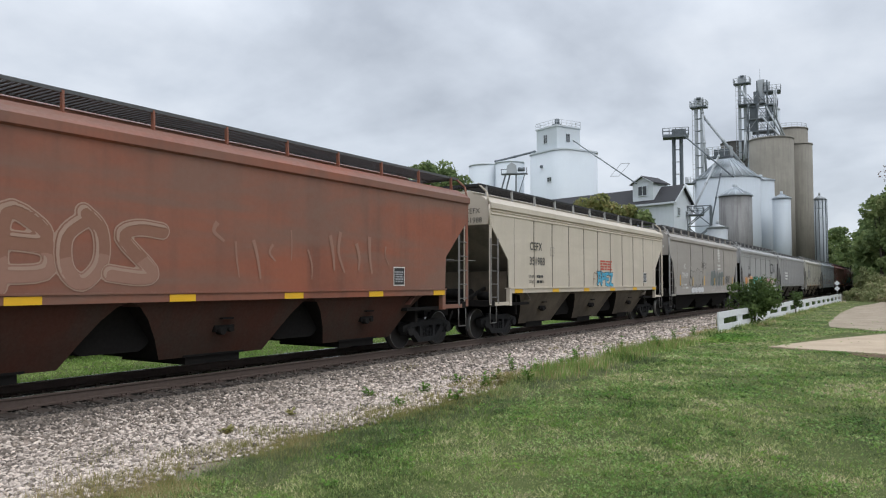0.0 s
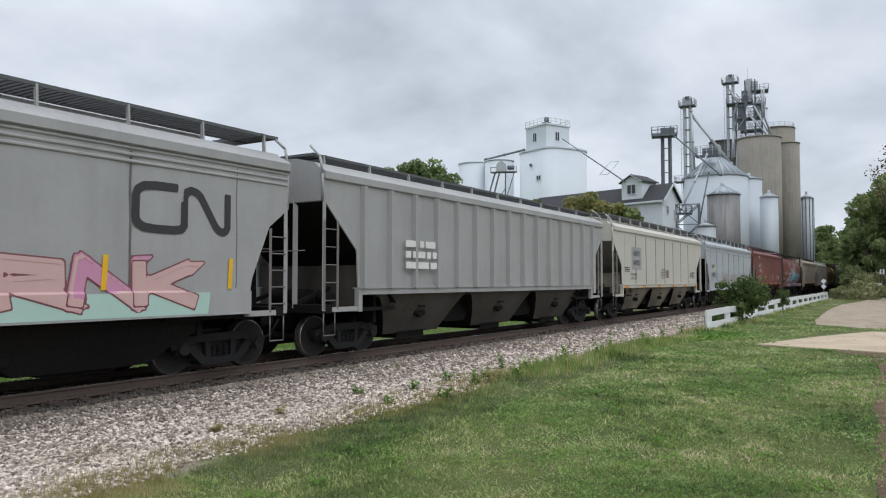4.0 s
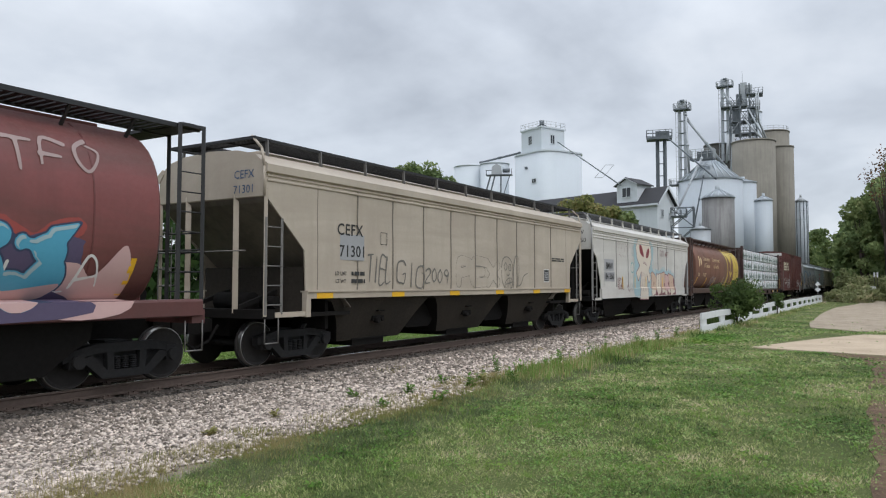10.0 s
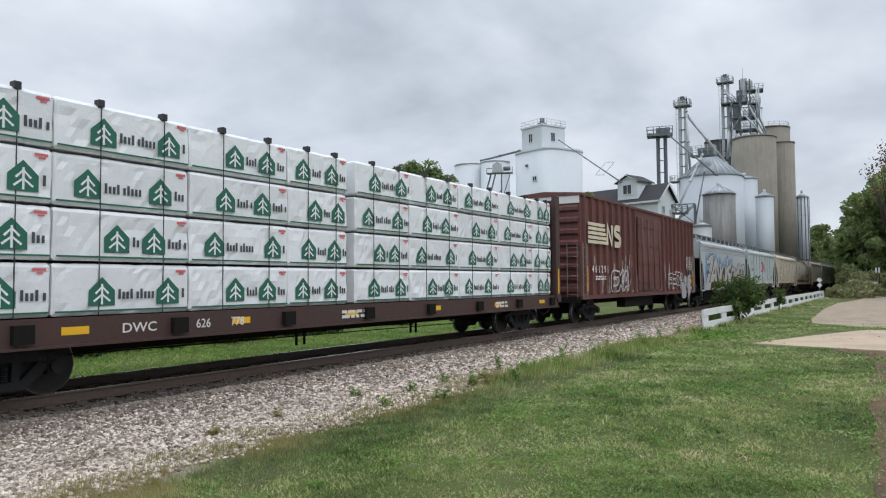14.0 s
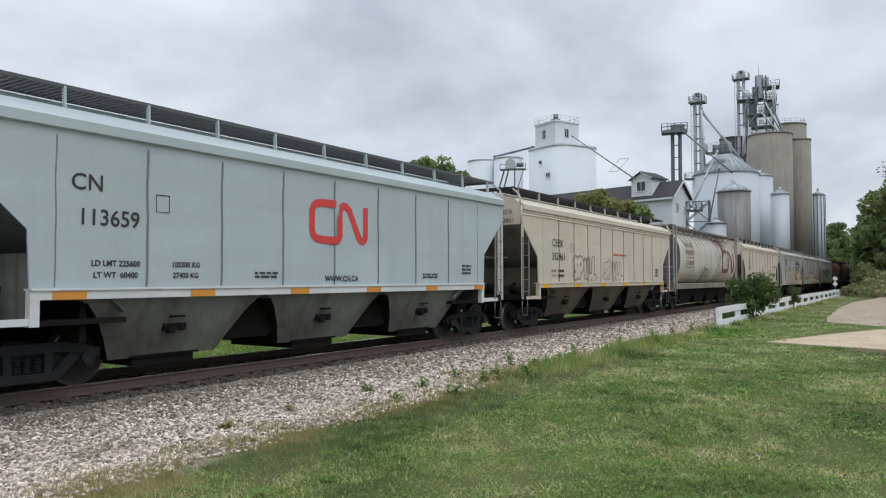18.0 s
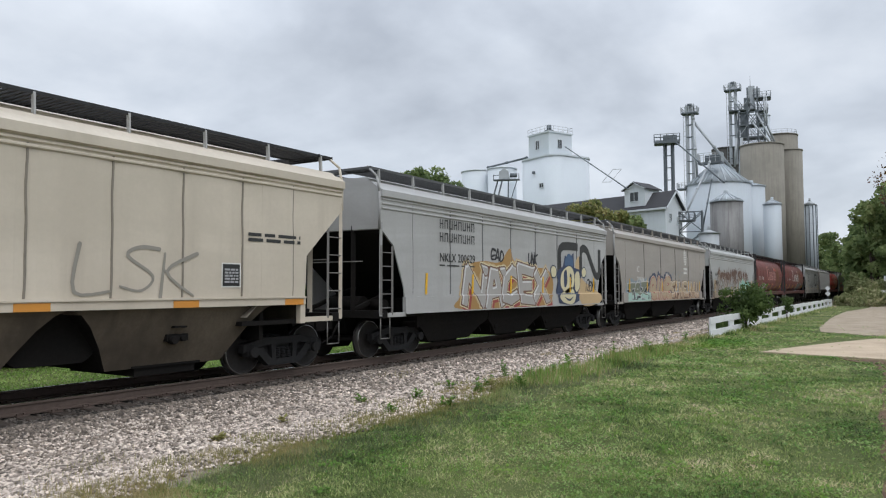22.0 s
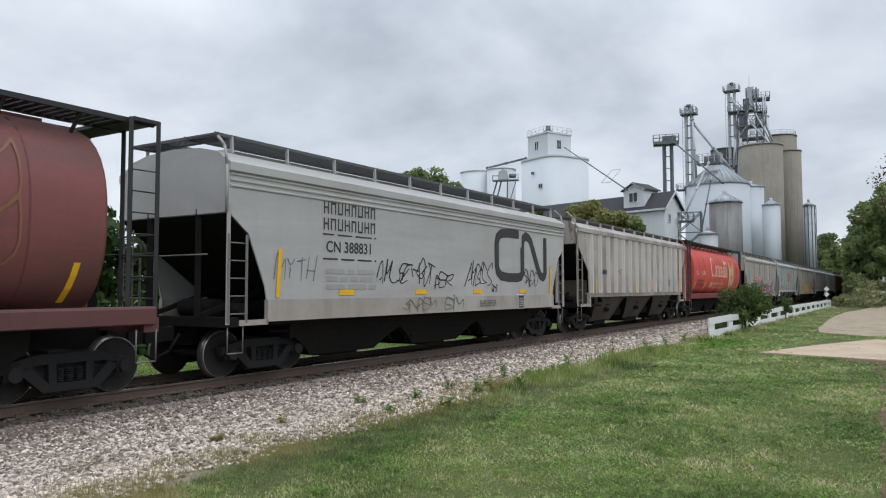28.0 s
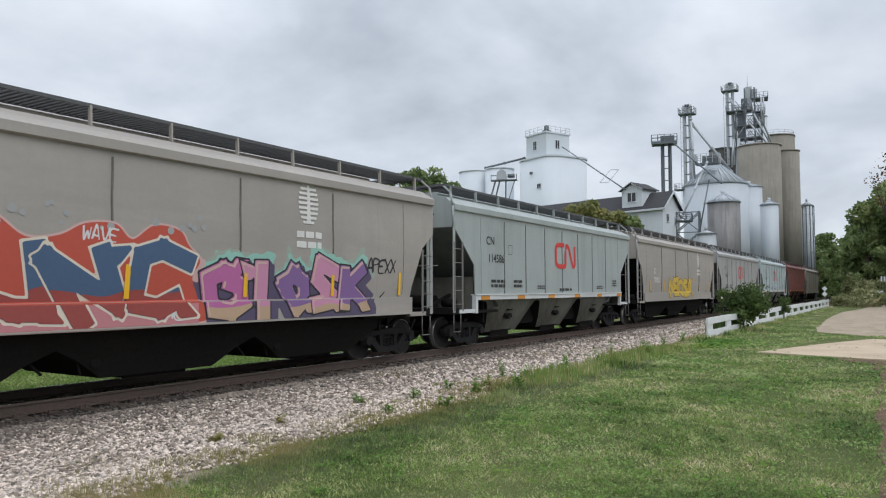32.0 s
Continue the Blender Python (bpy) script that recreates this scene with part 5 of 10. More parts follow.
def bars(car, prof, y, z, w, h, rows, material, seed=1, name="small_print", off=0.009):
    """Small print that cannot be read: short bars."""
    r = random.Random(seed)
    polys = []
    p = h / (rows * 1.6)
    for k in range(rows):
        a, zz = y, z + h - (k + 1) * 1.6 * p
        while a < y + w:
            b_ = min(a + w * r.uniform(0.12, 0.4), y + w)
            if b_ - a > 0.015:
                polys.append([(a, zz), (b_, zz), (b_, zz + p), (a, zz + p)])
            a = b_ + w * 0.06
    return decal(car, name, sheet(prof, polys, off), material)


def ribbon(pts, w, closed=False, taper=False, swell=0.0):
    """A painted stroke of width w along points (y, z), as quads."""
    pts = [Vector(p) for p in pts]
    n, quads, side = len(pts), [], []
    for i, p in enumerate(pts):
        a = pts[i - 1] if i or closed else p
        b = pts[(i + 1) % n] if i < n - 1 or closed else p
        d = (b - a).normalized() if (b - a).length > 1e-6 else Vector((1, 0))
        k = w / 2 * (1 - 0.6 * i / n if taper else 1) * (1 + swell * math.sin(9.4 * i / n + 7 * pts[0][0]))
        side.append((p + Vector((-d.y, d.x)) * k, p - Vector((-d.y, d.x)) * k))
    for i in range(n if closed else n - 1):
        (a, b), (c, d) = side[i], side[(i + 1) % n]
        quads.append([a[:], b[:], d[:], c[:]])
    return quads


def smooth_path(pts, steps=5, closed=False):
    """Catmull-Rom through points (y, z)."""
    P = [Vector(p) for p in pts]
    n, out = len(P), []
    for i in range(n if closed else n - 1):
        p0, p1, p2, p3 = (P[(i - 1) % n] if closed or i else P[0]), P[i], P[(i + 1) % n], (P[(i + 2) % n] if closed or i + 2 < n else P[-1])
        for s in range(steps):
            t = s / steps
            out.append(0.5 * ((2 * p1) + (p2 - p0) * t + (2 * p0 - 5 * p1 + 4 * p2 - p3) * t * t + (3 * p1 - p0 - 3 * p2 + p3) * t ** 3))
    if not closed:
        out.append(P[-1])
    return out


class Field:
    """Painted shapes as a distance field over a stretch of a wagon's side; below zero is paint."""

    def __init__(self, y0, y1, z0, z1, d):
        self.ys, self.zs = np.arange(y0, y1 + d, d), np.arange(z0, z1 + d, d)
        self.Y, self.Z = np.meshgrid(self.ys, self.zs, indexing="ij")

    def stroke(self, path, w, swell=0.0):
        """Distance to a line of points, less half its width."""
        f = np.full(self.Y.shape, 9.0)
        n = len(path)
        for i in range(n - 1):
            (ay, az), (by, bz) = path[i][:2], path[i + 1][:2]
            dy, dz = by - ay, bz - az
            t = np.clip(((self.Y - ay) * dy + (self.Z - az) * dz) / (dy * dy + dz * dz + 1e-9), 0, 1)
            r = w / 2 * (1 + swell * math.sin(9.4 * i / n + 7 * path[0][0]))
            f = np.minimum(f, np.hypot(self.Y - ay - t * dy, self.Z - az - t * dz) - r)
        return f

    def pen(self, path, ws):
        """A round stroke whose width changes from point to point."""
        f = np.full(self.Y.shape, 9.0)
        for (ay, az), (by, bz), wa, wb in zip(path, path[1:], ws, ws[1:]):
            dy, dz = by - ay, bz - az
            t = np.clip(((self.Y - ay) * dy + (self.Z - az) * dz) / (dy * dy + dz * dz + 1e-9), 0, 1)
            f = np.minimum(f, np.hypot(self.Y - ay - t * dy, self.Z - az - t * dz) - (wa + (wb - wa) * t) / 2)
        return f

    def bar(self, path, w):
        """An angular stroke with square ends."""
        f = np.full(self.Y.shape, 9.0)
        for (ay, az), (by, bz) in zip(path, path[1:]):
            n = math.hypot(by - ay, bz - az) + 1e-9
            uy, uz = (by - ay) / n, (bz - az) / n
            along, off = (self.Y - ay) * uy + (self.Z - az) * uz, -(self.Y - ay) * uz + (self.Z - az) * uy
            f = np.minimum(f, np.maximum(np.abs(along - n / 2) - n / 2 - w * .38, np.abs(off) - w / 2))
        return f

    def patch(self, pts):
        """A filled outline: about the distance to its border, below zero inside."""
        n, inside, f = len(pts), np.zeros(self.Y.shape, bool), np.full(self.Y.shape, 9.0)
        for i in range(n):
            (ay, az), (by, bz) = pts[i][:2], pts[(i + 1) % n][:2]
            dy, dz = by - ay, bz - az
            t = np.clip(((self.Y - ay) * dy + (self.Z - az) * dz) / (dy * dy + dz * dz + 1e-9), 0, 1)
            f = np.minimum(f, np.hypot(self.Y - ay - t * dy, self.Z - az - t * dz))
            if abs(dz) > 1e-9:
                inside ^= ((az > self.Z) != (bz > self.Z)) & (self.Y < ay + (self.Z - az) * dy / dz)
        return np.where(inside, -f, f)

    def shifted(self, f, dy, dz):
        """The same field moved by a few centimetres."""
        d = self.ys[1] - self.ys[0]
        i, j = round(dy / d), round(dz / d)
        g = np.full(f.shape, 9.0)
        ny, nz = f.shape
        g[max(i, 0):ny + min(i, 0), max(j, 0):nz + min(j, 0)] = f[max(-i, 0):ny + min(-i, 0), max(-j, 0):nz + min(-j, 0)]
        return g

    def ripple(self, seed, size):
        a, b = seed * 1.7, seed * 2.9
        return (np.sin(self.Y / size + a + 2 * np.sin(self.Z / size * .7 + b)) + np.sin(self.Z / size * 1.3 + b + 1.5 * np.sin(self.Y / size * .6))) / 2

    def cut(self, car, prof, f, off, material, name="graffiti", label=""):
        """Mesh of the painted part, following the side's shape."""
        ny, nz = f.shape
        ins = f < 0
        c = ins[:-1, :-1].astype(int) + ins[1:, :-1] + ins[1:, 1:] + ins[:-1, 1:]
        idx, v, faces = {}, [], []
        sh = SHIFTS.get(car.name, 0.0)

        def node(i, j):
            k = (i, j)
            if k not in idx:
                idx[k] = len(v); z = self.zs[j]
                v.append((prof(z) + off, self.ys[i] - sh, z))
            return idx[k]

        def cross(i, j, p, q):
            k = (i, j, p, q) if (i, j) < (p, q) else (p, q, i, j)
            if k not in idx:
                i, j, p, q = k
                t = f[i, j] / (f[i, j] - f[p, q])
                y, z = self.ys[i] + (self.ys[p] - self.ys[i]) * t, self.zs[j] + (self.zs[q] - self.zs[j]) * t
                idx[k] = len(v); v.append((prof(z) + off, y - sh, z))
            return idx[k]
        for i, j in zip(*np.nonzero(c)):
            cs = ((i, j), (i + 1, j), (i + 1, j + 1), (i, j + 1))
            face = []
            for (a, b_), (p, q) in zip(cs, cs[1:] + cs[:1]):
                if ins[a, b_]:
                    face.append(node(a, b_))
                if ins[a, b_] != ins[p, q]:
                    face.append(cross(a, b_, p, q))
            if len(face) > 2:
                faces.append(face)
        if not faces:
            return None
        me = bpy.data.meshes.new(name)
        me.from_pydata(v, [], faces)
        me.materials.append(material)
        return part(name, me, None, car, label)


# strokes of block letters in a unit box
STROKES = {"A": "0 0 .35 1 .65 1 1 0;.2 .35 .8 .35", "B": "0 0 0 1 .8 .92 .75 .6 .1 .52 .9 .42 .95 .08 0 0", "C": "1 .85 .6 1 .08 .85 .05 .15 .6 0 1 .15", "D": "0 0 0 1 .7 .9 1 .5 .7 .1 0 0",
           "E": "1 1 0 1 0 0 1 0;0 .5 .8 .5", "F": "1 1 0 1 0 0;0 .5 .8 .5", "G": "1 .85 .6 1 .08 .85 .05 .15 .6 0 1 .12 1 .5 .6 .5", "H": "0 0 0 1;1 0 1 1;0 .5 1 .5", "I": ".5 0 .5 1",
           "J": "1 1 .9 .2 .5 0 .05 .2;.4 1 1 1", "K": "0 0 0 1;1 1 .1 .5 1 0", "L": "0 1 0 0 1 0", "M": "0 0 .05 1 .5 .4 .95 1 1 0", "N": "0 0 0 1 1 0 1 1", "O": ".5 1 .08 .75 .08 .25 .5 0 .92 .25 .92 .75 .5 1",
           "P": "0 0 0 1 .9 .95 .95 .6 .1 .45", "R": "0 0 0 1 .9 .95 .9 .6 .1 .5 1 0", "S": "1 .9 .4 1 .05 .75 .95 .3 .6 0 0 .1", "T": "0 1 1 1;.5 1 .5 0", "U": "0 1 .05 .15 .5 0 .95 .15 1 1",
           "V": "0 1 .5 0 1 1", "W": "0 1 .2 0 .5 .6 .8 0 1 1", "X": "0 0 1 1;0 1 1 0", "Y": "0 1 .5 .5 1 1;.5 .5 .4 0", "Z": "0 1 1 1 0 0 1 0", "0": ".5 1 .1 .7 .1 .3 .5 0 .9 .3 .9 .7 .5 1", "2": "0 .8 .5 1 .95 .75 0 0 1 0",
           "7": "0 1 1 1 .4 0", "9": ".95 .6 .5 .5 .1 .75 .5 1 .95 .75 .8 0", "Q": ".5 1 .08 .7 .1 .2 .5 0 .9 .2 .92 .75 .5 1;.6 .3 1 0"}


def strokes(ch, r, wobble):
    """A letter's lines with a hand's unsteadiness."""
    out = []
    for line in STROKES[ch].split(";"):
        v = [float(a) for a in line.split()]
        out.append([(a + r.uniform(-wobble, wobble), b + r.uniform(-wobble, wobble)) for a, b in zip(v[::2], v[1::2])])
    return out


def graffiti(car, prof, word, y0, y1, z0, z1, fills, edge, seed, weight=.26, rim=.035, low=None, low_at=.35, glow=None, spread=.16, shine=None, outer=None, shade=None, rounded=False, wobble=.1, lean=.08, blade=False, mist=None, back=None, name="graffiti"):
    """A spray-paint piece of overlapping fat letters: halo, block shadow, outline, two-toned fill and highlights."""
    r = random.Random(seed)
    n, h = len(word), z1 - z0
    w = (y1 - y0) / n
    wt = weight * h
    fd = Field(y0 - .35 - spread, y1 + .35 + spread, z0 - .02, min(z1 + .25 + spread, 4.0), .02 if not fills else .035 if h > .6 else .026)
    glyphs = []
    for k, ch in enumerate(word):
        ya, hh, zb = y0 + w * k - .06 * w, h * r.uniform(.86, 1.0) - wt, z0 + wt / 2 + h * r.uniform(0, .04)
        wide, sl = max(w * r.uniform(1.02, 1.16) - wt, .3 * w), r.uniform(-1.4, 1.4) * lean
        f = None
        for line in strokes(ch, r, wobble):
            pts = [(ya + wt / 2 + a * wide + sl * (b - .5) * hh, zb + b * hh) for a, b in line]
            if blade:
                path = smooth_path(pts, 5)
                m = len(path) - 1
                e = fd.pen(path, [wt * (.35 + .95 * math.sin(math.pi * min(max(q / m, .02), .98)) ** .6 + .3 * math.sin(q * 1.1 + k)) for q in range(m + 1)])
            else:
                e = fd.stroke(smooth_path(pts, 4), wt) if rounded else fd.bar(pts, wt)
            f = e if f is None else np.minimum(f, e)
        if not rounded:
            # a flick off one corner
            a, b = r.choice(((0.0, 1.0), (1.0, 1.0), (1.0, 0.0))), r.uniform(.12, .3)
            py, pz = ya + wt / 2 + a[0] * wide, zb + a[1] * hh
            f = np.minimum(f, fd.pen([(py, pz), (py + (.5 - a[0]) * -.5 * w, pz + (a[1] - .4) * b * h)], [wt * .9, .02]))
        glyphs.append(np.maximum(f, fd.Z - z1 - .25 * h))
    whole = np.minimum.reduce(glyphs)
    if mist is not None:
        fd.cut(car, prof, whole - rim - spread * 1.5 - .9 * spread * fd.ripple(seed + 5, .2), .0025, mist, name)
    if back is not None:
        fd.cut(car, prof, np.maximum(whole - rim - .16 * h, fd.Z - z0 - h * (.72 + .12 * fd.ripple(seed + 8, .3))), .0048, back, name)
    if glow is not None:
        fd.cut(car, prof, whole - rim - spread - .6 * spread * fd.ripple(seed, .16) - .4 * spread * fd.ripple(seed + 3, .05), .004, glow, name)
    if shade is not None:
        fd.cut(car, prof, np.minimum.reduce([fd.shifted(whole, .035 * q, -.03 * q) for q in range(1, 5)]) - rim, .0055, shade, name)
    if outer is not None:
        fd.cut(car, prof, whole - rim * 1.75, .007, outer, name)
    fd.cut(car, prof, whole - rim if fills else np.maximum(whole - rim, -whole), .009, edge, name)
    for k in range(n if fills else 0):
        f = glyphs[k]
        for later in glyphs[k + 1:k + 3]:
            f = np.maximum(f, rim * .8 - later)
        fd.cut(car, prof, f, .013, fills[k % len(fills)], name)
        if low is not None:
            fd.cut(car, prof, np.maximum(f + .004, fd.Z - z0 - h * (low_at + .07 * fd.ripple(seed + k, .2))), .016, low, name)
        if shine is not None:
            fd.cut(car, prof, np.maximum(f + .02, -fd.shifted(f, .035, -.035) - .035), .019, shine, name)


def tag(car, prof, word, y0, z0, w, h, material, seed, pen=.03, wobble=.12, lean=.1, broad=.8):
    """A word scrawled with one thin line."""
    r = random.Random(seed)
    p = w / max(len(word), 1)
    fd = Field(y0 - .15 - .3 * p, y0 + w + .2 + lean * h, z0 - .3 * h, z0 + 1.3 * h, min(max(pen * .6, .014), .03))
    f = np.full(fd.Y.shape, 9.0)
    for k, ch in enumerate(word):
        for line in (strokes(ch, r, wobble) if ch != " " else ()):
            path = smooth_path([(y0 + p * (k + broad * a) + lean * b * h, z0 + b * h + .05 * h * math.sin(k * 2.1)) for a, b in line], 4)
            n = len(path)
            f = np.minimum(f, fd.pen(path, [pen * (1.15 - .55 * q / n) for q in range(n)]))
    return fd.cut(car, prof, f, .010, material, "graffiti")


def blot(car, prof, pts, material, off, border=None, rim=.03, name="graffiti", smooth=True):
    """A painted flat shape with an optional outline."""
    path = smooth_path(pts, 5, True) if smooth else pts
    ys, zs = [q[0] for q in path], [q[1] for q in path]
    fd = Field(min(ys) - .15, max(ys) + .15, min(zs) - .15, max(zs) + .15, .03)
    f = fd.patch(path)
    if border is not None:
        fd.cut(car, prof, f - rim, off, border, name)
    return fd.cut(car, prof, f, off + .003, material, name)


def emblem_cn(car, prof, y, z, w, h, material, thick=0.15):
    """A continuous bent-band mark, drawn as a plain shape."""
    k = .14
    path = [(.44, 1), (.2, 1), (.08, .97), (.02, .88), (0, .75), (0, .25), (.02, .12), (.08, .03), (.2, 0), (.4, 0), (.47, .03), (.5, .12), (.5, .8), (.52, .92), (.57, .98), (.63, .95), (.68, .86), (.86, .14), (.9, .05), (.95, .02), (.98, .06), (1, .15), (1, 1)]
    t = thick * h / 2
    fd = Field(y - t - .1, y + w + t + .1, z - t - .1, z + h + t + .1, .03)
    f = fd.stroke([(y + a * w, z + b * h) for a, b in path], thick * h)
    # square-cut ends
    f = np.maximum(f, np.where((fd.Z > z + .7 * h) & (fd.Y < y + .485 * w), fd.Y - y - .43 * w, -9))
    f = np.maximum(f, np.where(fd.Y > y + .88 * w, fd.Z - z - h, -9))
    return fd.cut(car, prof, f, .010, material, "emblem", "bent-band company emblem")


def end_letters(car, lines, L2, y=1.0, z=3.75, size=.22, material=None):
    """Small owner's marks on a wagon's leading end panel."""
    for k, text in enumerate(lines):
        cu = bpy.data.curves.new("t", "FONT")
        cu.body, cu.size, cu.align_x, cu.resolution_u = text, size, "CENTER", 2
        ob = bpy.data.objects.new("t", cu)
        me = bpy.data.meshes.new_from_object(ob)
        bpy.data.objects.remove(ob); bpy.data.curves.remove(cu)
        me.name = "lettering"
        me.materials.clear(); me.materials.append(material or BLACK_L)
        part("lettering", me, None, car, at=pose(y, -L2 - .012, z - k * size * 1.25, 90, 0, 0))


def word_bars(car, prof, y, z, w, h, n, material, off=.009):
    """A company's name as a row of plain bar shapes, one for each letter."""
    p = w / n
    polys = []
    for k in range(n):
        a, t = y + (k + .08) * p, .16 * p
        polys += [[(a, z), (a + t, z), (a + t, z + h), (a, z + h)], [(a + .56 * p, z), (a + .56 * p + t, z), (a + .56 * p + t, z + h), (a + .56 * p, z + h)]]
        zz = z + h * (.45, .82, .0)[k % 3]
        polys.append([(a + t, zz), (a + .56 * p, zz), (a + .56 * p, zz + .14 * h), (a + t, zz + .14 * h)])
    return decal(car, "company_name", sheet(prof, polys, off), material)


def paint(name, color, **kw):
    kw.setdefault("rough", 0.55); kw.setdefault("grain", 0.10); kw.setdefault("dirt", 0.35); kw.setdefault("streak", 0.35); kw.setdefault("bump", 0.05)
    return mat("paint_" + name, color, **kw)


def add_ladder(car, rungs, w, z0, z1, along_y, at):
    """A steel ladder: two stiles and round rungs, each a piece of its own."""
    key = ("ladder", w, z0, z1, along_y)
    stile = cached(key, lambda: Build().beam((0, 0, z0), (0, 0, z1), *((.05, .02) if along_y else (.02, .05))), STEEL)
    rung = cached(("rung", w, along_y), lambda: Build().cyl((0, 0, 0), (0, w, 0) if along_y else (w, 0, 0), .014, 6), STEEL)
    ld = part("ladder", stile, None, car, at=at)
    part("stile", stile, None, ld, at=pose(0, w, 0) if along_y else pose(w, 0, 0))
    for k in range(rungs):
        part("rung", rung, None, ld, at=pose(0, 0, z0 + (z1 - z0) * (k + .5) / rungs))


def coupler(car, y, s):
    b = Build()
    b.box(-0.13, 0.13, min(y, y + s * 0.5), max(y, y + s * 0.5), 0.72, 0.98)
    b.box(-0.2, 0.2, min(y + s * 0.38, y + s * 0.66), max(y + s * 0.38, y + s * 0.66), 0.70, 1.0)
    part("coupler", b, UNDER, car)
    b = Build()
    pts = [(0.3, y, 0.85), (0.32, y + s * 0.25, 0.55), (0.22, y + s * 0.5, 0.40), (0.1, y + s * 0.62, 0.5)]
    for p, q in zip(pts, pts[1:]):
        b.cyl(p, q, 0.03, 6)
    part("brake_hose", b, UNDER, car)


def running_boards(car, L2, xs, z, grate, post, slant=0.0, posts=10, width=0.5, zfoot=4.3, xfoot=1.2):
    """Two grating walkways along the roof on short stanchions, and a grating across each end."""
    def board():
        b = Build()
        for e in (0, width):
            b.box(e - 0.015, e + 0.015, -L2, L2, -0.03, 0.03)
        n = int(L2 * 2 / 0.11)
        for k in range(n):
            y = -L2 + (k + 0.5) * L2 * 2 / n
            b.box(0, width, y - 0.028, y + 0.028, -0.008, 0.02)
        return b
    key = round(L2, 1)
    me = cached(("running_board", grate.name, key, width), board, grate)
    for x in (xs, -xs - width):
        part("running_board", me, None, car, at=pose(x, 0, z))
    def cross():
        b = Build()
        for e in (0, 0.42):
            b.box(-1.3, 1.3, e - 0.015, e + 0.015, -0.03, 0.03)
        for k in range(24):
            b.box(-1.3 + k * 0.1, -1.3 + k * 0.1 + 0.05, 0, 0.42, -0.008, 0.02)
        return b
    me = cached(("end_grating", grate.name), cross, grate)
    for y in (-L2, L2 - 0.42):
        part("end_grating", me, None, car, at=pose(0, y, z))
    def stan():
        b = Build()
        b.beam((0, 0, 0), (xs + width - xfoot, 0, z - zfoot), 0.07, 0.035, up=(0, 1, 0))
        return b
    me = cached(("stanchion", post.name, round(z - zfoot, 2), round(xs + width - xfoot, 2)), stan, post)
    for k in range(posts):
        y = -L2 + 0.35 + (L2 * 2 - 0.7) * k / (posts - 1)
        part("stanchion", me, None, car, at=pose(xfoot, y, zfoot))
        part("stanchion", me, None, car, at=pose(-xfoot, y, zfoot, 0, 0, 180))


def hatches(car, L2, z, material):
    b = Build()
    b.loft([[(-.38, y, z - .05), (-.38, y, z + .15), (-.3, y, z + .19), (.3, y, z + .19), (.38, y, z + .15), (.38, y, z - .05)] for y in (-L2 + 1.1, L2 - 1.1)])
    part("roof_hatch", b, material, car)


def stirrups(car, L2, s, x=1.56):
    """Bent-rod steps below a corner, one on each side."""
    a, c = s * (L2 - .05), s * (L2 - .42)
    for e in (-1, 1):
        b = Build()
        b.cyl((e * x, a, 1.05), (e * x, a, .52), .014, 6); b.cyl((e * x, c, 1.05), (e * x, c, .52), .014, 6); b.cyl((e * x, a, .52), (e * x, c, .52), .014, 6)
        part("stirrup_step", b, STEEL, car)


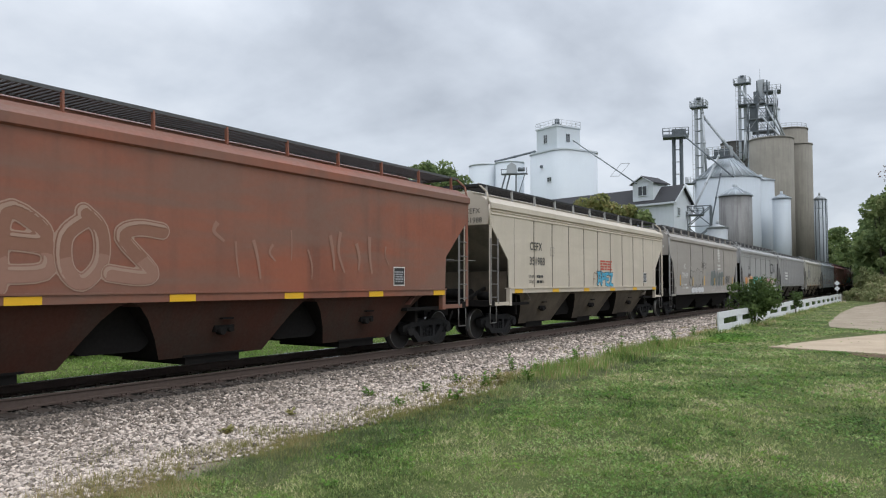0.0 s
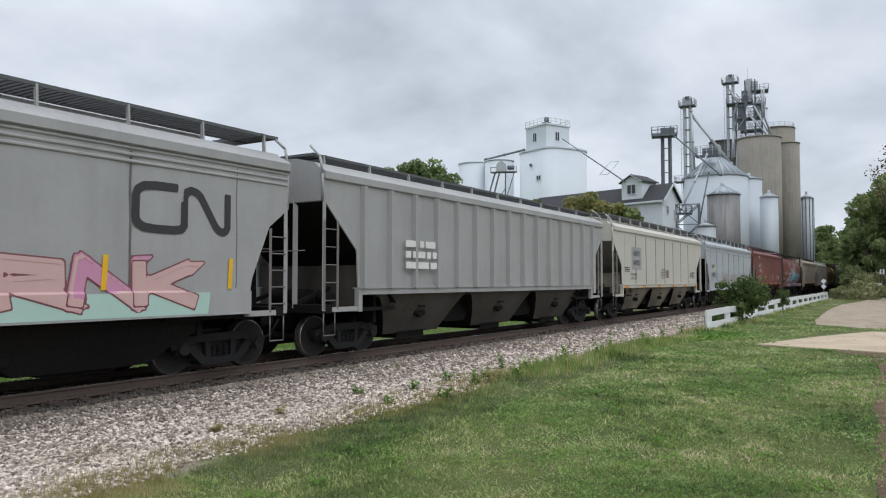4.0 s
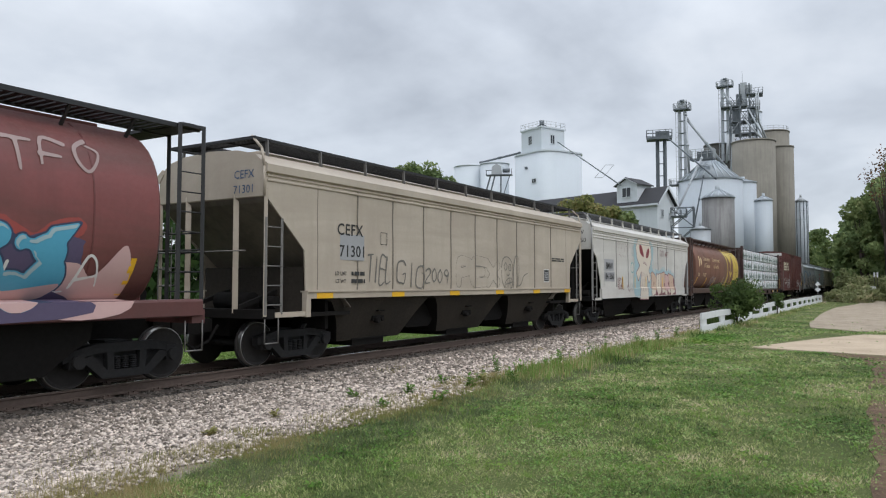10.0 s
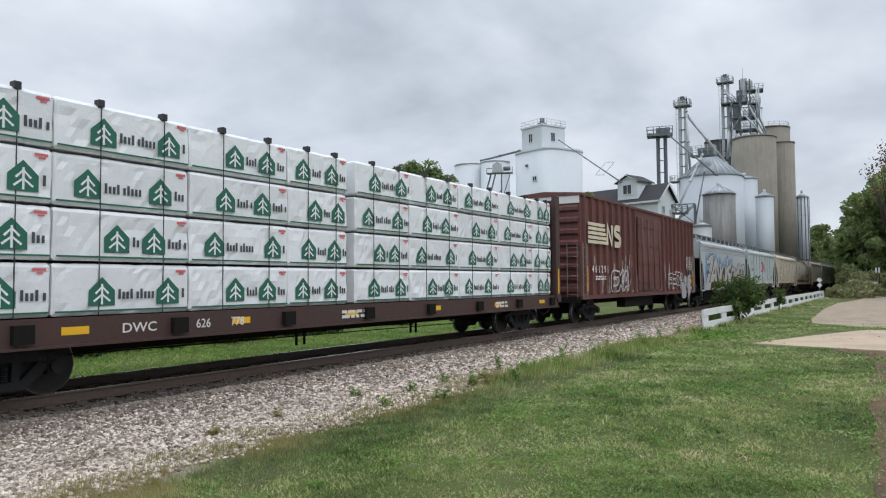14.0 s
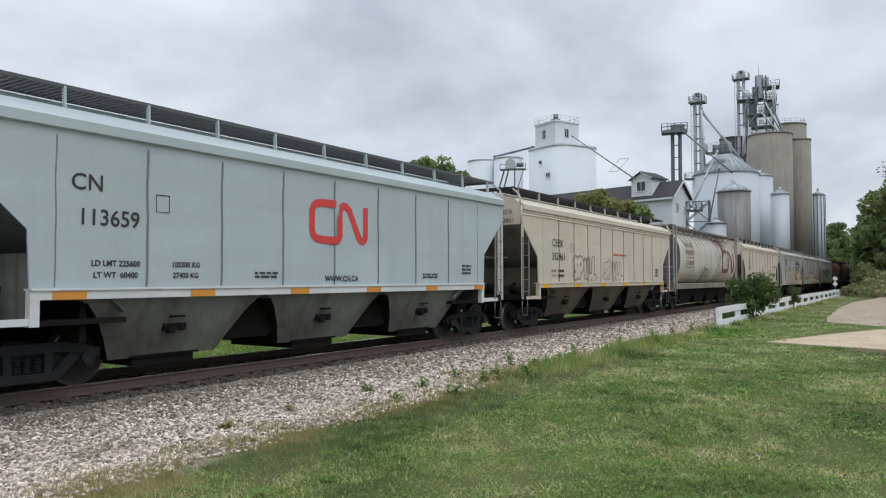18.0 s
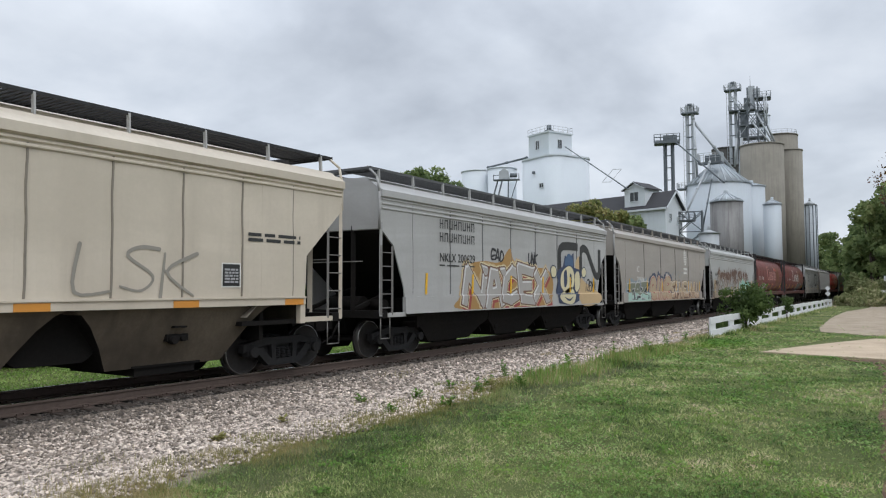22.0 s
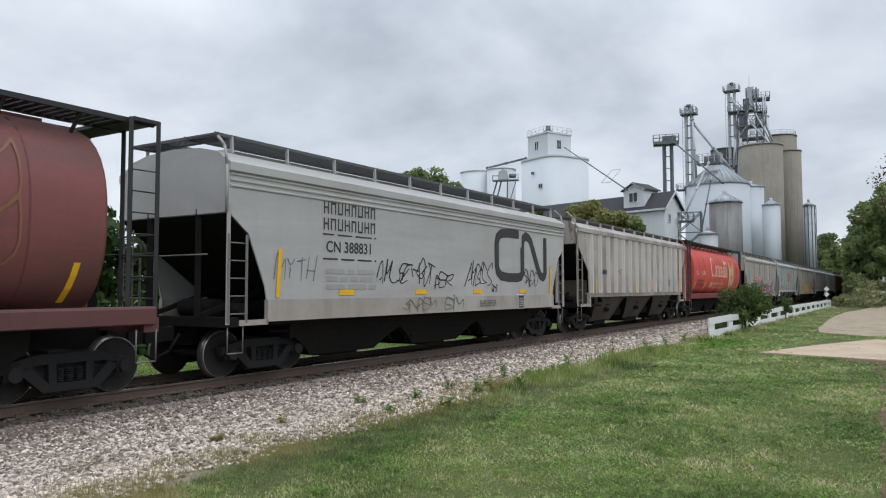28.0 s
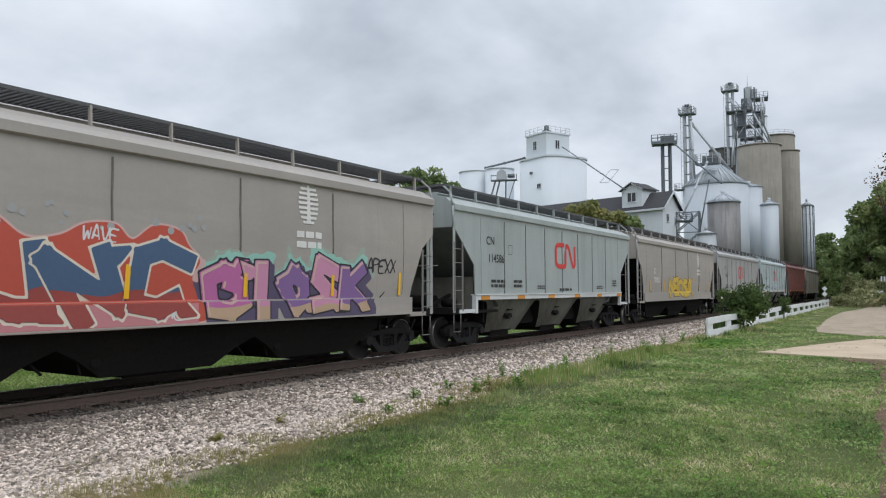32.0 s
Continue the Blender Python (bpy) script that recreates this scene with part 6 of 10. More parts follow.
def hopper(i, L2, kind, body, label, roofcol=None, bays=3, seams=11, post=None, board=None, sillcol=None, reflect="flat", reflect_mat=None, endcol=None, low=.24):
    """A covered hopper wagon. kind: 'flat', 'ribbed' (outside posts), 'curved', or 'sill' (flat with a deep full-length side sill)."""
    car = thing("hopper_wagon", label, "hopper wagon", pose(TRACK_X, 0, 0), "wagons of the grain train")
    SHIFTS[car.name] = middle(i) - (COUPLINGS[i] + COUPLINGS[i + 1]) / 2
    deep = kind in ("curved", "sill")
    prof = curved_side if kind == "curved" else sill_side if kind == "sill" else flat_side(1.6)
    zs, slope, zk = 1.5, 2.35, (3.12 if deep else 3.42)
    ztop = 4.02
    post, board = post or body, board or GRATE
    dark = endcol or body
    # body paint darkened to hold the shade under the sill, browned with grime
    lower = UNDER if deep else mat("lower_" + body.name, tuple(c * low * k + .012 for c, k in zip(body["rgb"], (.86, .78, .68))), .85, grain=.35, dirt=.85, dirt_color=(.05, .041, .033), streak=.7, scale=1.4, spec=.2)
    # the side sheet's cut-away end: from the corner down to the sill
    cut = [(0, zk), (.5, 2.74), (.93, 1.75), (.98, zs)] if deep else [(0, zk), (1.12, 2.38), (1.17, zs)]
    sa = L2 - cut[-1][0]

    def ring(y, zb):
        zz = [zb + (ztop - zb) * k / 7 for k in range(8)]
        right = [(prof(z) if z > 1.502 else prof(1.51), y, z) for z in zz] + [(1.30, y, 4.27), (0.8, y, 4.38), (0.0, y, 4.43)]
        return right + [(-x, y_, z) for x, y_, z in reversed(right[:-1])]
    b = Build()
    def pinch(ring_, d):
        return [(x - math.copysign(d, x) if z < 3.98 and abs(x) > 1.4 else x, y, z) for x, y, z in ring_]
    rings = [pinch(ring(-L2, zk), .02), ring(-L2 + slope, zs)]
    if seams and kind != "ribbed":
        for k in range(seams):
            ys_ = -sa + .35 + (2 * sa - .7) * k / (seams - 1)
            if abs(ys_) < L2 - slope - .45:
                for o, d in ((-.40, 0), (-.16, .006), (-.05, .017), (.05, .017), (.16, .006), (.40, 0)):
                    rings.append(pinch(ring(ys_ + o, zs), d))
    rings += [ring(L2 - slope, zs), pinch(ring(L2, zk), .02)]
    b.loft(rings, caps=True, smooth=False)
    part("body", b, body, car)
    for s in (-1, 1):
        # cheek sheets that hide the slope sheets from the side
        zc, uc = [z for u, z in reversed(cut)], [u for u, z in reversed(cut)]
        levels = sorted(set(zc + [zs + (ztop - zs) * k / 7 for k in range(8)]))
        for e in (-1, 1):
            b = Build()
            b.loft([[(e * (prof(max(z, 1.51)) + d), s * (L2 - u), z) for u, d in ((np.interp(z, zc, uc), .002), (slope + .02, .002), (slope + .02, -.03), (np.interp(z, zc, uc), -.03))] for z in levels])
            part("side_sheet", b, body, car)
        # slope sheets under each end have shade and grime put into their colour; end wall posts and braces stand before
        # them
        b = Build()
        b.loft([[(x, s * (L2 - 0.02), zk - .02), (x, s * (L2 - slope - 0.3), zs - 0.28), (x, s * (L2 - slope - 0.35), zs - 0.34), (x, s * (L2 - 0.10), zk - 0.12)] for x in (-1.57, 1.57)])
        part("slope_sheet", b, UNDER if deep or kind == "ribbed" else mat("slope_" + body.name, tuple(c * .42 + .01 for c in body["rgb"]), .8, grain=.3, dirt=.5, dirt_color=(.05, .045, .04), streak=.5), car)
        for x in (-0.72, 0.72):
            b = Build(); b.beam((x, s * (L2 - 0.06), 1.1), (x, s * (L2 - 0.06), zk + .1), 0.11, 0.10)
            part("end_post", b, UNDER if deep else dark, car)
            b = Build(); b.beam((x, s * (L2 - 0.12), 1.2), (x, s * (L2 - slope + 0.4), 1.75), 0.09)
            part("end_brace", b, UNDER, car)
        if not deep:
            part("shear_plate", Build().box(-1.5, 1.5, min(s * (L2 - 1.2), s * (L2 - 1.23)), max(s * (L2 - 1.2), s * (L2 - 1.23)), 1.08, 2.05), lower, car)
        b = Build()
        b.box(-1.58, 1.58, min(s * L2, s * (L2 - .3)), max(s * L2, s * (L2 - .3)), 1.0, 1.18)
        part("end_sill", b, UNDER, car)
        for e in (-1, 1):
            part("corner_step", Build().box(min(e * 1.5, e * 1.6), max(e * 1.5, e * 1.6), min(s * (L2 - .3), s * (sa - .05)), max(s * (L2 - .3), s * (sa - .05)), 1.02, 1.12), sillcol or body, car)
        b = Build()
        b.box(-1.5, 1.5, min(s * (L2 - .32), s * (L2 - slope - .4)), max(s * (L2 - .32), s * (L2 - slope - .4)), 1.0, 1.08)
        b.box(-.3, .3, min(s * (L2 - .3), s * (L2 - slope - .4)), max(s * (L2 - .3), s * (L2 - slope - .4)), .62, 1.0)
        b.box(-1.35, 1.35, min(s * (sa - .9), s * (sa - 1.0)), max(s * (sa - .9), s * (sa - 1.0)), .7, 1.4)
        part("draft_sill", b, UNDER, car)
        b = Build()
        b.cyl((-0.5, s * (L2 - .75), 1.32), (0.5, s * (L2 - .75), 1.32), 0.2, 12)
        b.cyl((0.75, s * (L2 - .8), 1.3), (1.15, s * (L2 - .8), 1.3), 0.13, 10)
        part("brake_reservoir", b, UNDER, car)
        coupler(car, s * L2, s)
        # ladders at the corners: one on the side, one on the end
        for x in (1.6, -1.6):
            add_ladder(car, 5, .44, 1.08, 2.72 if deep else 3.0, True, pose(x, s * L2 - (0.46 if s > 0 else -0.02), 0))
        add_ladder(car, 5, .42, 1.1, 2.9, False, pose(-1.56, s * (L2 + 0.03), 0))
        for e in (-1, 1):
            part("corner_post", Build().beam((e * 1.58, s * (L2 - .03), 1.05), (e * 1.58, s * (L2 - .03), zk + .15), 0.07, 0.06), dark, car)
        part("grab_iron", Build().cyl((-1.55, s * (L2 + .05), 2.35), (1.1, s * (L2 + .05), 2.35), 0.014, 6), STEEL, car)
        stirrups(car, L2, s)
        # hand rail that bends down from the roof walkway
        b = Build()
        for p, q in (((1.18, s * (L2 - .02), 4.64), (1.5, s * (L2 + .02), 4.36)), ((1.5, s * (L2 + .02), 4.36), (1.58, s * (L2 + .02), 4.0)), ((1.58, s * (L2 + .02), 4.0), (1.58, s * (L2 + .02), zk))):
            b.cyl(p, q, .028, 7)
        part("hand_rail", b, dark, car)
    # roof edge
    for s in (-1, 1):
        b = Build()
        b.loft([[(s * 1.60, y, ztop - .16), (s * 1.665, y, ztop - .13), (s * 1.665, y, ztop + .02), (s * 1.50, y, ztop + .14), (s * 1.45, y, ztop + .05)] for y in (-L2 - .02, L2 + .02)])
        part("top_chord", b, roofcol or body, car)
    if kind == "sill" or seams >= 10:
        for z in ((3.83, 3.72, 3.61) if kind == "sill" else (3.82, 3.73)):
            for s in (-1, 1):
                b = Build()
                b.loft([[(s * 1.598, y, z - .035), (s * 1.628, y, z - .012), (s * 1.628, y, z + .012), (s * 1.598, y, z + .035)] for y in (-L2 + .03, L2 - .03)])
                part("stiffening_rib", b, body, car)
    # sills
    sc = sillcol or body
    for s in (-1, 1):
        b = Build()
        if deep:
            b.box(min(s * 1.54, s * 1.64), max(s * 1.54, s * 1.64), -sa, sa, 1.10, 1.50)
            b.box(min(s * 1.50, s * 1.67), max(s * 1.50, s * 1.67), -sa, sa, 1.08, 1.11)
        else:
            b.box(min(s * 1.5, s * 1.63), max(s * 1.5, s * 1.63), -sa, sa, 1.38, 1.52)
            b.box(min(s * 1.45, s * 1.66), max(s * 1.45, s * 1.66), -sa, sa, 1.515, 1.545)
            for e in (-1, 1):
                b.box(min(s * 1.5, s * 1.62), max(s * 1.5, s * 1.62), min(e * sa, e * (sa - .14)), max(e * sa, e * (sa - .14)), 1.0, 1.38)
        part("side_sill", b, sc, car)
    # discharge bays
    span = (L2 - 1.95) * 2
    pitch = span / bays
    for k in range(bays):
        yc = -span / 2 + pitch * (k + .5)

        def bay():
            b = Build()
            h = pitch / 2
            lv = [(1.45, h, 1.42), (.78, h * .99, 1.30), (.60, h * .80, 1.22), (.28, h * .56, 1.1)] if deep else [(1.42, h, 1.47), (1.38, h * .985, 1.47), (1.30, h * .90, 1.45), (1.10, h * .80, 1.36), (.75, h * .68, 1.2), (.36, h * .57, 1.0)]
            b.loft([[(x, -w, z), (x, w, z), (-x, w, z), (-x, -w, z)] for z, w, x in lv])
            return b
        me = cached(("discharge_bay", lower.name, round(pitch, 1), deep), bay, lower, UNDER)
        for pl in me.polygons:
            # slope faces between the bays are blackened: their shade is put into the colour
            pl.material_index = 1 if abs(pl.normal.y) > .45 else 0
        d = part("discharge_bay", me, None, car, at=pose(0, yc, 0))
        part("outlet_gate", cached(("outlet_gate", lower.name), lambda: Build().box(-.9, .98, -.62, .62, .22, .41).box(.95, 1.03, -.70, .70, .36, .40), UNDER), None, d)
        if not deep:
            def latch():
                b = Build()
                b.box(1.2, 1.32, -.24, .2, .80, .92); b.cyl((1.28, -.14, .82), (1.42, -.14, .82), .07, 8); b.cyl((1.28, .08, .84), (1.38, .08, .84), .05, 8); b.box(1.3, 1.42, -.16, .1, 1.03, 1.06)
                return b
            part("gate_latch", cached(("gate_latch", lower.name), latch, UNDER), None, d)
    # dark fillers where slope sheets meet between the bays, black in place of shade
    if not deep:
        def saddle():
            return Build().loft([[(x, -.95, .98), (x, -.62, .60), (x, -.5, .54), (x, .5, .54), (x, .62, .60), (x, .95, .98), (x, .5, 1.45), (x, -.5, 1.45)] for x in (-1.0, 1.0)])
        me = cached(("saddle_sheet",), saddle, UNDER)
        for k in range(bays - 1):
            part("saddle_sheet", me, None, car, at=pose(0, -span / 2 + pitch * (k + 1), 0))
    if deep:
        def pipes():
            return Build().cyl((1.28, -span / 2 - .6, .86), (1.24, span / 2 + .6, .80), .022, 6)
        part("brake_pipe", cached(("brake_pipe", round(span, 1)), pipes, UNDER), None, car)
        for k in range(bays - 1):
            y = -span / 2 + pitch * (k + 1)
            part("brake_lever", cached(("brake_lever",), lambda: Build().beam((1.1, -.5, .82), (1.1, -.1, .42), .05, .03), UNDER), None, car, at=pose(0, y, 0))
            part("brake_rod", cached(("brake_rod",), lambda: Build().beam((1.1, .35, .85), (1.1, .52, .36), .04, .03), UNDER), None, car, at=pose(0, y, 0))
            part("valve", cached(("valve",), lambda: Build().cyl((.95, .7, .55), (1.22, .7, .55), .09, 8), UNDER), None, car, at=pose(0, y, 0))
    # centre sill between the trucks
    part("centre_sill", cached(("centre_sill", round(span, 1)), lambda: Build().box(-.3, .3, -span / 2 - 1, span / 2 + 1, .66, 1.2), UNDER), None, car)
    # panel seams or outside posts
    if kind == "ribbed":
        me = cached(("side_post", body.name), lambda: Build().loft([[(-.01, -.07, z), (.13, -.05, z), (.13, .05, z), (-.01, .07, z)] for z in (1.53, 3.86)]), post)
        n = 15
        for k in range(n):
            y = -L2 + 1.3 + (L2 * 2 - 2.6) * k / (n - 1)
            part("side_post", me, None, car, at=pose(1.6, y, 0)); part("side_post", me, None, car, at=pose(-1.6, y, 0, 0, 0, 180))
    elif seams:
        # seam colour is darkened to carry the crease shadow along each weld
        me = cached(("weld_seam", body.name, kind), lambda: seam_mesh(prof), mat("seam_" + body.name, tuple(c * .42 for c in body["rgb"]), .8, grain=.4, dirt=.5))
        for k in range(seams):
            y = -sa + .35 + (2 * sa - .7) * k / (seams - 1)
            part("weld_seam", me, None, car, at=pose(0, y, 0))
    hatches(car, L2, 4.40, roofcol or body)
    running_boards(car, L2, .40, 4.44 if kind == "ribbed" else 4.60, board, post, posts=11, width=.86, zfoot=4.26, xfoot=1.28)
    add_truck(car, -L2 + 1.46); add_truck(car, L2 - 1.2)
    # reflective markers
    if reflect:
        rm = reflect_mat or YELLOW
        if reflect == "ends":
            me = cached(("reflector", rm.name), lambda: Build().box(0, .006, -.26, .26, -.06, .06), rm)
            for k in range(4):
                part("reflector", me, None, car, at=pose(prof(1.64) + .01, -4.4 + 8.8 * k / 3, 1.63))
            me = cached(("reflector", rm.name, "long"), lambda: Build().loft([[(0, -.05 + (z - 1.55) * .07, z), (.006, -.05 + (z - 1.55) * .07, z), (.006, .05 + (z - 1.55) * .07, z), (0, .05 + (z - 1.55) * .07, z)] for z in (1.54, 2.5)]), rm)
            for y in (-L2 + 1.25, L2 - 1.25):
                part("reflector", me, None, car, at=pose(prof(2.0) + .02, y, 0))
        elif reflect == "flat":
            me = cached(("reflector", rm.name), lambda: Build().box(0, .006, -.26, .26, -.06, .06), rm)
            a = sa - .35
            for k in range(6):
                part("reflector", me, None, car, at=pose(1.632, -a + .22 + (2 * a - .2) * k / 5, 1.44))
        else:
            me = cached(("reflector", rm.name, "tall"), lambda: Build().loft([[(0, -.045 + (z - 1.55) * .06, z), (.006, -.045 + (z - 1.55) * .06, z), (.006, .045 + (z - 1.55) * .06, z), (0, .045 + (z - 1.55) * .06, z)] for z in (1.55, 2.1)]), rm)
            for k in range(6):
                part("reflector", me, None, car, at=pose(prof(1.8) + .02, -L2 + 1.9 + (2 * L2 - 3.4) * k / 5, 0))
    return car, prof


def seam_mesh(prof):
    """A weld between two side sheets: a low, slightly wavering ridge."""
    b = Build()
    zz = [1.56 + (3.78 - 1.56) * k / 12 for k in range(13)]
    ww = [.005 * math.sin(k * 1.3) + .009 * math.sin(k * .5) for k in range(13)]
    return b.loft([[(prof(z) - .03, w - .024, z), (prof(z) + .003, w - .012, z), (prof(z) + .003, w + .012, z), (prof(z) - .03, w + .024, z)] for z, w in zip(zz, ww)])


def tank_hopper(i, L2, body, label, cage, canopy, sillcol=None, endcol=None):
    """A barrel-sided covered hopper with cage ends and a broad roof walkway."""
    car = thing("hopper_wagon", label, "hopper wagon", pose(TRACK_X, 0, 0), "wagons of the grain train")
    SHIFTS[car.name] = middle(i) - (COUPLINGS[i] + COUPLINGS[i + 1]) / 2
    prof, a = round_side, L2 - 1.0
    zs = [1.36 + (4.32 - 1.36) * k / 16 for k in range(17)]

    def ring(y, k=1.0):
        right = [(prof(z) * k, y, 2.84 + (z - 2.84) * k) for z in zs]
        return right + [(-x, y_, z) for x, y_, z in reversed(right)]
    b = Build()
    b.loft([ring(-a, .985), ring(-a + .06), ring(a - .06), ring(a, .985)], smooth=True)
    part("body", b, body, car)
    for s in (-1, 1):
        part("end_sheet", Build().loft([ring(s * (a - .01), .975), ring(s * (a + .012), .975)]), endcol or body, car)
        for x in (-1.0, -.35, .35, 1.0):
            part("end_post", cached(("end_post", (endcol or body).name), lambda: Build().beam((0, 0, 1.3), (0, 0, 3.4), .08, .1), endcol or body), None, car, at=pose(x, s * (a + .02), 0))
        part("end_beam", Build().box(-1.45, 1.45, min(s * a, s * (a + .09)), max(s * a, s * (a + .09)), 2.9, 3.0), endcol or body, car)
        for x, y in ((1.5, L2 - .04), (1.5, L2 - .55), (.55, L2 - .04), (-1.5, L2 - .04), (-1.5, L2 - .55), (-.55, L2 - .04)):
            b = Build(); b.beam((x, s * y, 1.1), (x, s * y, 4.5), .065, .06); part("cage_post", b, cage, car)
        side, face = (cached(("rung", cage.name, w_), lambda w_=w_: Build().cyl((0, 0, 0), w_, .013, 6), cage) for w_ in ((0, .51, 0), (.95, 0, 0)))
        for z in (1.55, 1.9, 2.25, 2.6, 2.95, 3.3, 3.65, 4.0):
            part("rung", side, None, car, at=pose(1.5, s * (L2 - .295) - .255, z))
            if z < 2.9:
                part("rung", face, None, car, at=pose(.55, s * (L2 - .04), z))
        part("grab_iron", Build().cyl((-1.5, s * (L2 - .04), 2.3), (1.5, s * (L2 - .04), 2.3), .014, 6), cage, car)
        b = Build()
        b.box(-1.55, 1.55, min(s * L2, s * (L2 - .28)), max(s * L2, s * (L2 - .28)), 1.0, 1.24)
        part("end_sill", b, sillcol or body, car)
        b = Build()
        b.box(-.3, .3, min(s * (L2 - .2), s * (L2 - 2.6)), max(s * (L2 - .2), s * (L2 - 2.6)), .7, 1.2)
        b.cyl((-.4, s * (L2 - .6), 1.5), (.5, s * (L2 - .6), 1.5), .18, 12)
        part("draft_sill", b, UNDER, car)
        stirrups(car, L2, s, 1.55)
        coupler(car, s * L2, s)
    for s in (-1, 1):
        b = Build()
        b.loft([[(s * 1.30, y, 1.30), (s * 1.30, y, 1.42), (s * 1.60, y, 1.42), (s * 1.62, y, 1.38), (s * 1.62, y, 1.14), (s * 1.58, y, 1.12)] for y in (-L2 + .1, L2 - .1)])
        part("side_sill", b, sillcol or body, car)
    # roof walkway: frame, cross slats and side brackets
    def roofwalk():
        b = Build()
        for x in (-1.32, -.5, .5, 1.32):
            b.box(x - .03, x + .03, -L2, L2, 4.44, 4.52)
        n = int(L2 * 2 / .16)
        for k in range(n):
            y = -L2 + (k + .5) * 2 * L2 / n
            b.box(-1.32, -.5, y - .055, y + .055, 4.475, 4.505); b.box(.5, 1.32, y - .055, y + .055, 4.475, 4.505)
        for e in (-L2, L2 - .5):
            b.box(-1.5, 1.5, e, e + .5, 4.46, 4.52)
        return b
    part("roof_walkway", cached(("roof_walkway", canopy.name, round(L2, 1)), roofwalk, canopy), None, car)
    me = cached(("walkway_bracket", canopy.name), lambda: Build().beam((1.30, 0, 4.46), (1.05, 0, 4.16), .05, .04), canopy)
    for k in range(13):
        y = -a + .3 + (2 * a - .6) * k / 12
        part("walkway_bracket", me, None, car, at=pose(0, y, 0)); part("walkway_bracket", me, None, car, at=pose(0, y, 0, 0, 0, 180))
    b = Build(); b.box(-.4, .4, -a + .4, a - .4, 4.28, 4.44); part("roof_hatch", b, body, car)
    span = 2 * a - 1.9
    for k in range(4):
        def bay():
            b = Build(); h = span / 8
            b.loft([[(x, -w, z), (x, w, z), (-x, w, z), (-x, -w, z)] for z, w, x in ((1.42, h, 1.36), (.80, h * .98, 1.24), (.62, h * .80, 1.2), (.28, h * .56, 1.1))])
            b.box(-.7, .9, -.5, .5, .26, .40)
            return b
        part("discharge_bay", cached(("discharge_bay", "tank", round(span, 1)), bay, UNDER), None, car, at=pose(0, -span / 2 + span * (k + .5) / 4, 0))
    me = cached(("weld_seam", body.name, "round"), lambda: seam_round(prof), mat("seam_" + body.name, tuple(c * .6 for c in body["rgb"]), .6))
    for k in range(9):
        part("weld_seam", me, None, car, at=pose(0, -a + 1.2 + (2 * a - 2.4) * k / 8, 0))
    add_truck(car, -L2 + 1.46); add_truck(car, L2 - 1.2)
    me = cached(("reflector", "curved"), lambda: Build().loft([[(prof(z) + .0, -.05 + (z - 1.5) * .1, z), (prof(z) + .012, -.05 + (z - 1.5) * .1, z), (prof(z) + .012, .05 + (z - 1.5) * .1, z), (prof(z), .05 + (z - 1.5) * .1, z)] for z in (1.5, 1.7, 1.9, 2.1)]), YELLOW)
    for k in range(6):
        part("reflector", me, None, car, at=pose(0, -a + .5 + (2 * a - 1.0) * k / 5, 0))
    return car, barrel_side


def seam_round(prof):
    zz = [1.45 + (4.25 - 1.45) * k / 14 for k in range(15)]
    return Build().loft([[(prof(z) - .01, -.02, z), (prof(z) + .008, -.012, z), (prof(z) + .008, .012, z), (prof(z) - .01, .02, z)] for z in zz])


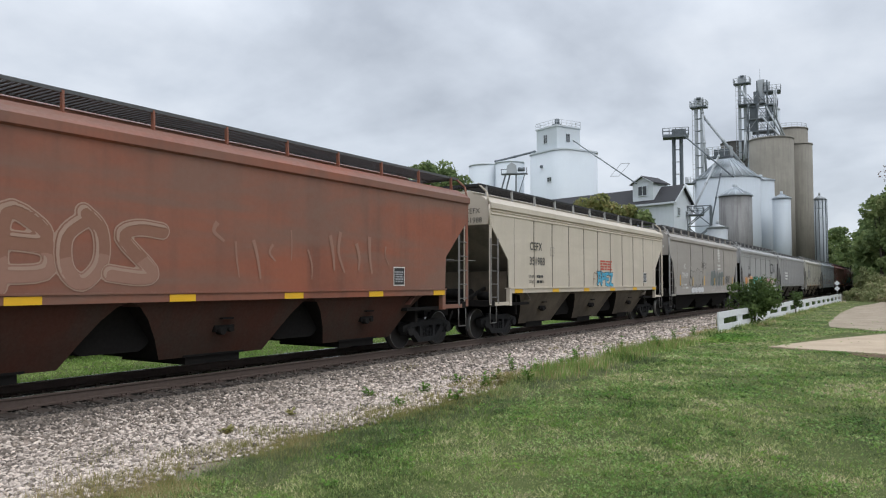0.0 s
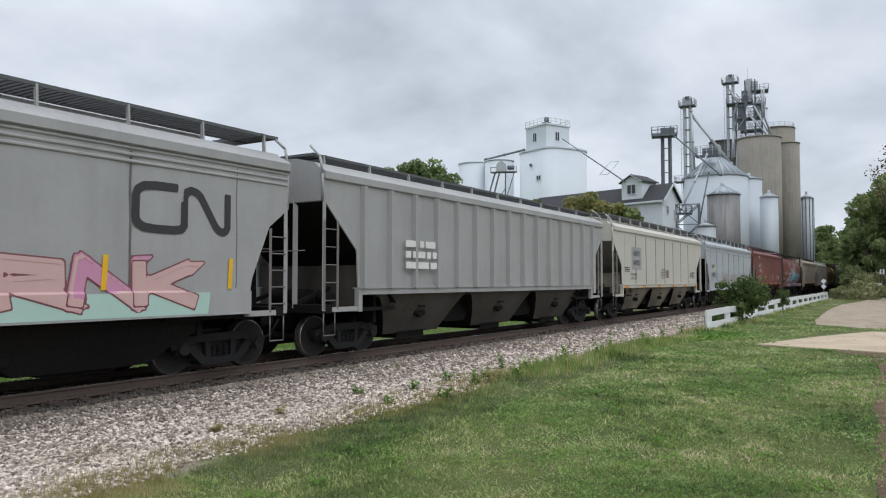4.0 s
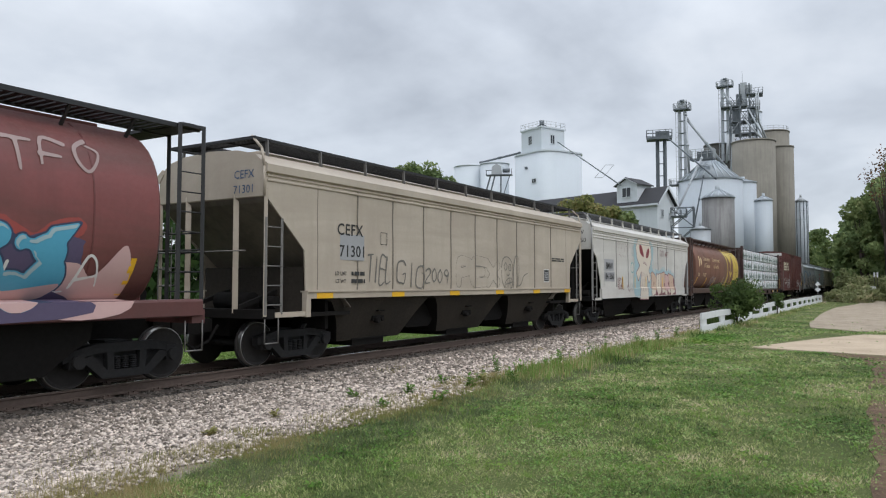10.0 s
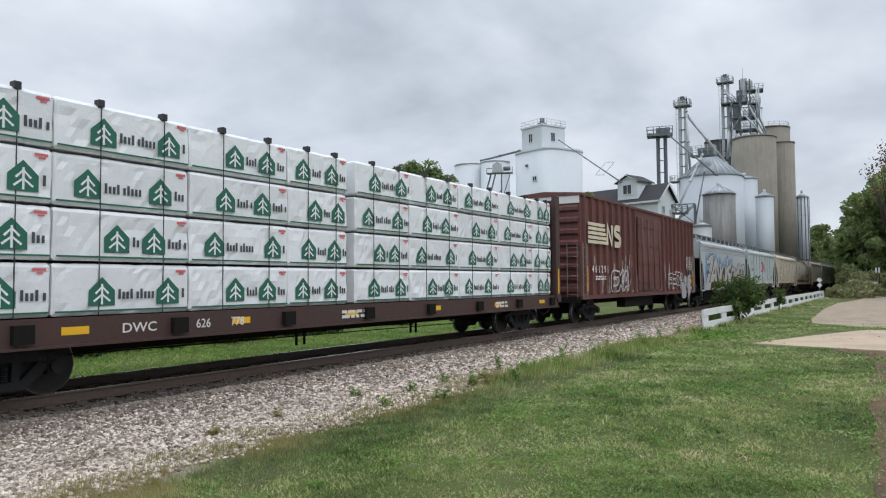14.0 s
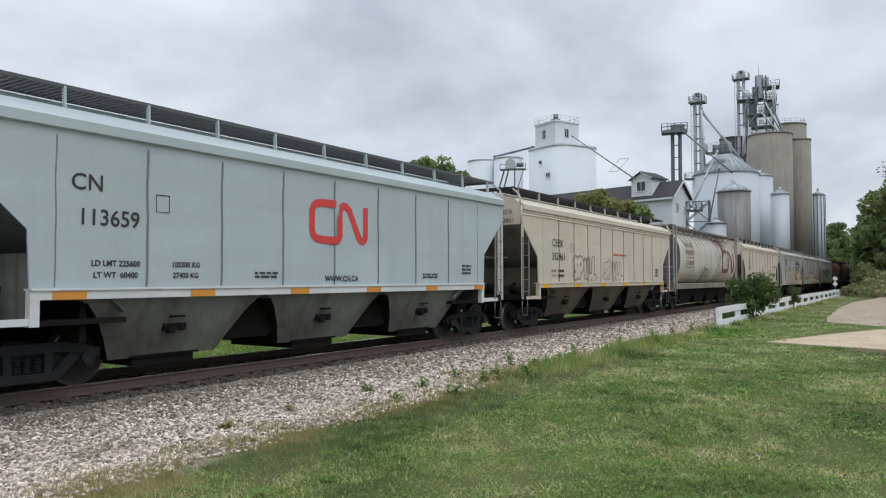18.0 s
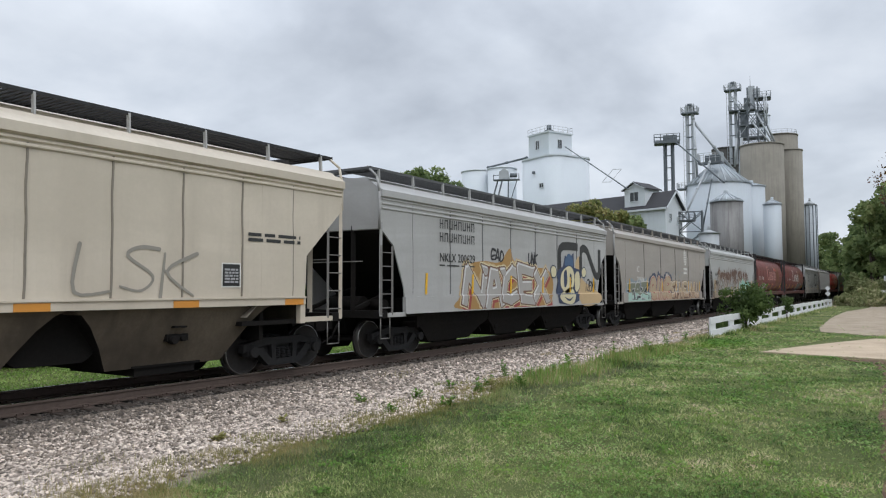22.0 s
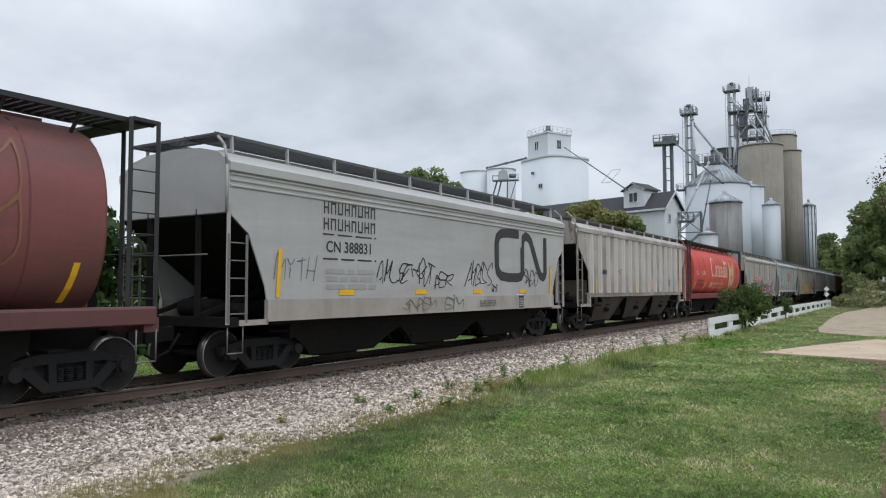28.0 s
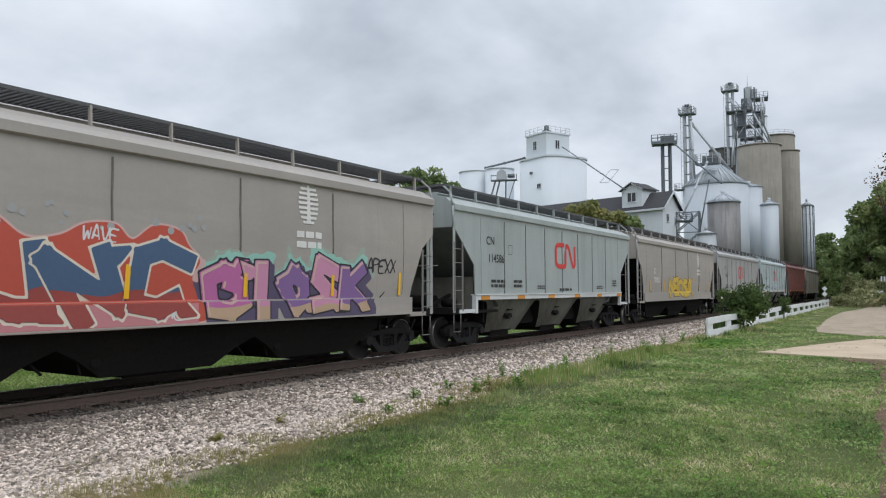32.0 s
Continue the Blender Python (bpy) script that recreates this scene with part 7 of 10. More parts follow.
def centre_beam_flat(L2):
    """A flat wagon with bulkhead ends and a centre truss, loaded with wrapped lumber."""
    brown = paint("oxide_brown", (0.058, 0.026, 0.021), dirt=.5)
    car = thing("centre_beam_wagon", "oxide-brown centre-beam flat wagon with bulkhead ends", "flat wagon", pose(TRACK_X, 0, 0), "wagons of the grain train")
    SHIFTS[car.name] = middle(12) - (COUPLINGS[12] + COUPLINGS[13]) / 2
    b = Build()
    b.box(-1.45, 1.45, -L2 + .2, L2 - .2, 1.08, 1.18)
    part("deck", b, brown, car)
    b = Build()
    for s in (-1, 1):
        b.box(min(s * 1.36, s * 1.46), max(s * 1.36, s * 1.46), -L2 + .2, L2 - .2, .78, 1.20)
        b.box(min(s * 1.30, s * 1.52), max(s * 1.30, s * 1.52), -L2 + .2, L2 - .2, .76, .80)
    part("side_sill", b, brown, car)
    b = Build(); b.box(-.35, .35, -L2 + .2, L2 - .2, .55, 1.08); part("centre_sill", b, UNDER, car)
    for s in (-1, 1):
        a = s * (L2 - .35)
        b = Build()
        b.box(-1.5, 1.5, min(a, a - s * .08), max(a, a - s * .08), 1.2, 4.65)
        part("bulkhead", b, brown, car)
        for k in range(5):
            z = 1.5 + k * .72
            b = Build(); b.loft([[(x, a, z - .11), (x, a + s * .14, z - .06), (x, a + s * .14, z + .06), (x, a, z + .11)] for x in (-1.4, 1.4)])
            part("bulkhead_rib", b, brown, car)
        for x in (-1.46, 1.46):
            b = Build(); b.beam((x, a, 1.1), (x, a, 4.78), .16, .34, up=(0, 1, 0)); part("bulkhead_post", b, brown, car)
        add_ladder(car, 8, .42, 1.2, 4.6, False, pose(.6, s * (L2 - .05), 0))
        b = Build(); b.box(-1.5, 1.5, min(s * L2, s * (L2 - .3)), max(s * L2, s * (L2 - .3)), .95, 1.2); part("end_sill", b, brown, car)
        coupler(car, s * L2, s)
        part("reflector", Build().box(1.55, 1.556, a - .05, a + .05, 1.25, 2.15), YELLOW, car)
    n = 11
    for k in range(n):
        y = -L2 + 1.4 + (2 * L2 - 2.8) * k / (n - 1)
        b = Build(); b.beam((0, y, 1.2), (0, y, 4.45), .14, .2); part("truss_post", b, brown, car)
    b = Build(); b.box(-.2, .2, -L2 + .4, L2 - .4, 4.35, 4.5); part("top_beam", b, brown, car)
    for k in range(8):
        y = -L2 + 1.8 + (2 * L2 - 3.6) * k / 7
        if k < 6:
            part("reflector", cached(("reflector", "deck"), lambda: Build().box(1.462, 1.47, -.22, .22, -.06, .06), YELLOW), None, car, at=pose(0, (-7.6, -4.3, -1.0, 2.6, 6.2, 9.5)[k], 1.0))
        b = Build(); b.box(1.46, 1.56, y + .8, y + 1.1, .85, 1.12); part("strap_winch", b, UNDER, car)
    b = Build()
    for y in (-2.2, 2.2):
        b.cyl((.9, y, .75), (.9, y, .35), .03, 6); b.cyl((.9, y + .25, .75), (.9, y + .25, .35), .03, 6)
    b.cyl((.9, -L2 + 3, .6), (.9, L2 - 3, .45), .012, 6)
    part("brake_rigging", b, UNDER, car)
    prof = flat_side(1.462)
    letters(car, prof, "DWC", -6.55, .92, .22, WHITE_L, squeeze=1.2); letters(car, prof, "626", -5.25, .92, .22, WHITE_L); letters(car, prof, "778", -4.45, .92, .22, WHITE_L)
    bars(car, prof, -1.4, .9, .9, .22, 2, WHITE_L, 3); bars(car, prof, 6.0, .9, .8, .22, 2, WHITE_L, 4)
    add_truck(car, -L2 + 2.6); add_truck(car, L2 - 2.6)
    return car


def lumber_stacks(car, L2):
    """Wrapped lumber packs in four tiers on both sides of the centre truss; each pack is its own part of the load."""
    wrapm = mat("white_lumber_wrap", (0.74, 0.76, 0.78), 0.42, grain=.06, dirt=.12, dirt_color=(.55, .57, .6), bump=1.0, scale=.28, per_object=.05)
    green = mat("print_green", (0.014, 0.125, 0.078), .5, bump=0)
    grey = mat("print_dark", (0.05, 0.06, 0.065), .5, bump=0)
    red = mat("print_red", (0.6, 0.12, 0.13), .5, bump=0)
    strap = mat("black_strap", (.02, .02, .022), .5)
    load = thing("lumber_load", "white plastic-wrapped lumber packs with green prints, strapped on a flat wagon", "lumber", pose(TRACK_X, 0, 0))
    r = random.Random(5)
    # stretches of packs along the deck; the gap lies near the middle
    spans, y = [], -L2 + .75
    for w in (2.45, 2.45, 2.45, 1.9):
        spans.append((y, y + w)); y += w + .03
    y += .28
    for w in (2.2, 2.45, 2.45, 2.45, 2.1):
        spans.append((y, min(y + w, L2 - .7))); y += w + .03
    h = .795
    for j, (a, c) in enumerate(spans):
        for tier in range(4):
            z0 = 1.22 + tier * (h + .045)
            d = r.uniform(-.02, .02)
            for s in (1, -1):
                b = Build()
                x0, x1 = .14, 1.40 + d
                rings = []
                nw = 22 if s > 0 else 2
                for e in range(-1, nw + 2):
                    k = .03 if e in (-1, nw + 1) else 0.0
                    yy = a if e < 0 else c if e > nw else a + .03 + (c - a - .06) * e / nw
                    # the wrap is puckered by folds that run across it
                    fold = [-.05 * max(0.0, noise.noise((yy * 3.1 + 2 * zz, zz * 2.2 + tier, j * 3.7)) + .6 * noise.noise((yy * 8 - 5 * zz, zz * 5, j + tier))) if s > 0 else 0.0 for zz in (.05, .2, .36, .52, .66, h - .06)]
                    rings.append([(x0, yy, z0 + k), (x1 - .05, yy, z0 + k)] + [(x1 - k + f_, yy, z0 + zz) for f_, zz in zip(fold, (.05, .2, .36, .52, .66, h - .06))] + [(x1 - .06, yy, z0 + h - k + .3 * fold[5]), (x0, yy, z0 + h - k)])
                b.loft([[(x * s, y_, z) for x, y_, z in ring] for ring in rings])
                p = part("lumber_pack", b, wrapm, load)
                if s < 0:
                    continue
                prof = lambda z, x1=x1: x1 + .004
                polys, words, firs, m = [], [], [], (c - a)
                for q in (.22 + .1 * ((j + tier) % 3), .70 + .06 * ((j * 2 + tier) % 3)):
                    cy, w_, b0 = a + m * q, .225, z0 + .14
                    # a solid house shape with a pale fir tree in it
                    polys += [[(cy - w_, b0), (cy + w_, b0), (cy + w_, b0 + .24), (cy, b0 + .45), (cy - w_, b0 + .24)]]
                    firs += ribbon([(cy, b0 + .02), (cy, b0 + .34)], .035) + ribbon([(cy - .14, b0 + .07), (cy, b0 + .18), (cy + .14, b0 + .07)], .035) + ribbon([(cy - .11, b0 + .19), (cy, b0 + .30), (cy + .11, b0 + .19)], .035)
                    x_ = cy + w_ + .06
                    for k in range(9):
                        if k == 4: x_ += .04
                        hh = .16 if k in (0, 3, 5) else .115
                        if x_ + .06 < c - .03 and not (q < .5 and x_ + .06 > a + m * (.70 + .06 * ((j * 2 + tier) % 3)) - w_ - .03):
                            words.append([(x_, b0 + .10), (x_ + .046, b0 + .10), (x_ + .046, b0 + .10 + hh), (x_, b0 + .10 + hh)])
                        x_ += .072
                polys.append([(a + .03, z0 + .05), (c - .03, z0 + .05), (c - .03, z0 + .078), (a + .03, z0 + .078)])
                decal(p, "print", sheet(prof, firs, .016), wrapm)
                for nm, pl, mt in (("print", polys, green), ("print", words, grey), ("print", [[(c - .28, z0 + h - .12), (c - .08, z0 + h - .12), (c - .08, z0 + h - .08), (c - .28, z0 + h - .08)], [(c - .22, z0 + h - .16), (c - .12, z0 + h - .16), (c - .12, z0 + h - .135), (c - .22, z0 + h - .135)]], red)):
                    if pl:
                        decal(p, nm, sheet(prof, pl, .011), mt)  # printed on the wrap
        for q in (.3, .78):
            yy = a + (c - a) * q
            b = Build()
            b.box(1.415, 1.425, yy - .007, yy + .007, 1.2, 1.22 + 4 * (h + .045)); b.box(1.30, 1.43, yy - .05, yy + .05, 1.20 + 4 * (h + .045) - .06, 1.22 + 4 * (h + .045) + .03)
            part("strap", b, strap, load)
    return load


def box_wagon(L2):
    brown = paint("boxcar_red", (0.14, 0.05, 0.043), dirt=.5, dirt_color=(.055, .028, .024), streak=.7, rust=.12)
    cream = mat("emblem_cream", (.62, .56, .42), .6, dirt=.4)
    car = thing("boxcar", "tall rust-red boxcar with ribbed sides and double doors", "boxcar", pose(TRACK_X, 0, 0), "wagons of the grain train")
    b = Build(); b.box(-1.52, 1.52, -L2 + .15, L2 - .15, 1.05, 5.12); part("body", b, brown, car, bevel=.02)
    b = Build()
    b.loft([[(-1.60, y, 5.08), (-1.60, y, 5.18), (0, y, 5.30), (1.60, y, 5.18), (1.60, y, 5.08)] for y in (-L2 + .1, L2 - .1)])
    part("roof", b, brown, car)
    b = Build()
    for s in (-1, 1):
        b.box(min(s * 1.5, s * 1.62), max(s * 1.5, s * 1.62), -L2 + .15, L2 - .15, .98, 1.14)
    part("side_sill", b, brown, car)
    me = cached(("side_post", "box"), lambda: Build().loft([[(-.01, -.07, z), (.12, -.055, z), (.12, .055, z), (-.01, .07, z)] for z in (1.14, 5.08)]), brown)
    n = 23
    for k in range(n):
        y = -L2 + .4 + (2 * L2 - .8) * k / (n - 1)
        if abs(y) > 2.1:
            for s in (0, 180):
                part("side_post", me, None, car, at=pose(1.52 if s == 0 else -1.52, y, 0, 0, 0, s))
    for s in (-1, 1):
        b = Build(); y0, y1 = (-1.95, -.02) if s < 0 else (.02, 1.95)
        b.box(1.56, 1.62, y0, y1, 1.25, 4.75)
        d = part("door", b, brown, car, bevel=.015)
        for k in range(4):
            part("door_rib", Build().box(1.615, 1.66, y0, y1, 1.6 + k * .9, 1.68 + k * .9), brown, d)
        for k in range(2):
            yy = y0 + .5 + k * .95
            part("lock_rod", Build().cyl((1.67, yy, 1.3), (1.67, yy, 4.7), .025, 8), brown, d)
    for s in (-1, 1):
        a = s * (L2 - .15)
        for k in range(8):
            z = 1.35 + k * .46
            b = Build(); b.loft([[(x, a, z - .14), (x, a + s * .09, z - .06), (x, a + s * .09, z + .06), (x, a, z + .14)] for x in (-1.45, 1.45)])
            part("end_corrugation", b, brown, car)
        b = Build(); b.box(-1.4, 1.5, min(a, a + s * .03), max(a, a + s * .03), 4.78, 5.08); part("end_panel", b, WHITE_L, car)
        add_ladder(car, 6, .42, 1.0, 3.2, True, pose(1.62, s * (L2 - .35) - .21, 0))
        add_ladder(car, 6, .42, 1.0, 3.2, False, pose(1.0, s * (L2 - .02), 0))
        b = Build(); b.box(-.35, .35, min(a, a - s * 3), max(a, a - s * 3), .6, 1.05); b.box(-1.5, 1.5, min(s * (L2 - .2), s * L2), max(s * (L2 - .2), s * L2), .85, 1.1); part("end_sill", b, UNDER, car)
        coupler(car, s * L2, s)
        part("reflector", Build().box(1.625, 1.63, a - s * .45 - .06, a - s * .45 + .06, 1.3, 2.3), YELLOW, car)
    b = Build(); b.box(-.3, .3, -L2 + 2, L2 - 2, .7, 1.05); b.box(1.0, 1.4, -3.4, 1.0, .5, .98); part("underframe", b, UNDER, car)
    prof = flat_side(1.645)
    y0 = -L2 + .75
    polys = []
    for k in range(5):
        z = 3.22 + k * .18
        polys.append([(y0 - .1, z), (y0 + 2.05 - .05 * k, z), (y0 + 2.1 - .05 * k, z + .13), (y0 - .1, z + .13)])
    polys += ribbon([(y0 + 2.15, 3.22), (y0 + 2.2, 4.05), (y0 + 2.75, 3.25), (y0 + 2.8, 4.08)], .3)
    polys += ribbon(smooth_path([(y0 + 3.85, 3.98), (y0 + 3.3, 4.0), (y0 + 3.2, 3.75), (y0 + 3.8, 3.58), (y0 + 3.75, 3.3), (y0 + 3.1, 3.28)], 4), .26)
    decal(car, "emblem", sheet(prof, polys, .004), cream, "cream striped company emblem")
    letters(car, prof, "461291", y0 + 1.3, 2.05, .42, WHITE_L, spread=1.7, off=.004)
    bars(car, prof, y0 + .7, 1.75, 1.2, .2, 2, WHITE_L, 8)
    # paint flaking to a pale primer in upright tatters along the foot of the side
    fd = Field(-L2 + .3, L2 - .3, 1.18, 2.7, .04)
    f = np.array([[noise.noise((y * 4.5, z * .8, 1.0)) + .5 * noise.noise((y * 11, z * 2.2, 4.0)) + .25 * noise.noise((y * .5, 0, 2.0)) for z in fd.zs] for y in fd.ys])
    fd.cut(car, flat_side(1.528), .03 + .24 * (fd.Z - 1.2) - f, .002, mat("pale_primer", (.36, .31, .28), .7, grain=.2, dirt=.5), "peeling_paint", "chalky pale primer under flaking paint")
    gw = mat("spray_white", (.5, .5, .5), .6); gb = mat("spray_pale_grey", (.33, .34, .35), .6)
    graffiti(car, prof, "EXA", y0 + 2.7, y0 + 5.0, 1.25, 2.15, [], gw, 41, .24, .07, rounded=True, wobble=.08); tag(car, prof, "WILL", y0 + 4.0, 1.5, 1.2, 1.1, gw, 45, .05, .3, .2, 1.1)
    graffiti(car, prof, "FEZA", 3.2, 6.4, 1.3, 2.1, [], gw, 42, .2, .05)
    for k, pts in enumerate(([(6.6, 1.96), (7.05, 1.94), (7.07, 1.64), (6.78, 1.57), (6.61, 1.71)], [(7.4, 1.87), (7.66, 2), (7.98, 1.95), (7.99, 1.47), (7.94, 1), (7.73, 0.83), (7.42, 0.87)], [(5.97, 1.58), (6.5, 1.5), (6.9, 1.2), (6.91, 0.76), (5.99, 0.76)], [(7.13, 1.83), (7.24, 1.83), (7.27, 1.34), (7.18, 1.19), (7.12, 1.49)])):
        blot(car, prof, pts, gb, .004 + .002 * k)
    tag(car, prof, "EWIS", 6.75, 1.51, .32, .2, gw, 43, .025, .06); tag(car, prof, "PAUSE", 6.69, 1.32, .5, .24, gw, 44, .03, .06)
    e = L2 - .15
    decal(car, "sign_plate", sheet(prof, [[(e - 1.42, 1.95), (e - .88, 1.95), (e - .88, 2.36), (e - 1.42, 2.36)]], .006), WHITE_L); decal(car, "sign_plate", sheet(prof, [[(e - 1.38, 1.99), (e - .92, 1.99), (e - .92, 2.32), (e - 1.38, 2.32)]], .009), PLATE); decal(car, "sign_plate", sheet(prof, [[(e - 1.42, 1.56), (e - .88, 1.56), (e - .88, 1.8), (e - 1.42, 1.8)]], .006), ORANGE)
    [bars(car, prof, e - 2.15 + .42 * (k % 2) + .75 * (k // 2), 2.4, .22 - .06 * (k % 2), .7, 7, WHITE_L, 9 + k) for k in range(4)]; bars(car, prof, e - 1.3, 1.22, .35, .14, 1, WHITE_L, 12)
    add_truck(car, -L2 + 2.2); add_truck(car, L2 - 2.2)
    return car

TRAIN = []


def spray(name, c):
    return mat("spray_" + name, c, .6, grain=.06, dirt=.15, bump=0.0)


S_WHITE, S_BLACK, S_PINK, S_TEAL = spray("chalk", (.62, .62, .62)), spray("ink", (.025, .025, .03)), spray("pink", (.55, .25, .38)), spray("teal", (.05, .34, .33))
S_ORANGE, S_RED, S_BLUE, S_SKY = spray("apricot", (.62, .27, .13)), spray("brick", (.48, .08, .05)), spray("navy", (.06, .11, .2)), spray("cyan", (.08, .35, .5))
S_HAZE2, S_SOOT = spray("patch_grey", (.33, .335, .34)), spray("soot", (.16, .15, .132))
S_SOOT2 = spray("faint_soot", (.27, .25, .215))
S_PEACH2, S_SAND2 = spray("dusty_peach", (.46, .32, .21)), spray("dull_sand", (.47, .37, .25))
S_MINTB = spray("mint_green", (.28, .52, .44))
S_MINTPALE = spray("pale_mint", (.40, .57, .50))
S_MINT, S_CREAM, S_PURPLE, S_MAGENTA = spray("mint", (.25, .55, .45)), spray("cream", (.62, .56, .36)), spray("violet", (.22, .12, .3)), spray("rose", (.45, .13, .32))
S_GREY, S_BROWN, S_GHOST, S_TAN = spray("silver", (.36, .36, .37)), spray("umber", (.16, .08, .05)), spray("ghost", (.235, .11, .07)), spray("sand", (.5, .36, .2))
S_TAN2, S_UMBER2 = spray("faded_tan", (.34, .29, .235)), mat("old_umber_paint", (.125, .07, .052), .7, grain=.3, dirt=.5, dirt_color=(.22, .15, .11), streak=.5, scale=3)
S_RUSTP = mat("rusted_patch", (.24, .165, .13), .7, grain=.4, dirt=.5, scale=4)
S_WASH = spray("washed_white", (.36, .235, .175))
S_OLIVE, S_SILVER2, S_DKGREY, S_OCHRE = spray("olive", (.19, .205, .155)), spray("warm_silver", (.37, .35, .33)), spray("slate", (.15, .17, .165)), spray("ochre", (.36, .21, .07))
S_NAVY, S_WINE, S_PLUM, S_HAZE = spray("deep_navy", (.035, .05, .10)), spray("wine", (.30, .06, .05)), spray("plum", (.09, .07, .13)), spray("haze", (.26, .31, .35))
S_GHOST2 = spray("ghost_pale", (.29, .155, .11))
S_PEACH, S_PALESKY, S_BONE = spray("peach", (.58, .42, .31)), spray("pale_sky", (.34, .47, .5)), spray("bone", (.68, .60, .50))
S_PALEPINK, S_LINE, S_GOLD = spray("blush", (.58, .38, .36)), spray("maroon_line", (.2, .07, .08)), spray("gold", (.6, .42, .06))
BEIGE = paint("beige", (.60, .53, .435), streak=.4, dirt=.4, dirt_color=(.36, .31, .245), band=(.51, .45, .365))
GRIMY_BEIGE = paint("grimy_beige", (.50, .435, .355), streak=.4, dirt=.5, dirt_color=(.29, .24, .185), band=(.385, .325, .26))
TAN = paint("warm_grey", (.37, .338, .304), dirt=.3, streak=.22, dirt_color=(.22, .195, .17), band=(.31, .285, .258))
PALE = paint("pale_blue_grey", (.41, .45, .475), dirt=.22, streak=.2, band=(.36, .385, .40))
LIGHTG = paint("light_grey", (.43, .43, .425), dirt=.3, streak=.25, band=(.34, .335, .325), dirt_color=(.26, .24, .22))
# dark red copy for the barrels' sills: shade put into the colour, some dirt
SHADED_RED = paint("shaded_red", (.11, .038, .034), dirt=.6, dirt_color=(.055, .032, .028))
MIDG = paint("mid_grey", (.345, .342, .335), dirt=.3, streak=.22)
DKRED = paint("dark_red", (.215, .062, .058), dirt=.35, dirt_color=(.085, .035, .03), band=(.115, .048, .04))
RUSTY = paint("rusty_brown", (.285, .088, .046), dirt=.5, dirt_color=(.11, .05, .034), streak=.6, band=(.19, .105, .075))
BLACKROOF = paint("black", (.018, .018, .02), streak=.1)


def marks(car, prof, top, num, y, z1, z2, m, size=.36, extra=True, seed=1):
    """Owner's letters and number, with the load lines below as bars."""
    letters(car, prof, top, y, z1, size, m, spread=1.1); letters(car, prof, num, y + .1, z2, size, m, spread=1.08)
    if extra:
        for k, w_ in enumerate(("LD LMT", "LT WT")):
            letters(car, prof, w_, y - .32, z2 - .42 - .17 * k, .12, m); bars(car, prof, y + .05, z2 - .42 - .17 * k, .5, .14, 1, m, seed + k)
        q = ribbon([(y + 1.15, z1 - .15), (y + 1.4, z1 - .15), (y + 1.4, z1 + .13), (y + 1.15, z1 + .13)], .02, True)
        decal(car, "small_print", sheet(prof, q, .009), m)


def plate(car, prof, y, z=1.9):
    decal(car, "sign_plate", sheet(prof, [[(y - .225, z - .225), (y + .225, z - .225), (y + .225, z + .225), (y - .225, z + .225)]], .005), WHITE_L)
    decal(car, "sign_plate", sheet(prof, [[(y - .2, z - .2), (y + .2, z - .2), (y + .2, z + .2), (y - .2, z + .2)]], .008), PLATE)
    bars(car, prof, y - .16, z - .14, .32, .28, 5, S_GREY, int(abs(y) * 100) + 3, off=.0125)


def peeling(car, prof):
    """Grey paint flaking off in upright tatters over old brown paint and a tan undercoat."""
    fd = Field(-6.55, 7.15, 1.34, 3.42, .036)
    n = noise.noise
    cells = [(y, z) for y in fd.ys for z in fd.zs]
    fine = np.array([n((y * 5.2, z * 1.1, 3.0)) + .5 * n((y * 11, z * 2.6, 8.0)) for y, z in cells]).reshape(fd.Y.shape)
    coarse = np.array([n((y * 1.5, z * 1.3, 5.0)) + .6 * n((y * 3.6, z * 2.8, 1.0)) for y, z in cells]).reshape(fd.Y.shape)
    spots = np.array([n((y * 6.5, z * 3.6, 12.0)) + .5 * n((y * 14, z * 7, 2.0)) for y, z in cells]).reshape(fd.Y.shape)
    comb = np.array([n((y * 9, 0, 4.0)) + .7 * n((y * 21, 0, 6.0)) for y in fd.ys])[:, None]
    at = (-6.6, -5.6, -5.3, -4.95, -4.45, -3.7, -3.2, -2.6, -1.95, -1.86, -1.7, -1.1, -.25, .34, 1.04, 2.4, 3.0, 4.6, 5.6, 7.2)
    top = np.interp(fd.ys, at, (1.9, 2.2, 2.84, 2.94, 2.88, 2.72, 2.68, 2.72, 2.75, 3.1, 2.7, 2.86, 2.84, 2.98, 2.84, 2.98, 2.76, 2.86, 2.2, 1.9))[:, None]
    low = np.interp(fd.ys, at, (1.8, 2.1, 2.46, 2.5, 2.3, 2.36, 2.36, 2.1, 2.4, 2.4, 2.35, 2.2, 2.2, 2.2, 2.26, 2.5, 2.5, 2.3, 2.1, 1.8))[:, None]
    up = top + .16 * comb.clip(-.6, 1.2) + .05
    tan = np.maximum(fd.Z - (low + .7 * (top - low) + .30 * comb), -fine * .8 - .5 * coarse - .10)
    tan = np.minimum(tan, fd.Z - 1.62 - .5 * fine - .4 * coarse)
    fd.cut(car, prof, np.maximum(tan, fd.Z - up), .005, S_TAN2, "peeling_paint")
    brown = np.maximum(np.maximum(fd.Z - up, low + .3 * comb + .55 * coarse - .1 - fd.Z), -(fine * .75 + coarse * .45 + .13))
    flakes = np.maximum(np.maximum(.27 - spots - .3 * coarse, fd.Z - up - .18), 1.5 - fd.Z)
    fd.cut(car, prof, np.minimum(brown, flakes), .009, S_UMBER2, "peeling_paint", "flaking old brown paint")


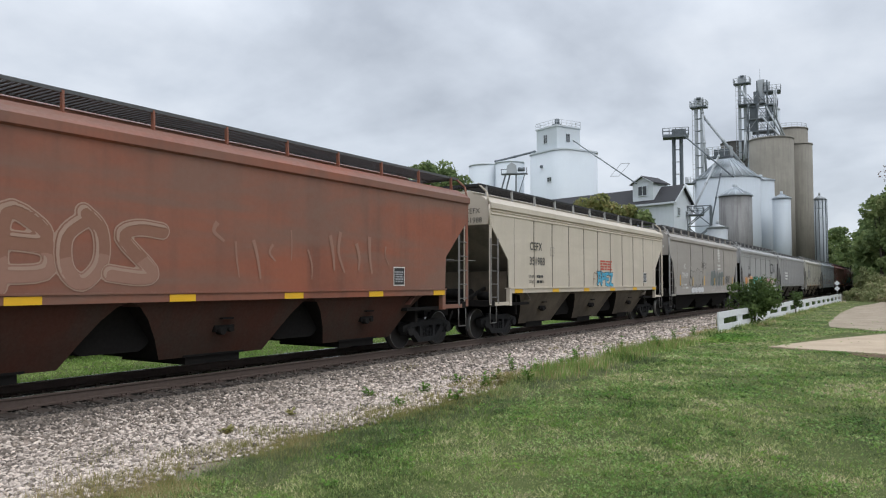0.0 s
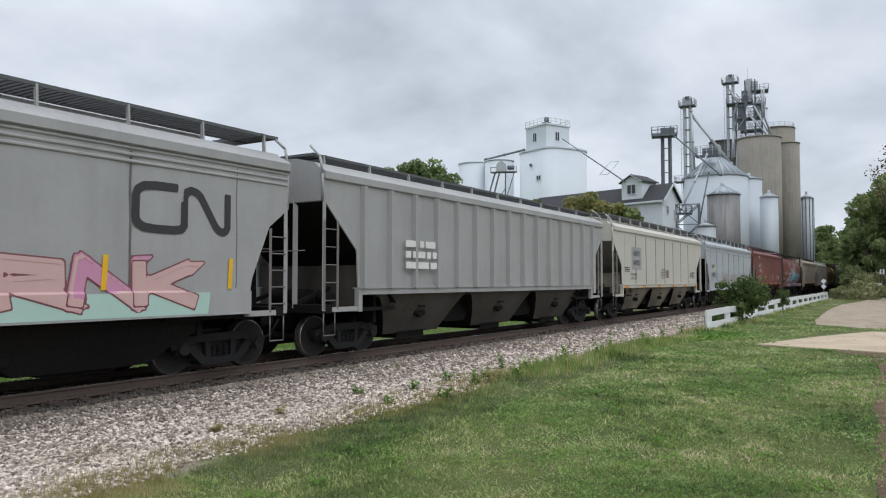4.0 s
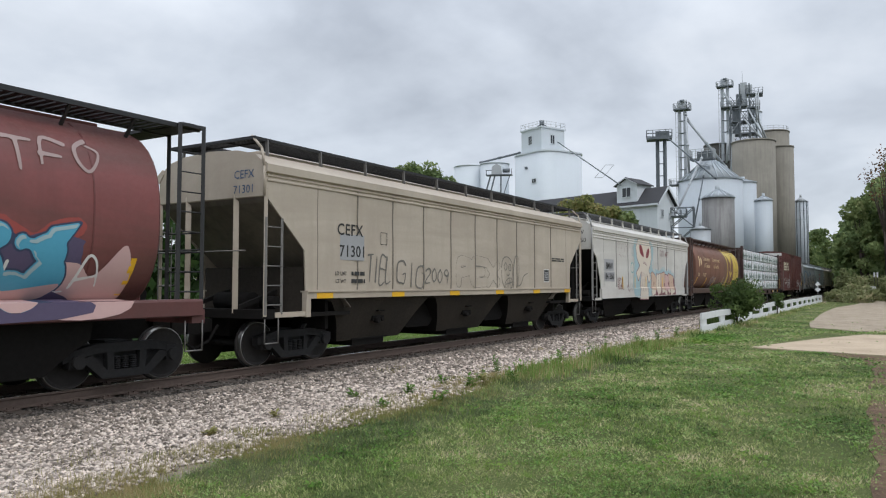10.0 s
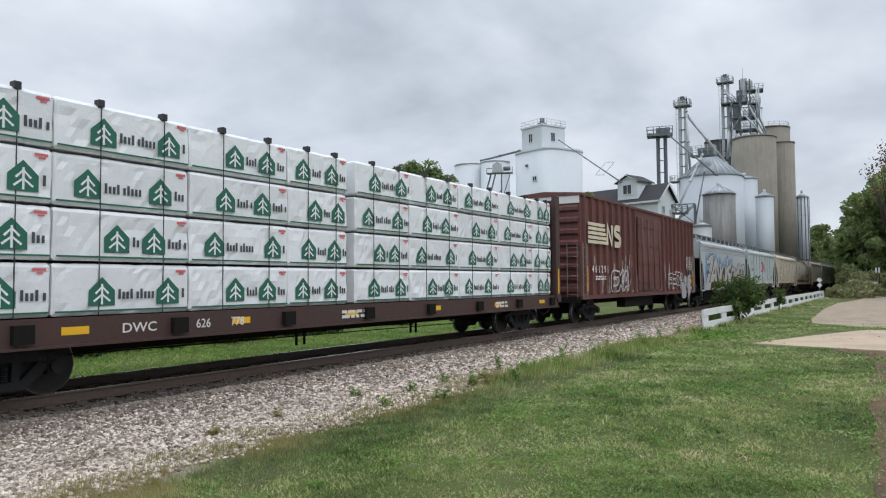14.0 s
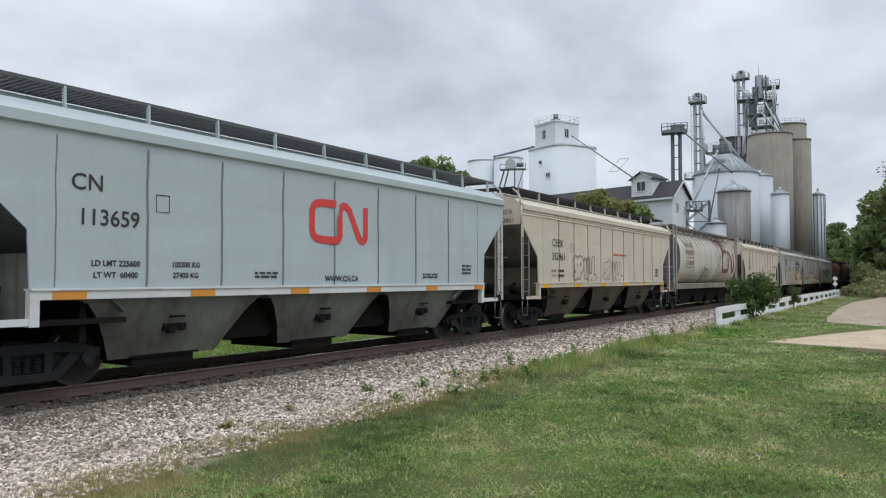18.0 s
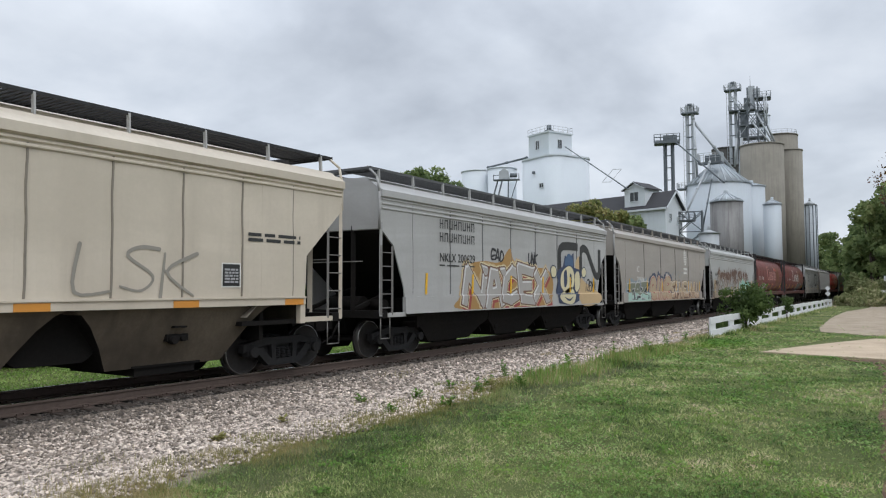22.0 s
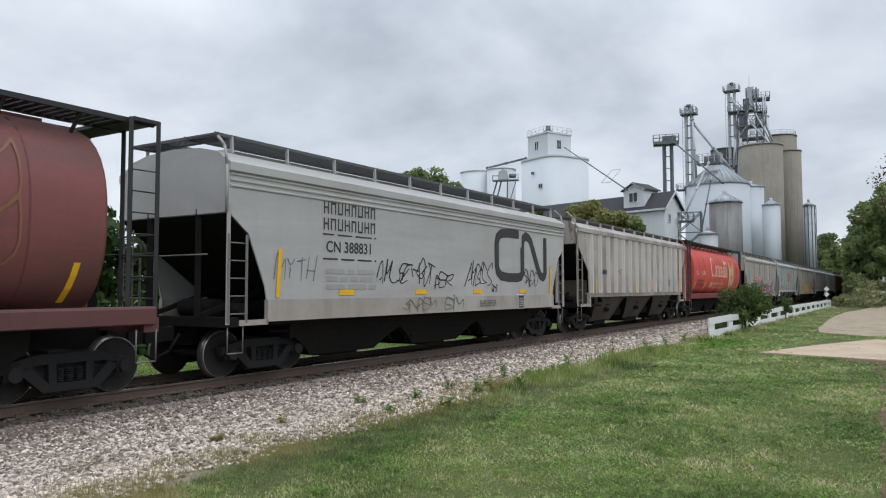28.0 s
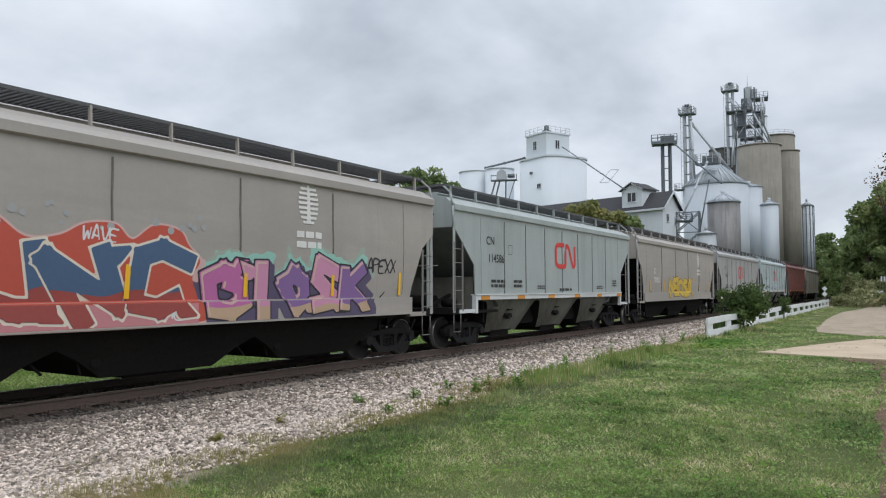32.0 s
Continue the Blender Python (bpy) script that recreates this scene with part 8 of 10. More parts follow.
def face_scrawl(car, prof):
    """A thin-lined round face with a toothy grin, and a looping line after it."""
    fd = Field(1.8, 4.0, 1.3, 2.75, .014)
    f = np.full(fd.Y.shape, 9.0)
    for pts, closed in (([(1.95, 2.2), (2.1, 2.5), (2.45, 2.52), (2.72, 2.3), (2.72, 2.0), (2.8, 1.7), (2.7, 1.45), (2.35, 1.42), (2.15, 1.6), (2.0, 1.8)], True), ([(2.12, 2.25), (2.25, 2.36), (2.33, 2.22), (2.22, 2.12)], True), ([(2.45, 2.28), (2.58, 2.3), (2.6, 2.13), (2.47, 2.12)], True), ([(2.3, 2.0), (2.42, 1.95), (2.5, 2.02)], False), ([(2.2, 1.72), (2.4, 1.86), (2.66, 1.85), (2.68, 1.6), (2.45, 1.52), (2.25, 1.58)], True), ([(2.24, 1.68), (2.66, 1.74)], False), ([(2.38, 1.84), (2.4, 1.55)], False), ([(2.53, 1.86), (2.55, 1.55)], False), ([(2.78, 1.6), (2.8, 2.2), (2.95, 2.58), (3.15, 2.5), (3.2, 2.1), (3.12, 1.65), (3.35, 1.7), (3.55, 1.95), (3.85, 2.05)], False)):
        f = np.minimum(f, fd.stroke(smooth_path(pts, 5, closed) if closed else smooth_path(pts, 5), .028, .3))
    fd.cut(car, prof, f, .010, S_SOOT, "graffiti")


def canada(car, prof, y0, y1, z, m, flagm, size=1.15):
    """The country's name with thick stems, fine joints and small serifs, and the flag over its last letter."""
    k, u = (y1 - y0) / 4.9, size
    fd = Field(y0 - .2, y1 + .2, z - .15, z + u * 1.1, .025)
    f = np.full(fd.Y.shape, 9.0)

    def pen(y, pts, ws):
        nonlocal f
        path = smooth_path([(y0 + (y + a) * k, z + b * u) for a, b in pts], 5)
        n = len(path) - 1
        wide = [np.interp(i / n * (len(ws) - 1), range(len(ws)), ws) for i in range(n + 1)]
        f = np.minimum(f, fd.pen(path, wide))

    def a_(y):
        pen(y, [(.12, .42), (.2, .55), (.36, .58), (.47, .48), (.49, .3), (.49, .1), (.56, .02), (.68, .06)], [.10, .07, .08, .14, .16, .15, .10, .04])
        pen(y, [(.48, .36), (.25, .29), (.09, .17), (.14, .03), (.3, .02), (.48, .14)], [.04, .06, .12, .12, .07, .04])

    def stem(y, top, foot=True):
        pen(y, [(0, .03), (0, top)], [.15, .15])
        pen(y, [(-.13, top - .02), (0, top)], [.04, .09])
        if foot:
            pen(y, [(-.14, .015), (.14, .015)], [.045, .045])
    pen(0, [(.98, .80), (.86, .95), (.6, 1.0), (.25, .87), (.1, .5), (.24, .13), (.6, .0), (.88, .07), (1.02, .25)], [.05, .06, .07, .15, .19, .16, .08, .05, .03])
    pen(0, [(.96, .98), (.97, .72)], [.03, .08])
    a_(1.08)
    stem(2.0, .58)
    pen(1.86, [(.18, .46), (.34, .58), (.5, .57), (.58, .42), (.58, .03)], [.04, .07, .11, .15, .15]); pen(1.86, [(.44, .015), (.72, .015)], [.045, .045])
    a_(2.68)
    stem(4.03, 1.02, False); pen(4.03, [(0, .06), (.14, .02)], [.12, .05])
    pen(3.45, [(.56, .50), (.4, .58), (.18, .48), (.1, .28), (.2, .06), (.38, .02), (.56, .14)], [.04, .07, .13, .16, .13, .07, .04])
    a_(4.2)
    fd.cut(car, prof, f, .010, m, "lettering")
    a, b = y0 + 4.22 * k, z + u * .70
    q = [[(a, b), (a + .16, b), (a + .16, b + .27), (a, b + .27)], [(a + .56, b), (a + .72, b), (a + .72, b + .27), (a + .56, b + .27)],
         [(a + .36, b), (a + .38, b + .07), (a + .5, b + .08), (a + .46, b + .14), (a + .51, b + .18), (a + .42, b + .2), (a + .36, b + .28), (a + .3, b + .2), (a + .21, b + .18), (a + .26, b + .14), (a + .22, b + .08), (a + .34, b + .07)]]
    decal(car, "emblem", sheet(prof, q, .010), flagm, "leaf and bars emblem")


def ear(y, z, w, h):
    """The leaves of one grain ear: two pairs with straight outer edges on a narrow stem."""
    a, hp, g = w * .5, h * .60, .06
    leaf = [(g, 0), (.45, .055), (.78, .15), (.94, .27), (1.0, .42), (1.0, .75), (.94, 1.0), (.72, .84), (.42, .68), (.2, .55), (g, .42)]
    return [[(y + e * a * u, zz + hp * v) for u, v in leaf] for zz in (z, z + .42 * h) for e in (-1, 1)]


def wheat(car, prof, y, z, w, h, m, open_m=None):
    decal(car, "emblem", sheet(prof, ear(y, z, w, h) , .012), m, "grain-ear emblem")
    if open_m is not None:
        fd = Field(y + w * .4, y + w * 1.7, z - .1, z + h * 1.15, .022)
        f = np.minimum.reduce([np.abs(fd.patch(lf)) for lf in ear(y + w * 1.05, z, w, h)])
        fd.cut(car, prof, f - .02, .012, open_m, "emblem", "outlined grain-ear emblem")


def ic_emblem(car, prof, y, z):
    polys = []
    for k in range(9):
        zz = z + .1 * k
        hw = .30 * math.sqrt(max(1 - ((k - 4) / 4.8) ** 2, 0))
        polys.append([(y - hw, zz), (y + hw, zz), (y + hw, zz + .055), (y - hw, zz + .055)])
    polys.append([(y - .06, z), (y + .06, z), (y + .03, z + .85), (y - .03, z + .85)])
    decal(car, "emblem", sheet(prof, polys, .010), WHITE_L, "round white striped emblem")
    bars(car, prof, y - .35, z - .5, .75, .42, 2, WHITE_L, 5)


def half(i):
    a, b = ends(i)
    return round((b - a) / 2, 2)


def build_train():
    L = [half(i) for i in range(34)]
    cars = {}
    W, K = WHITE_L, BLACK_L
    # 0 rusty brown
    c, p = hopper(0, L[0], "flat", RUSTY, "rusty brown covered hopper wagon with faded white graffiti", seams=0); cars[0] = c
    graffiti(c, p, "HBOS", -5.0, -1.55, 1.56, 2.8, [S_GHOST], S_WASH, 3, .2, .022, S_GHOST2, .4, rounded=True, shine=S_WASH); tag(c, p, "NC", -7.2, 1.7, 1.6, .9, S_WASH, 4, .05)
    r = random.Random(2)
    q = []
    for k in range(11):
        y, z, h_ = -.5 + k * .5 + r.uniform(-.15, .15), r.uniform(2.3, 2.8), r.uniform(.3, .9)
        q += ribbon(smooth_path([(y, z), (y + r.uniform(-.1, .12), z - h_ * .5), (y + r.uniform(-.05, .2), z - h_)], 4), r.uniform(.04, .13), taper=True)
    decal(c, "graffiti", sheet(p, q, .008), S_GHOST2); plate(c, p, 5.1, 1.85)
    # 1 beige
    c, p = hopper(1, L[1], "flat", BEIGE, "beige covered hopper wagon with black lettering and small blue graffiti", post=LIGHTG, board=DARKGRATE); cars[1] = c
    marks(c, p, "CEFX", "351988", -5.4, 2.76, 2.28, K); bars(c, p, .4, 2.2, 1.3, .42, 4, S_RED, 2); plate(c, p, 6.0, 1.93)
    graffiti(c, p, "APEZ", .1, 1.8, 1.56, 2.12, [S_SKY], S_BLACK, 6, .2, .02)
    tag(c, p, "FY", -.35, 1.6, .6, .5, S_BROWN, 7, .03)
    end_letters(c, ("CEFX", "351988"), L[1])
    # 2 warm grey, bowed sides
    c, p = hopper(2, L[2], "curved", TAN, "warm grey covered hopper wagon with bowed sides and outline graffiti", seams=6, reflect="tall", endcol=MIDG); cars[2] = c
    end_letters(c, ("IC", "799489"), L[2], material=W); marks(c, p, "IC", "799489", -5.2, 2.45, 1.98, W, .38); ic_emblem(c, p, 2.85, 3.0)
    graffiti(c, p, "JEER", -4.1, -1.3, 1.5, 2.42, [spray("thin_grey", (.33, .31, .28))], S_BLACK, 8, .36, .025, rounded=True, wobble=.05); tag(c, p, "JAEX", -1.75, 2.55, 1.4, .3, S_BLACK, 9, .035); graffiti(c, p, "MOIST", .75, 4.0, 1.5, 2.45, [S_DKGREY], S_HAZE, 10, .34, .022, rounded=True, wobble=.05)
    tag(c, p, "VEK", -.5, 2.1, .6, .22, S_HAZE, 12, .025); tag(c, p, "CARVO", 4.9, 1.65, 1.2, .45, S_BLACK, 13, .035)
    graffiti(c, p, "OOOO", -4.0, -1.2, 1.13, 1.46, [S_WHITE], S_BLACK, 11, .5, .015, rounded=True, wobble=.02); graffiti(c, p, "UUUU", .9, 4.1, 1.16, 1.48, [], S_WHITE, 14, .3, .015, rounded=True, wobble=.02); plate(c, p, 5.1, 1.9)
    # 3 grey with a bright three-part piece
    c, p = hopper(3, L[3], "sill", MIDG, "grey covered hopper wagon with orange, teal and pink graffiti", seams=7, reflect="tall"); cars[3] = c
    end_letters(c, ("CN 389012",), L[3], .45, 3.62, .22); marks(c, p, "CN", "389012", -4.7, 2.68, 2.12, K, .38, False); emblem_cn(c, p, 4.75, 2.55, 1.9, .72, K, .2)
    decal(c, "graffiti", sheet(p, [[(-6.35, 1.115), (.5, 1.115), (.5, 1.49), (-6.25, 1.49)], [(.7, 1.115), (6.2, 1.115), (6.25, 1.49), (.75, 1.49)]], .006), S_MINTPALE)
    graffiti(c, p, "SET", -6.2, -3.45, 1.14, 2.16, [S_ORANGE, S_PEACH, S_ORANGE], S_WINE, 12, .25, .03, S_MINTPALE, .5, shine=S_CREAM); graffiti(c, p, "ZEUR", -3.3, .4, 1.14, 2.24, [S_TEAL], S_BLACK, 13, .25, .035, S_MINTPALE, .45, shine=S_MINT, shade=S_BLACK); graffiti(c, p, "FRNK", 1.45, 6.0, 1.2, 2.12, [S_PINK, S_PALEPINK], S_LINE, 14, .27, .025, S_PALEPINK, .3, shine=S_PALEPINK)
    tag(c, p, "WJ", .75, 1.6, .6, .5, S_BLACK, 15, .06); tag(c, p, "KRB", .5, 1.25, .5, .2, S_BLACK, 16, .025)
    # 4 grey with outside posts
    c, p = hopper(4, L[4], "ribbed", MIDG, "grey covered hopper wagon with ribbed sides", seams=0, reflect=""); cars[4] = c
    bars(c, flat_side(1.71), -5.6, 2.0, 1.4, .8, 3, W, 15)
    # 5 off-white
    OFFW = paint("off_white", (.52, .50, .44), streak=.18, band=(.47, .45, .395), dirt=.18, dirt_color=(.42, .39, .31))
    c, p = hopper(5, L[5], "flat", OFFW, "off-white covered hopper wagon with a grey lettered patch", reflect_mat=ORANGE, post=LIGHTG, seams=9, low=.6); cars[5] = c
    decal(c, "patch", sheet(p, [[(-5.4, 2.2), (-3.9, 2.2), (-3.9, 3.25), (-5.4, 3.25)]], .006), MIDG)
    letters(c, p, "NDYX", -4.65, 2.84, .34, K, off=.012); letters(c, p, "847032", -4.65, 2.42, .34, K, off=.012)
    end_letters(c, ("NDYX", "847032"), L[5], .75, 3.95, .25); bars(c, p, -6.4, 2.1, .7, .25, 3, K, 17); [letters(c, p, w_, -5.1, 1.95 - .19 * k, .15, K) for k, w_ in enumerate(("LD LMT 224300", "LT WT  61700"))]; [letters(c, p, w_, -.22, 2.22 - .13 * k, .11, K) for k, w_ in enumerate(("CAUTION", "DO NOT MOVE CAR", "WITH HATCHES OR", "GATES OPEN"))]; bars(c, p, 5.4, 1.9, .5, .3, 3, K, 19); plate(c, p, 6.1, 2.03)
    decal(c, "patch", sheet(p, [[(.35, 1.85), (.85, 1.85), (.85, 2.25), (.35, 2.25)]], .007), S_RUSTP)
    # 6 pale blue-grey with outline drawings
    c, p = hopper(6, L[6], "sill", PALE, "pale blue-grey covered hopper wagon with thin maroon outline graffiti", seams=8, reflect="tall", endcol=MIDG); cars[6] = c
    marks(c, p, "SMW", "842811", -5.9, 2.5, 1.97, K, .42, False)
    # one long line of scallops, little drawings and words on it
    pts = []
    for k in range(14):
        a, b = -6.5 + k * .96, -6.5 + (k + 1) * .96
        top = (.18, .3, .05, .6, .3, .75, .25, .5, .55, .3, .6, .3, .7, .4)[k]
        pts += [(a, 1.58 + .1 * (k % 3)), (a + .2, 1.62 + top * .8), ((a + b) / 2, 1.66 + top), (b - .2, 1.62 + top * .7)]
    decal(c, "graffiti", sheet(p, ribbon(smooth_path(pts, 4), .025), .009), S_LINE)
    decal(c, "graffiti", sheet(p, ribbon(smooth_path([(-6 + q * .6, 1.3 + .07 * math.sin(q * 2.3)) for q in range(21)], 4), .02), .009), S_LINE)
    for word, y, z, w_, h_, sd in (("SPREAD", -2.75, 1.76, .75, .15, 21), ("THA", -2.65, 1.57, .4, .15, 22), ("WORM", -2.75, 1.36, .65, .16, 23), ("FLOW", -1.55, 2.1, .5, .13, 24), ("MAGIC", -1.55, 1.93, .55, .13, 25), ("SKILLET", 1.9, 1.66, .85, .14, 26), ("OD", -3.55, 1.5, .3, .14, 27), ("PR", -4.3, 2.1, .25, .12, 28), ("ZK", 5.3, 1.6, .6, .5, 29), ("RZE", -.3, 1.5, .7, .5, 30), ("EB", 4.0, 1.6, .5, .6, 31)):
        tag(c, p, word, y, z, w_, h_, S_LINE, sd, .02, .06)
    graffiti(c, p, "RAPN", .45, 1.85, 1.6, 2.12, [], S_LINE, 32, .14, .018)
    for y, z, ry, rz in ((-2.1, 2.3, .17, .17), (-2.25, 2.02, .14, .12), (-1.95, 2.05, .13, .14), (-1.55, 1.72, .42, .1), (-5.0, 2.05, .13, .13), (-5.3, 2.0, .08, .07), (4.1, 2.2, .22, .15), (.2, 1.95, .2, .2), (6.1, 2.5, .12, .5)):
        decal(c, "graffiti", sheet(p, ribbon([(y + ry * math.cos(q * .449), z + rz * math.sin(q * .449)) for q in range(14)], .022, True), .010), S_LINE)
    decal(c, "patch", sheet(p, [[(-6.0, 2.46), (-5.28, 2.46), (-5.3, 2.74), (-6.0, 2.74)]], .006), S_CREAM)
    end_letters(c, ("842811",), L[6], 1.1)
    # 7 dark red
    c, p = hopper(7, L[7], "flat", DKRED, "dark red covered hopper wagon with white lettering and yellow reflectors", seams=0, post=DKRED); cars[7] = c
    marks(c, p, "GACX", "63432", -4.75, 2.92, 2.5, W, .38); bars(c, p, -4.1, 2.35, .8, .3, 2, S_ORANGE, 25)
    bars(c, p, -5.4, 3.65, .7, .25, 3, W, 26); bars(c, p, -2.2, 1.85, .7, .4, 4, S_GOLD, 27); bars(c, p, 2.0, 1.85, .7, .4, 4, S_GOLD, 28); plate(c, p, 5.0, 2.0); bars(c, p, 5.6, 1.9, .8, .3, 3, W, 29)
    end_letters(c, ("GACX", "63432"), L[7], material=W)
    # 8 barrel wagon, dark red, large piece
    c, p = tank_hopper(8, L[8], DKRED, "dark red barrel-sided hopper wagon with white word and colourful graffiti", BLACKROOF, BLACKROOF, sillcol=SHADED_RED); cars[8] = c
    letters(c, p, "CN", -6.15, 2.4, .42, W); letters(c, p, "109715", -4.6, 2.4, .4, W); bars(c, p, -6.3, 1.78, 1.3, .26, 2, S_PALEPINK, 30)
    canada(c, p, -2.3, 2.4, 2.47, W, W)
    for pts in ([(-4.5, 1.17), (-4.5, 1.46), (-3.4, 1.6), (-2.4, 1.5), (-2.5, 1.17)], [(-3.5, 1.75), (-3.4, 2.0), (-2.9, 2.05), (-3.0, 2.4), (-2.5, 2.62), (-2.2, 2.3), (-2.3, 1.8), (-2.8, 1.55)], [(5.4, 1.2), (5.3, 1.9), (5.9, 2.0), (6.2, 1.8), (6.7, 2.3), (6.75, 1.3)]):
        blot(c, p, pts, S_PALEPINK, .005)
    for y, z in ((-4.1, 1.32), (-3.1, 1.9), (-2.6, 2.25), (-3.3, 1.3)):
        blot(c, p, [(y - .14, z), (y, z + .1), (y + .14, z + .02), (y, z - .09)], DKRED, .009)
    blot(c, p, [(-2.6, 1.17), (-2.5, 1.6), (-1.5, 1.95), (0, 1.85), (1.6, 1.95), (3, 1.8), (5.2, 1.7), (5.6, 1.17)], S_PLUM, .0075)
    graffiti(c, p, "HMKRNO", -2.25, 5.6, 1.3, 2.72, [S_SKY, S_SKY, S_BONE, S_SKY, S_SKY, S_SKY], S_NAVY, 31, .27, .03, S_PALEPINK, .22, glow=S_WINE, spread=.07, shine=S_PALESKY, blade=True, wobble=.12, back=S_PLUM)
    graffiti(c, p, "ZZ", -1.95, -1.0, 1.62, 2.2, [S_PALESKY], S_BONE, 32, .2, .03); tag(c, p, "BOOKILLA", 2.2, 1.62, 4.2, .42, W, 33, .045); tag(c, p, "JP BAY", 2.0, 1.2, 2.4, .28, W, 34, .035); tag(c, p, "WHTFO", 3.7, 3.38, 2.6, .45, spray("faint_grey", (.34, .25, .235)), 35, .06)
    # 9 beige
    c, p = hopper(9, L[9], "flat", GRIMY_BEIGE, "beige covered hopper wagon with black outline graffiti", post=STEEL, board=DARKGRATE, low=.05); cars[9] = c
    marks(c, p, "CEFX", "71301", -5.5, 2.78, 2.3, K); end_letters(c, ("CEFX", "71301"), L[9], 1.0, 3.8, .24, S_BLUE); decal(c, "patch", sheet(p, [[(-5.85, 2.22), (-4.98, 2.22), (-4.98, 2.8), (-5.85, 2.8)]], .006), S_HAZE2); tag(c, p, "TIEL", -4.9, 1.75, 1.0, .6, S_SOOT, 34, .045, .08); tag(c, p, "GIG", -3.7, 1.66, 1.3, .55, S_SOOT, 35, .045); tag(c, p, "2009", -2.4, 1.72, 1.2, .36, S_SOOT, 36, .045, .05); graffiti(c, p, "PEX", -.75, 1.85, 1.6, 2.5, [], S_SOOT, 37, .3, .018, rounded=True, wobble=.06); face_scrawl(c, p); plate(c, p, 5.4, 1.98); bars(c, p, 5.9, 2.5, 1.1, .15, 2, K, 36)
    # 10 white-grey with a large pale figure
    c, p = hopper(10, L[10], "sill", paint("warm_white", (.64, .62, .58), dirt=.3, dirt_color=(.40, .37, .32), streak=.3, band=(.50, .475, .44)), "light grey covered hopper wagon with a large cream graffiti piece", seams=9, reflect="", endcol=MIDG); cars[10] = c
    decal(c, "patch", sheet(p, [[(-6.3, 2.25), (-5.1, 2.25), (-5.1, 2.75), (-6.3, 2.75)], [(-6.3, 1.8), (-5.0, 1.8), (-5.0, 2.22), (-6.3, 2.22)]], .005), S_GREY)
    letters(c, p, "SMW", -5.7, 2.34, .38, K, off=.018); letters(c, p, "841350", -5.65, 1.9, .36, K, off=.018); end_letters(c, ("SMW", "841350"), L[10], .95, 3.72, .26)
    for y in (-3.9, -2.08, -.3, 2.7):
        decal(c, "reflector", sheet(p, [[(y - .05, 1.5), (y + .05, 1.5), (y + .05, 2.02), (y - .05, 2.02)]], .016), YELLOW)
    head = [(-1.87, 3.44), (-1.54, 3.79), (-0.77, 4.03), (0.04, 3.94), (0.56, 3.52), (0.66, 3), (0.42, 2.6), (0.16, 2.36), (0.54, 1.96), (0.19, 1.77), (-0.15, 2.23), (-0.01, 0.96), (-1.4, 0.98), (-1.02, 2.34), (-1.53, 1.86), (-1.85, 2.22), (-1.25, 2.56), (-1.7, 2.91)]
    grown = [(-2.25, 3.3), (-1.9, 3.9), (-.6, 3.95), (.9, 3.7), (1.0, 3.1), (.75, 2.6), (1.0, 1.9), (.6, 1.4), (.4, 1.1), (-2.1, 1.1), (-2.3, 1.9), (-2.1, 2.6)]
    blot(c, p, grown, S_PALESKY, .004); blot(c, p, head, S_BONE, .008, S_LINE, .04, smooth=False)
    for eye in ([(-1.34, 3.5), (-1.17, 3.59), (-0.9, 3.46), (-0.62, 3.02), (-0.99, 3.07), (-1.25, 3.22)], [(-0.3, 3.02), (-0.12, 3.3), (0.14, 3.47), (0.28, 3.33), (0.15, 3.06), (-0.04, 2.96)]):
        blot(c, p, eye, spray("maroon", (.24, .035, .045)), .014)
    decal(c, "graffiti", sheet(p, [[(-0.74, 2.65), (-0.56, 2.81), (-0.53, 2.68)], [(-0.42, 2.79), (-0.18, 2.59), (-0.39, 2.65)]], .015), S_LINE)
    q = []
    for k in range(4):
        q += ribbon([(-1.02 + k * .2, 2.3 - .04 * k), (-1.22 + k * .3, 1.35)], .025)
    decal(c, "graffiti", sheet(p, q, .016), S_LINE)
    graffiti(c, p, "DURKE", .65, 4.95, 1.13, 2.36, [S_PEACH, S_BONE, S_PEACH, S_PALEPINK], S_LINE, 37, .3, .035, S_BONE, .22, glow=S_PALESKY, spread=.12, shade=S_LINE, wobble=.16, lean=.25, back=S_LINE, mist=spray("thin_sky", (.46, .52, .52)))
    graffiti(c, p, "OUOT", -4.7, -2.9, 2.9, 3.6, [], S_LINE, 38, .3, .014, rounded=True); tag(c, p, "KEEP IT", -4.6, 1.75, .8, .2, S_LINE, 39, .022, .06); tag(c, p, "GRIMEY", -4.6, 1.45, .85, .24, S_LINE, 40, .025, .06); tag(c, p, "DIRTY WONT", 2.3, 3.15, 1.6, .25, S_LINE, 41, .025)
    for y, z, a, m_ in ((-2.45, 2.45, .24, S_TEAL), (-2.3, 3.2, .2, S_PALESKY), (.9, 2.75, .16, S_PALESKY), (-3.1, 1.5, .13, S_LINE), (-2.6, 1.55, .15, S_GREY), (5.3, 2.2, .14, S_GREY)):
        decal(c, "graffiti", sheet(p, ribbon([(y + a * math.cos(q_ * .449), z + a * math.sin(q_ * .449)) for q_ in range(14)], .03, True), .011), m_)
    # 11 brown barrel wagon with the yellow grain panel
    BRN = paint("brown", (.195, .088, .058), dirt=.45, dirt_color=(.075, .042, .032))
    YEL = mat("emblem_yellow", (.66, .50, .10), .5, grain=.1, dirt=.3)
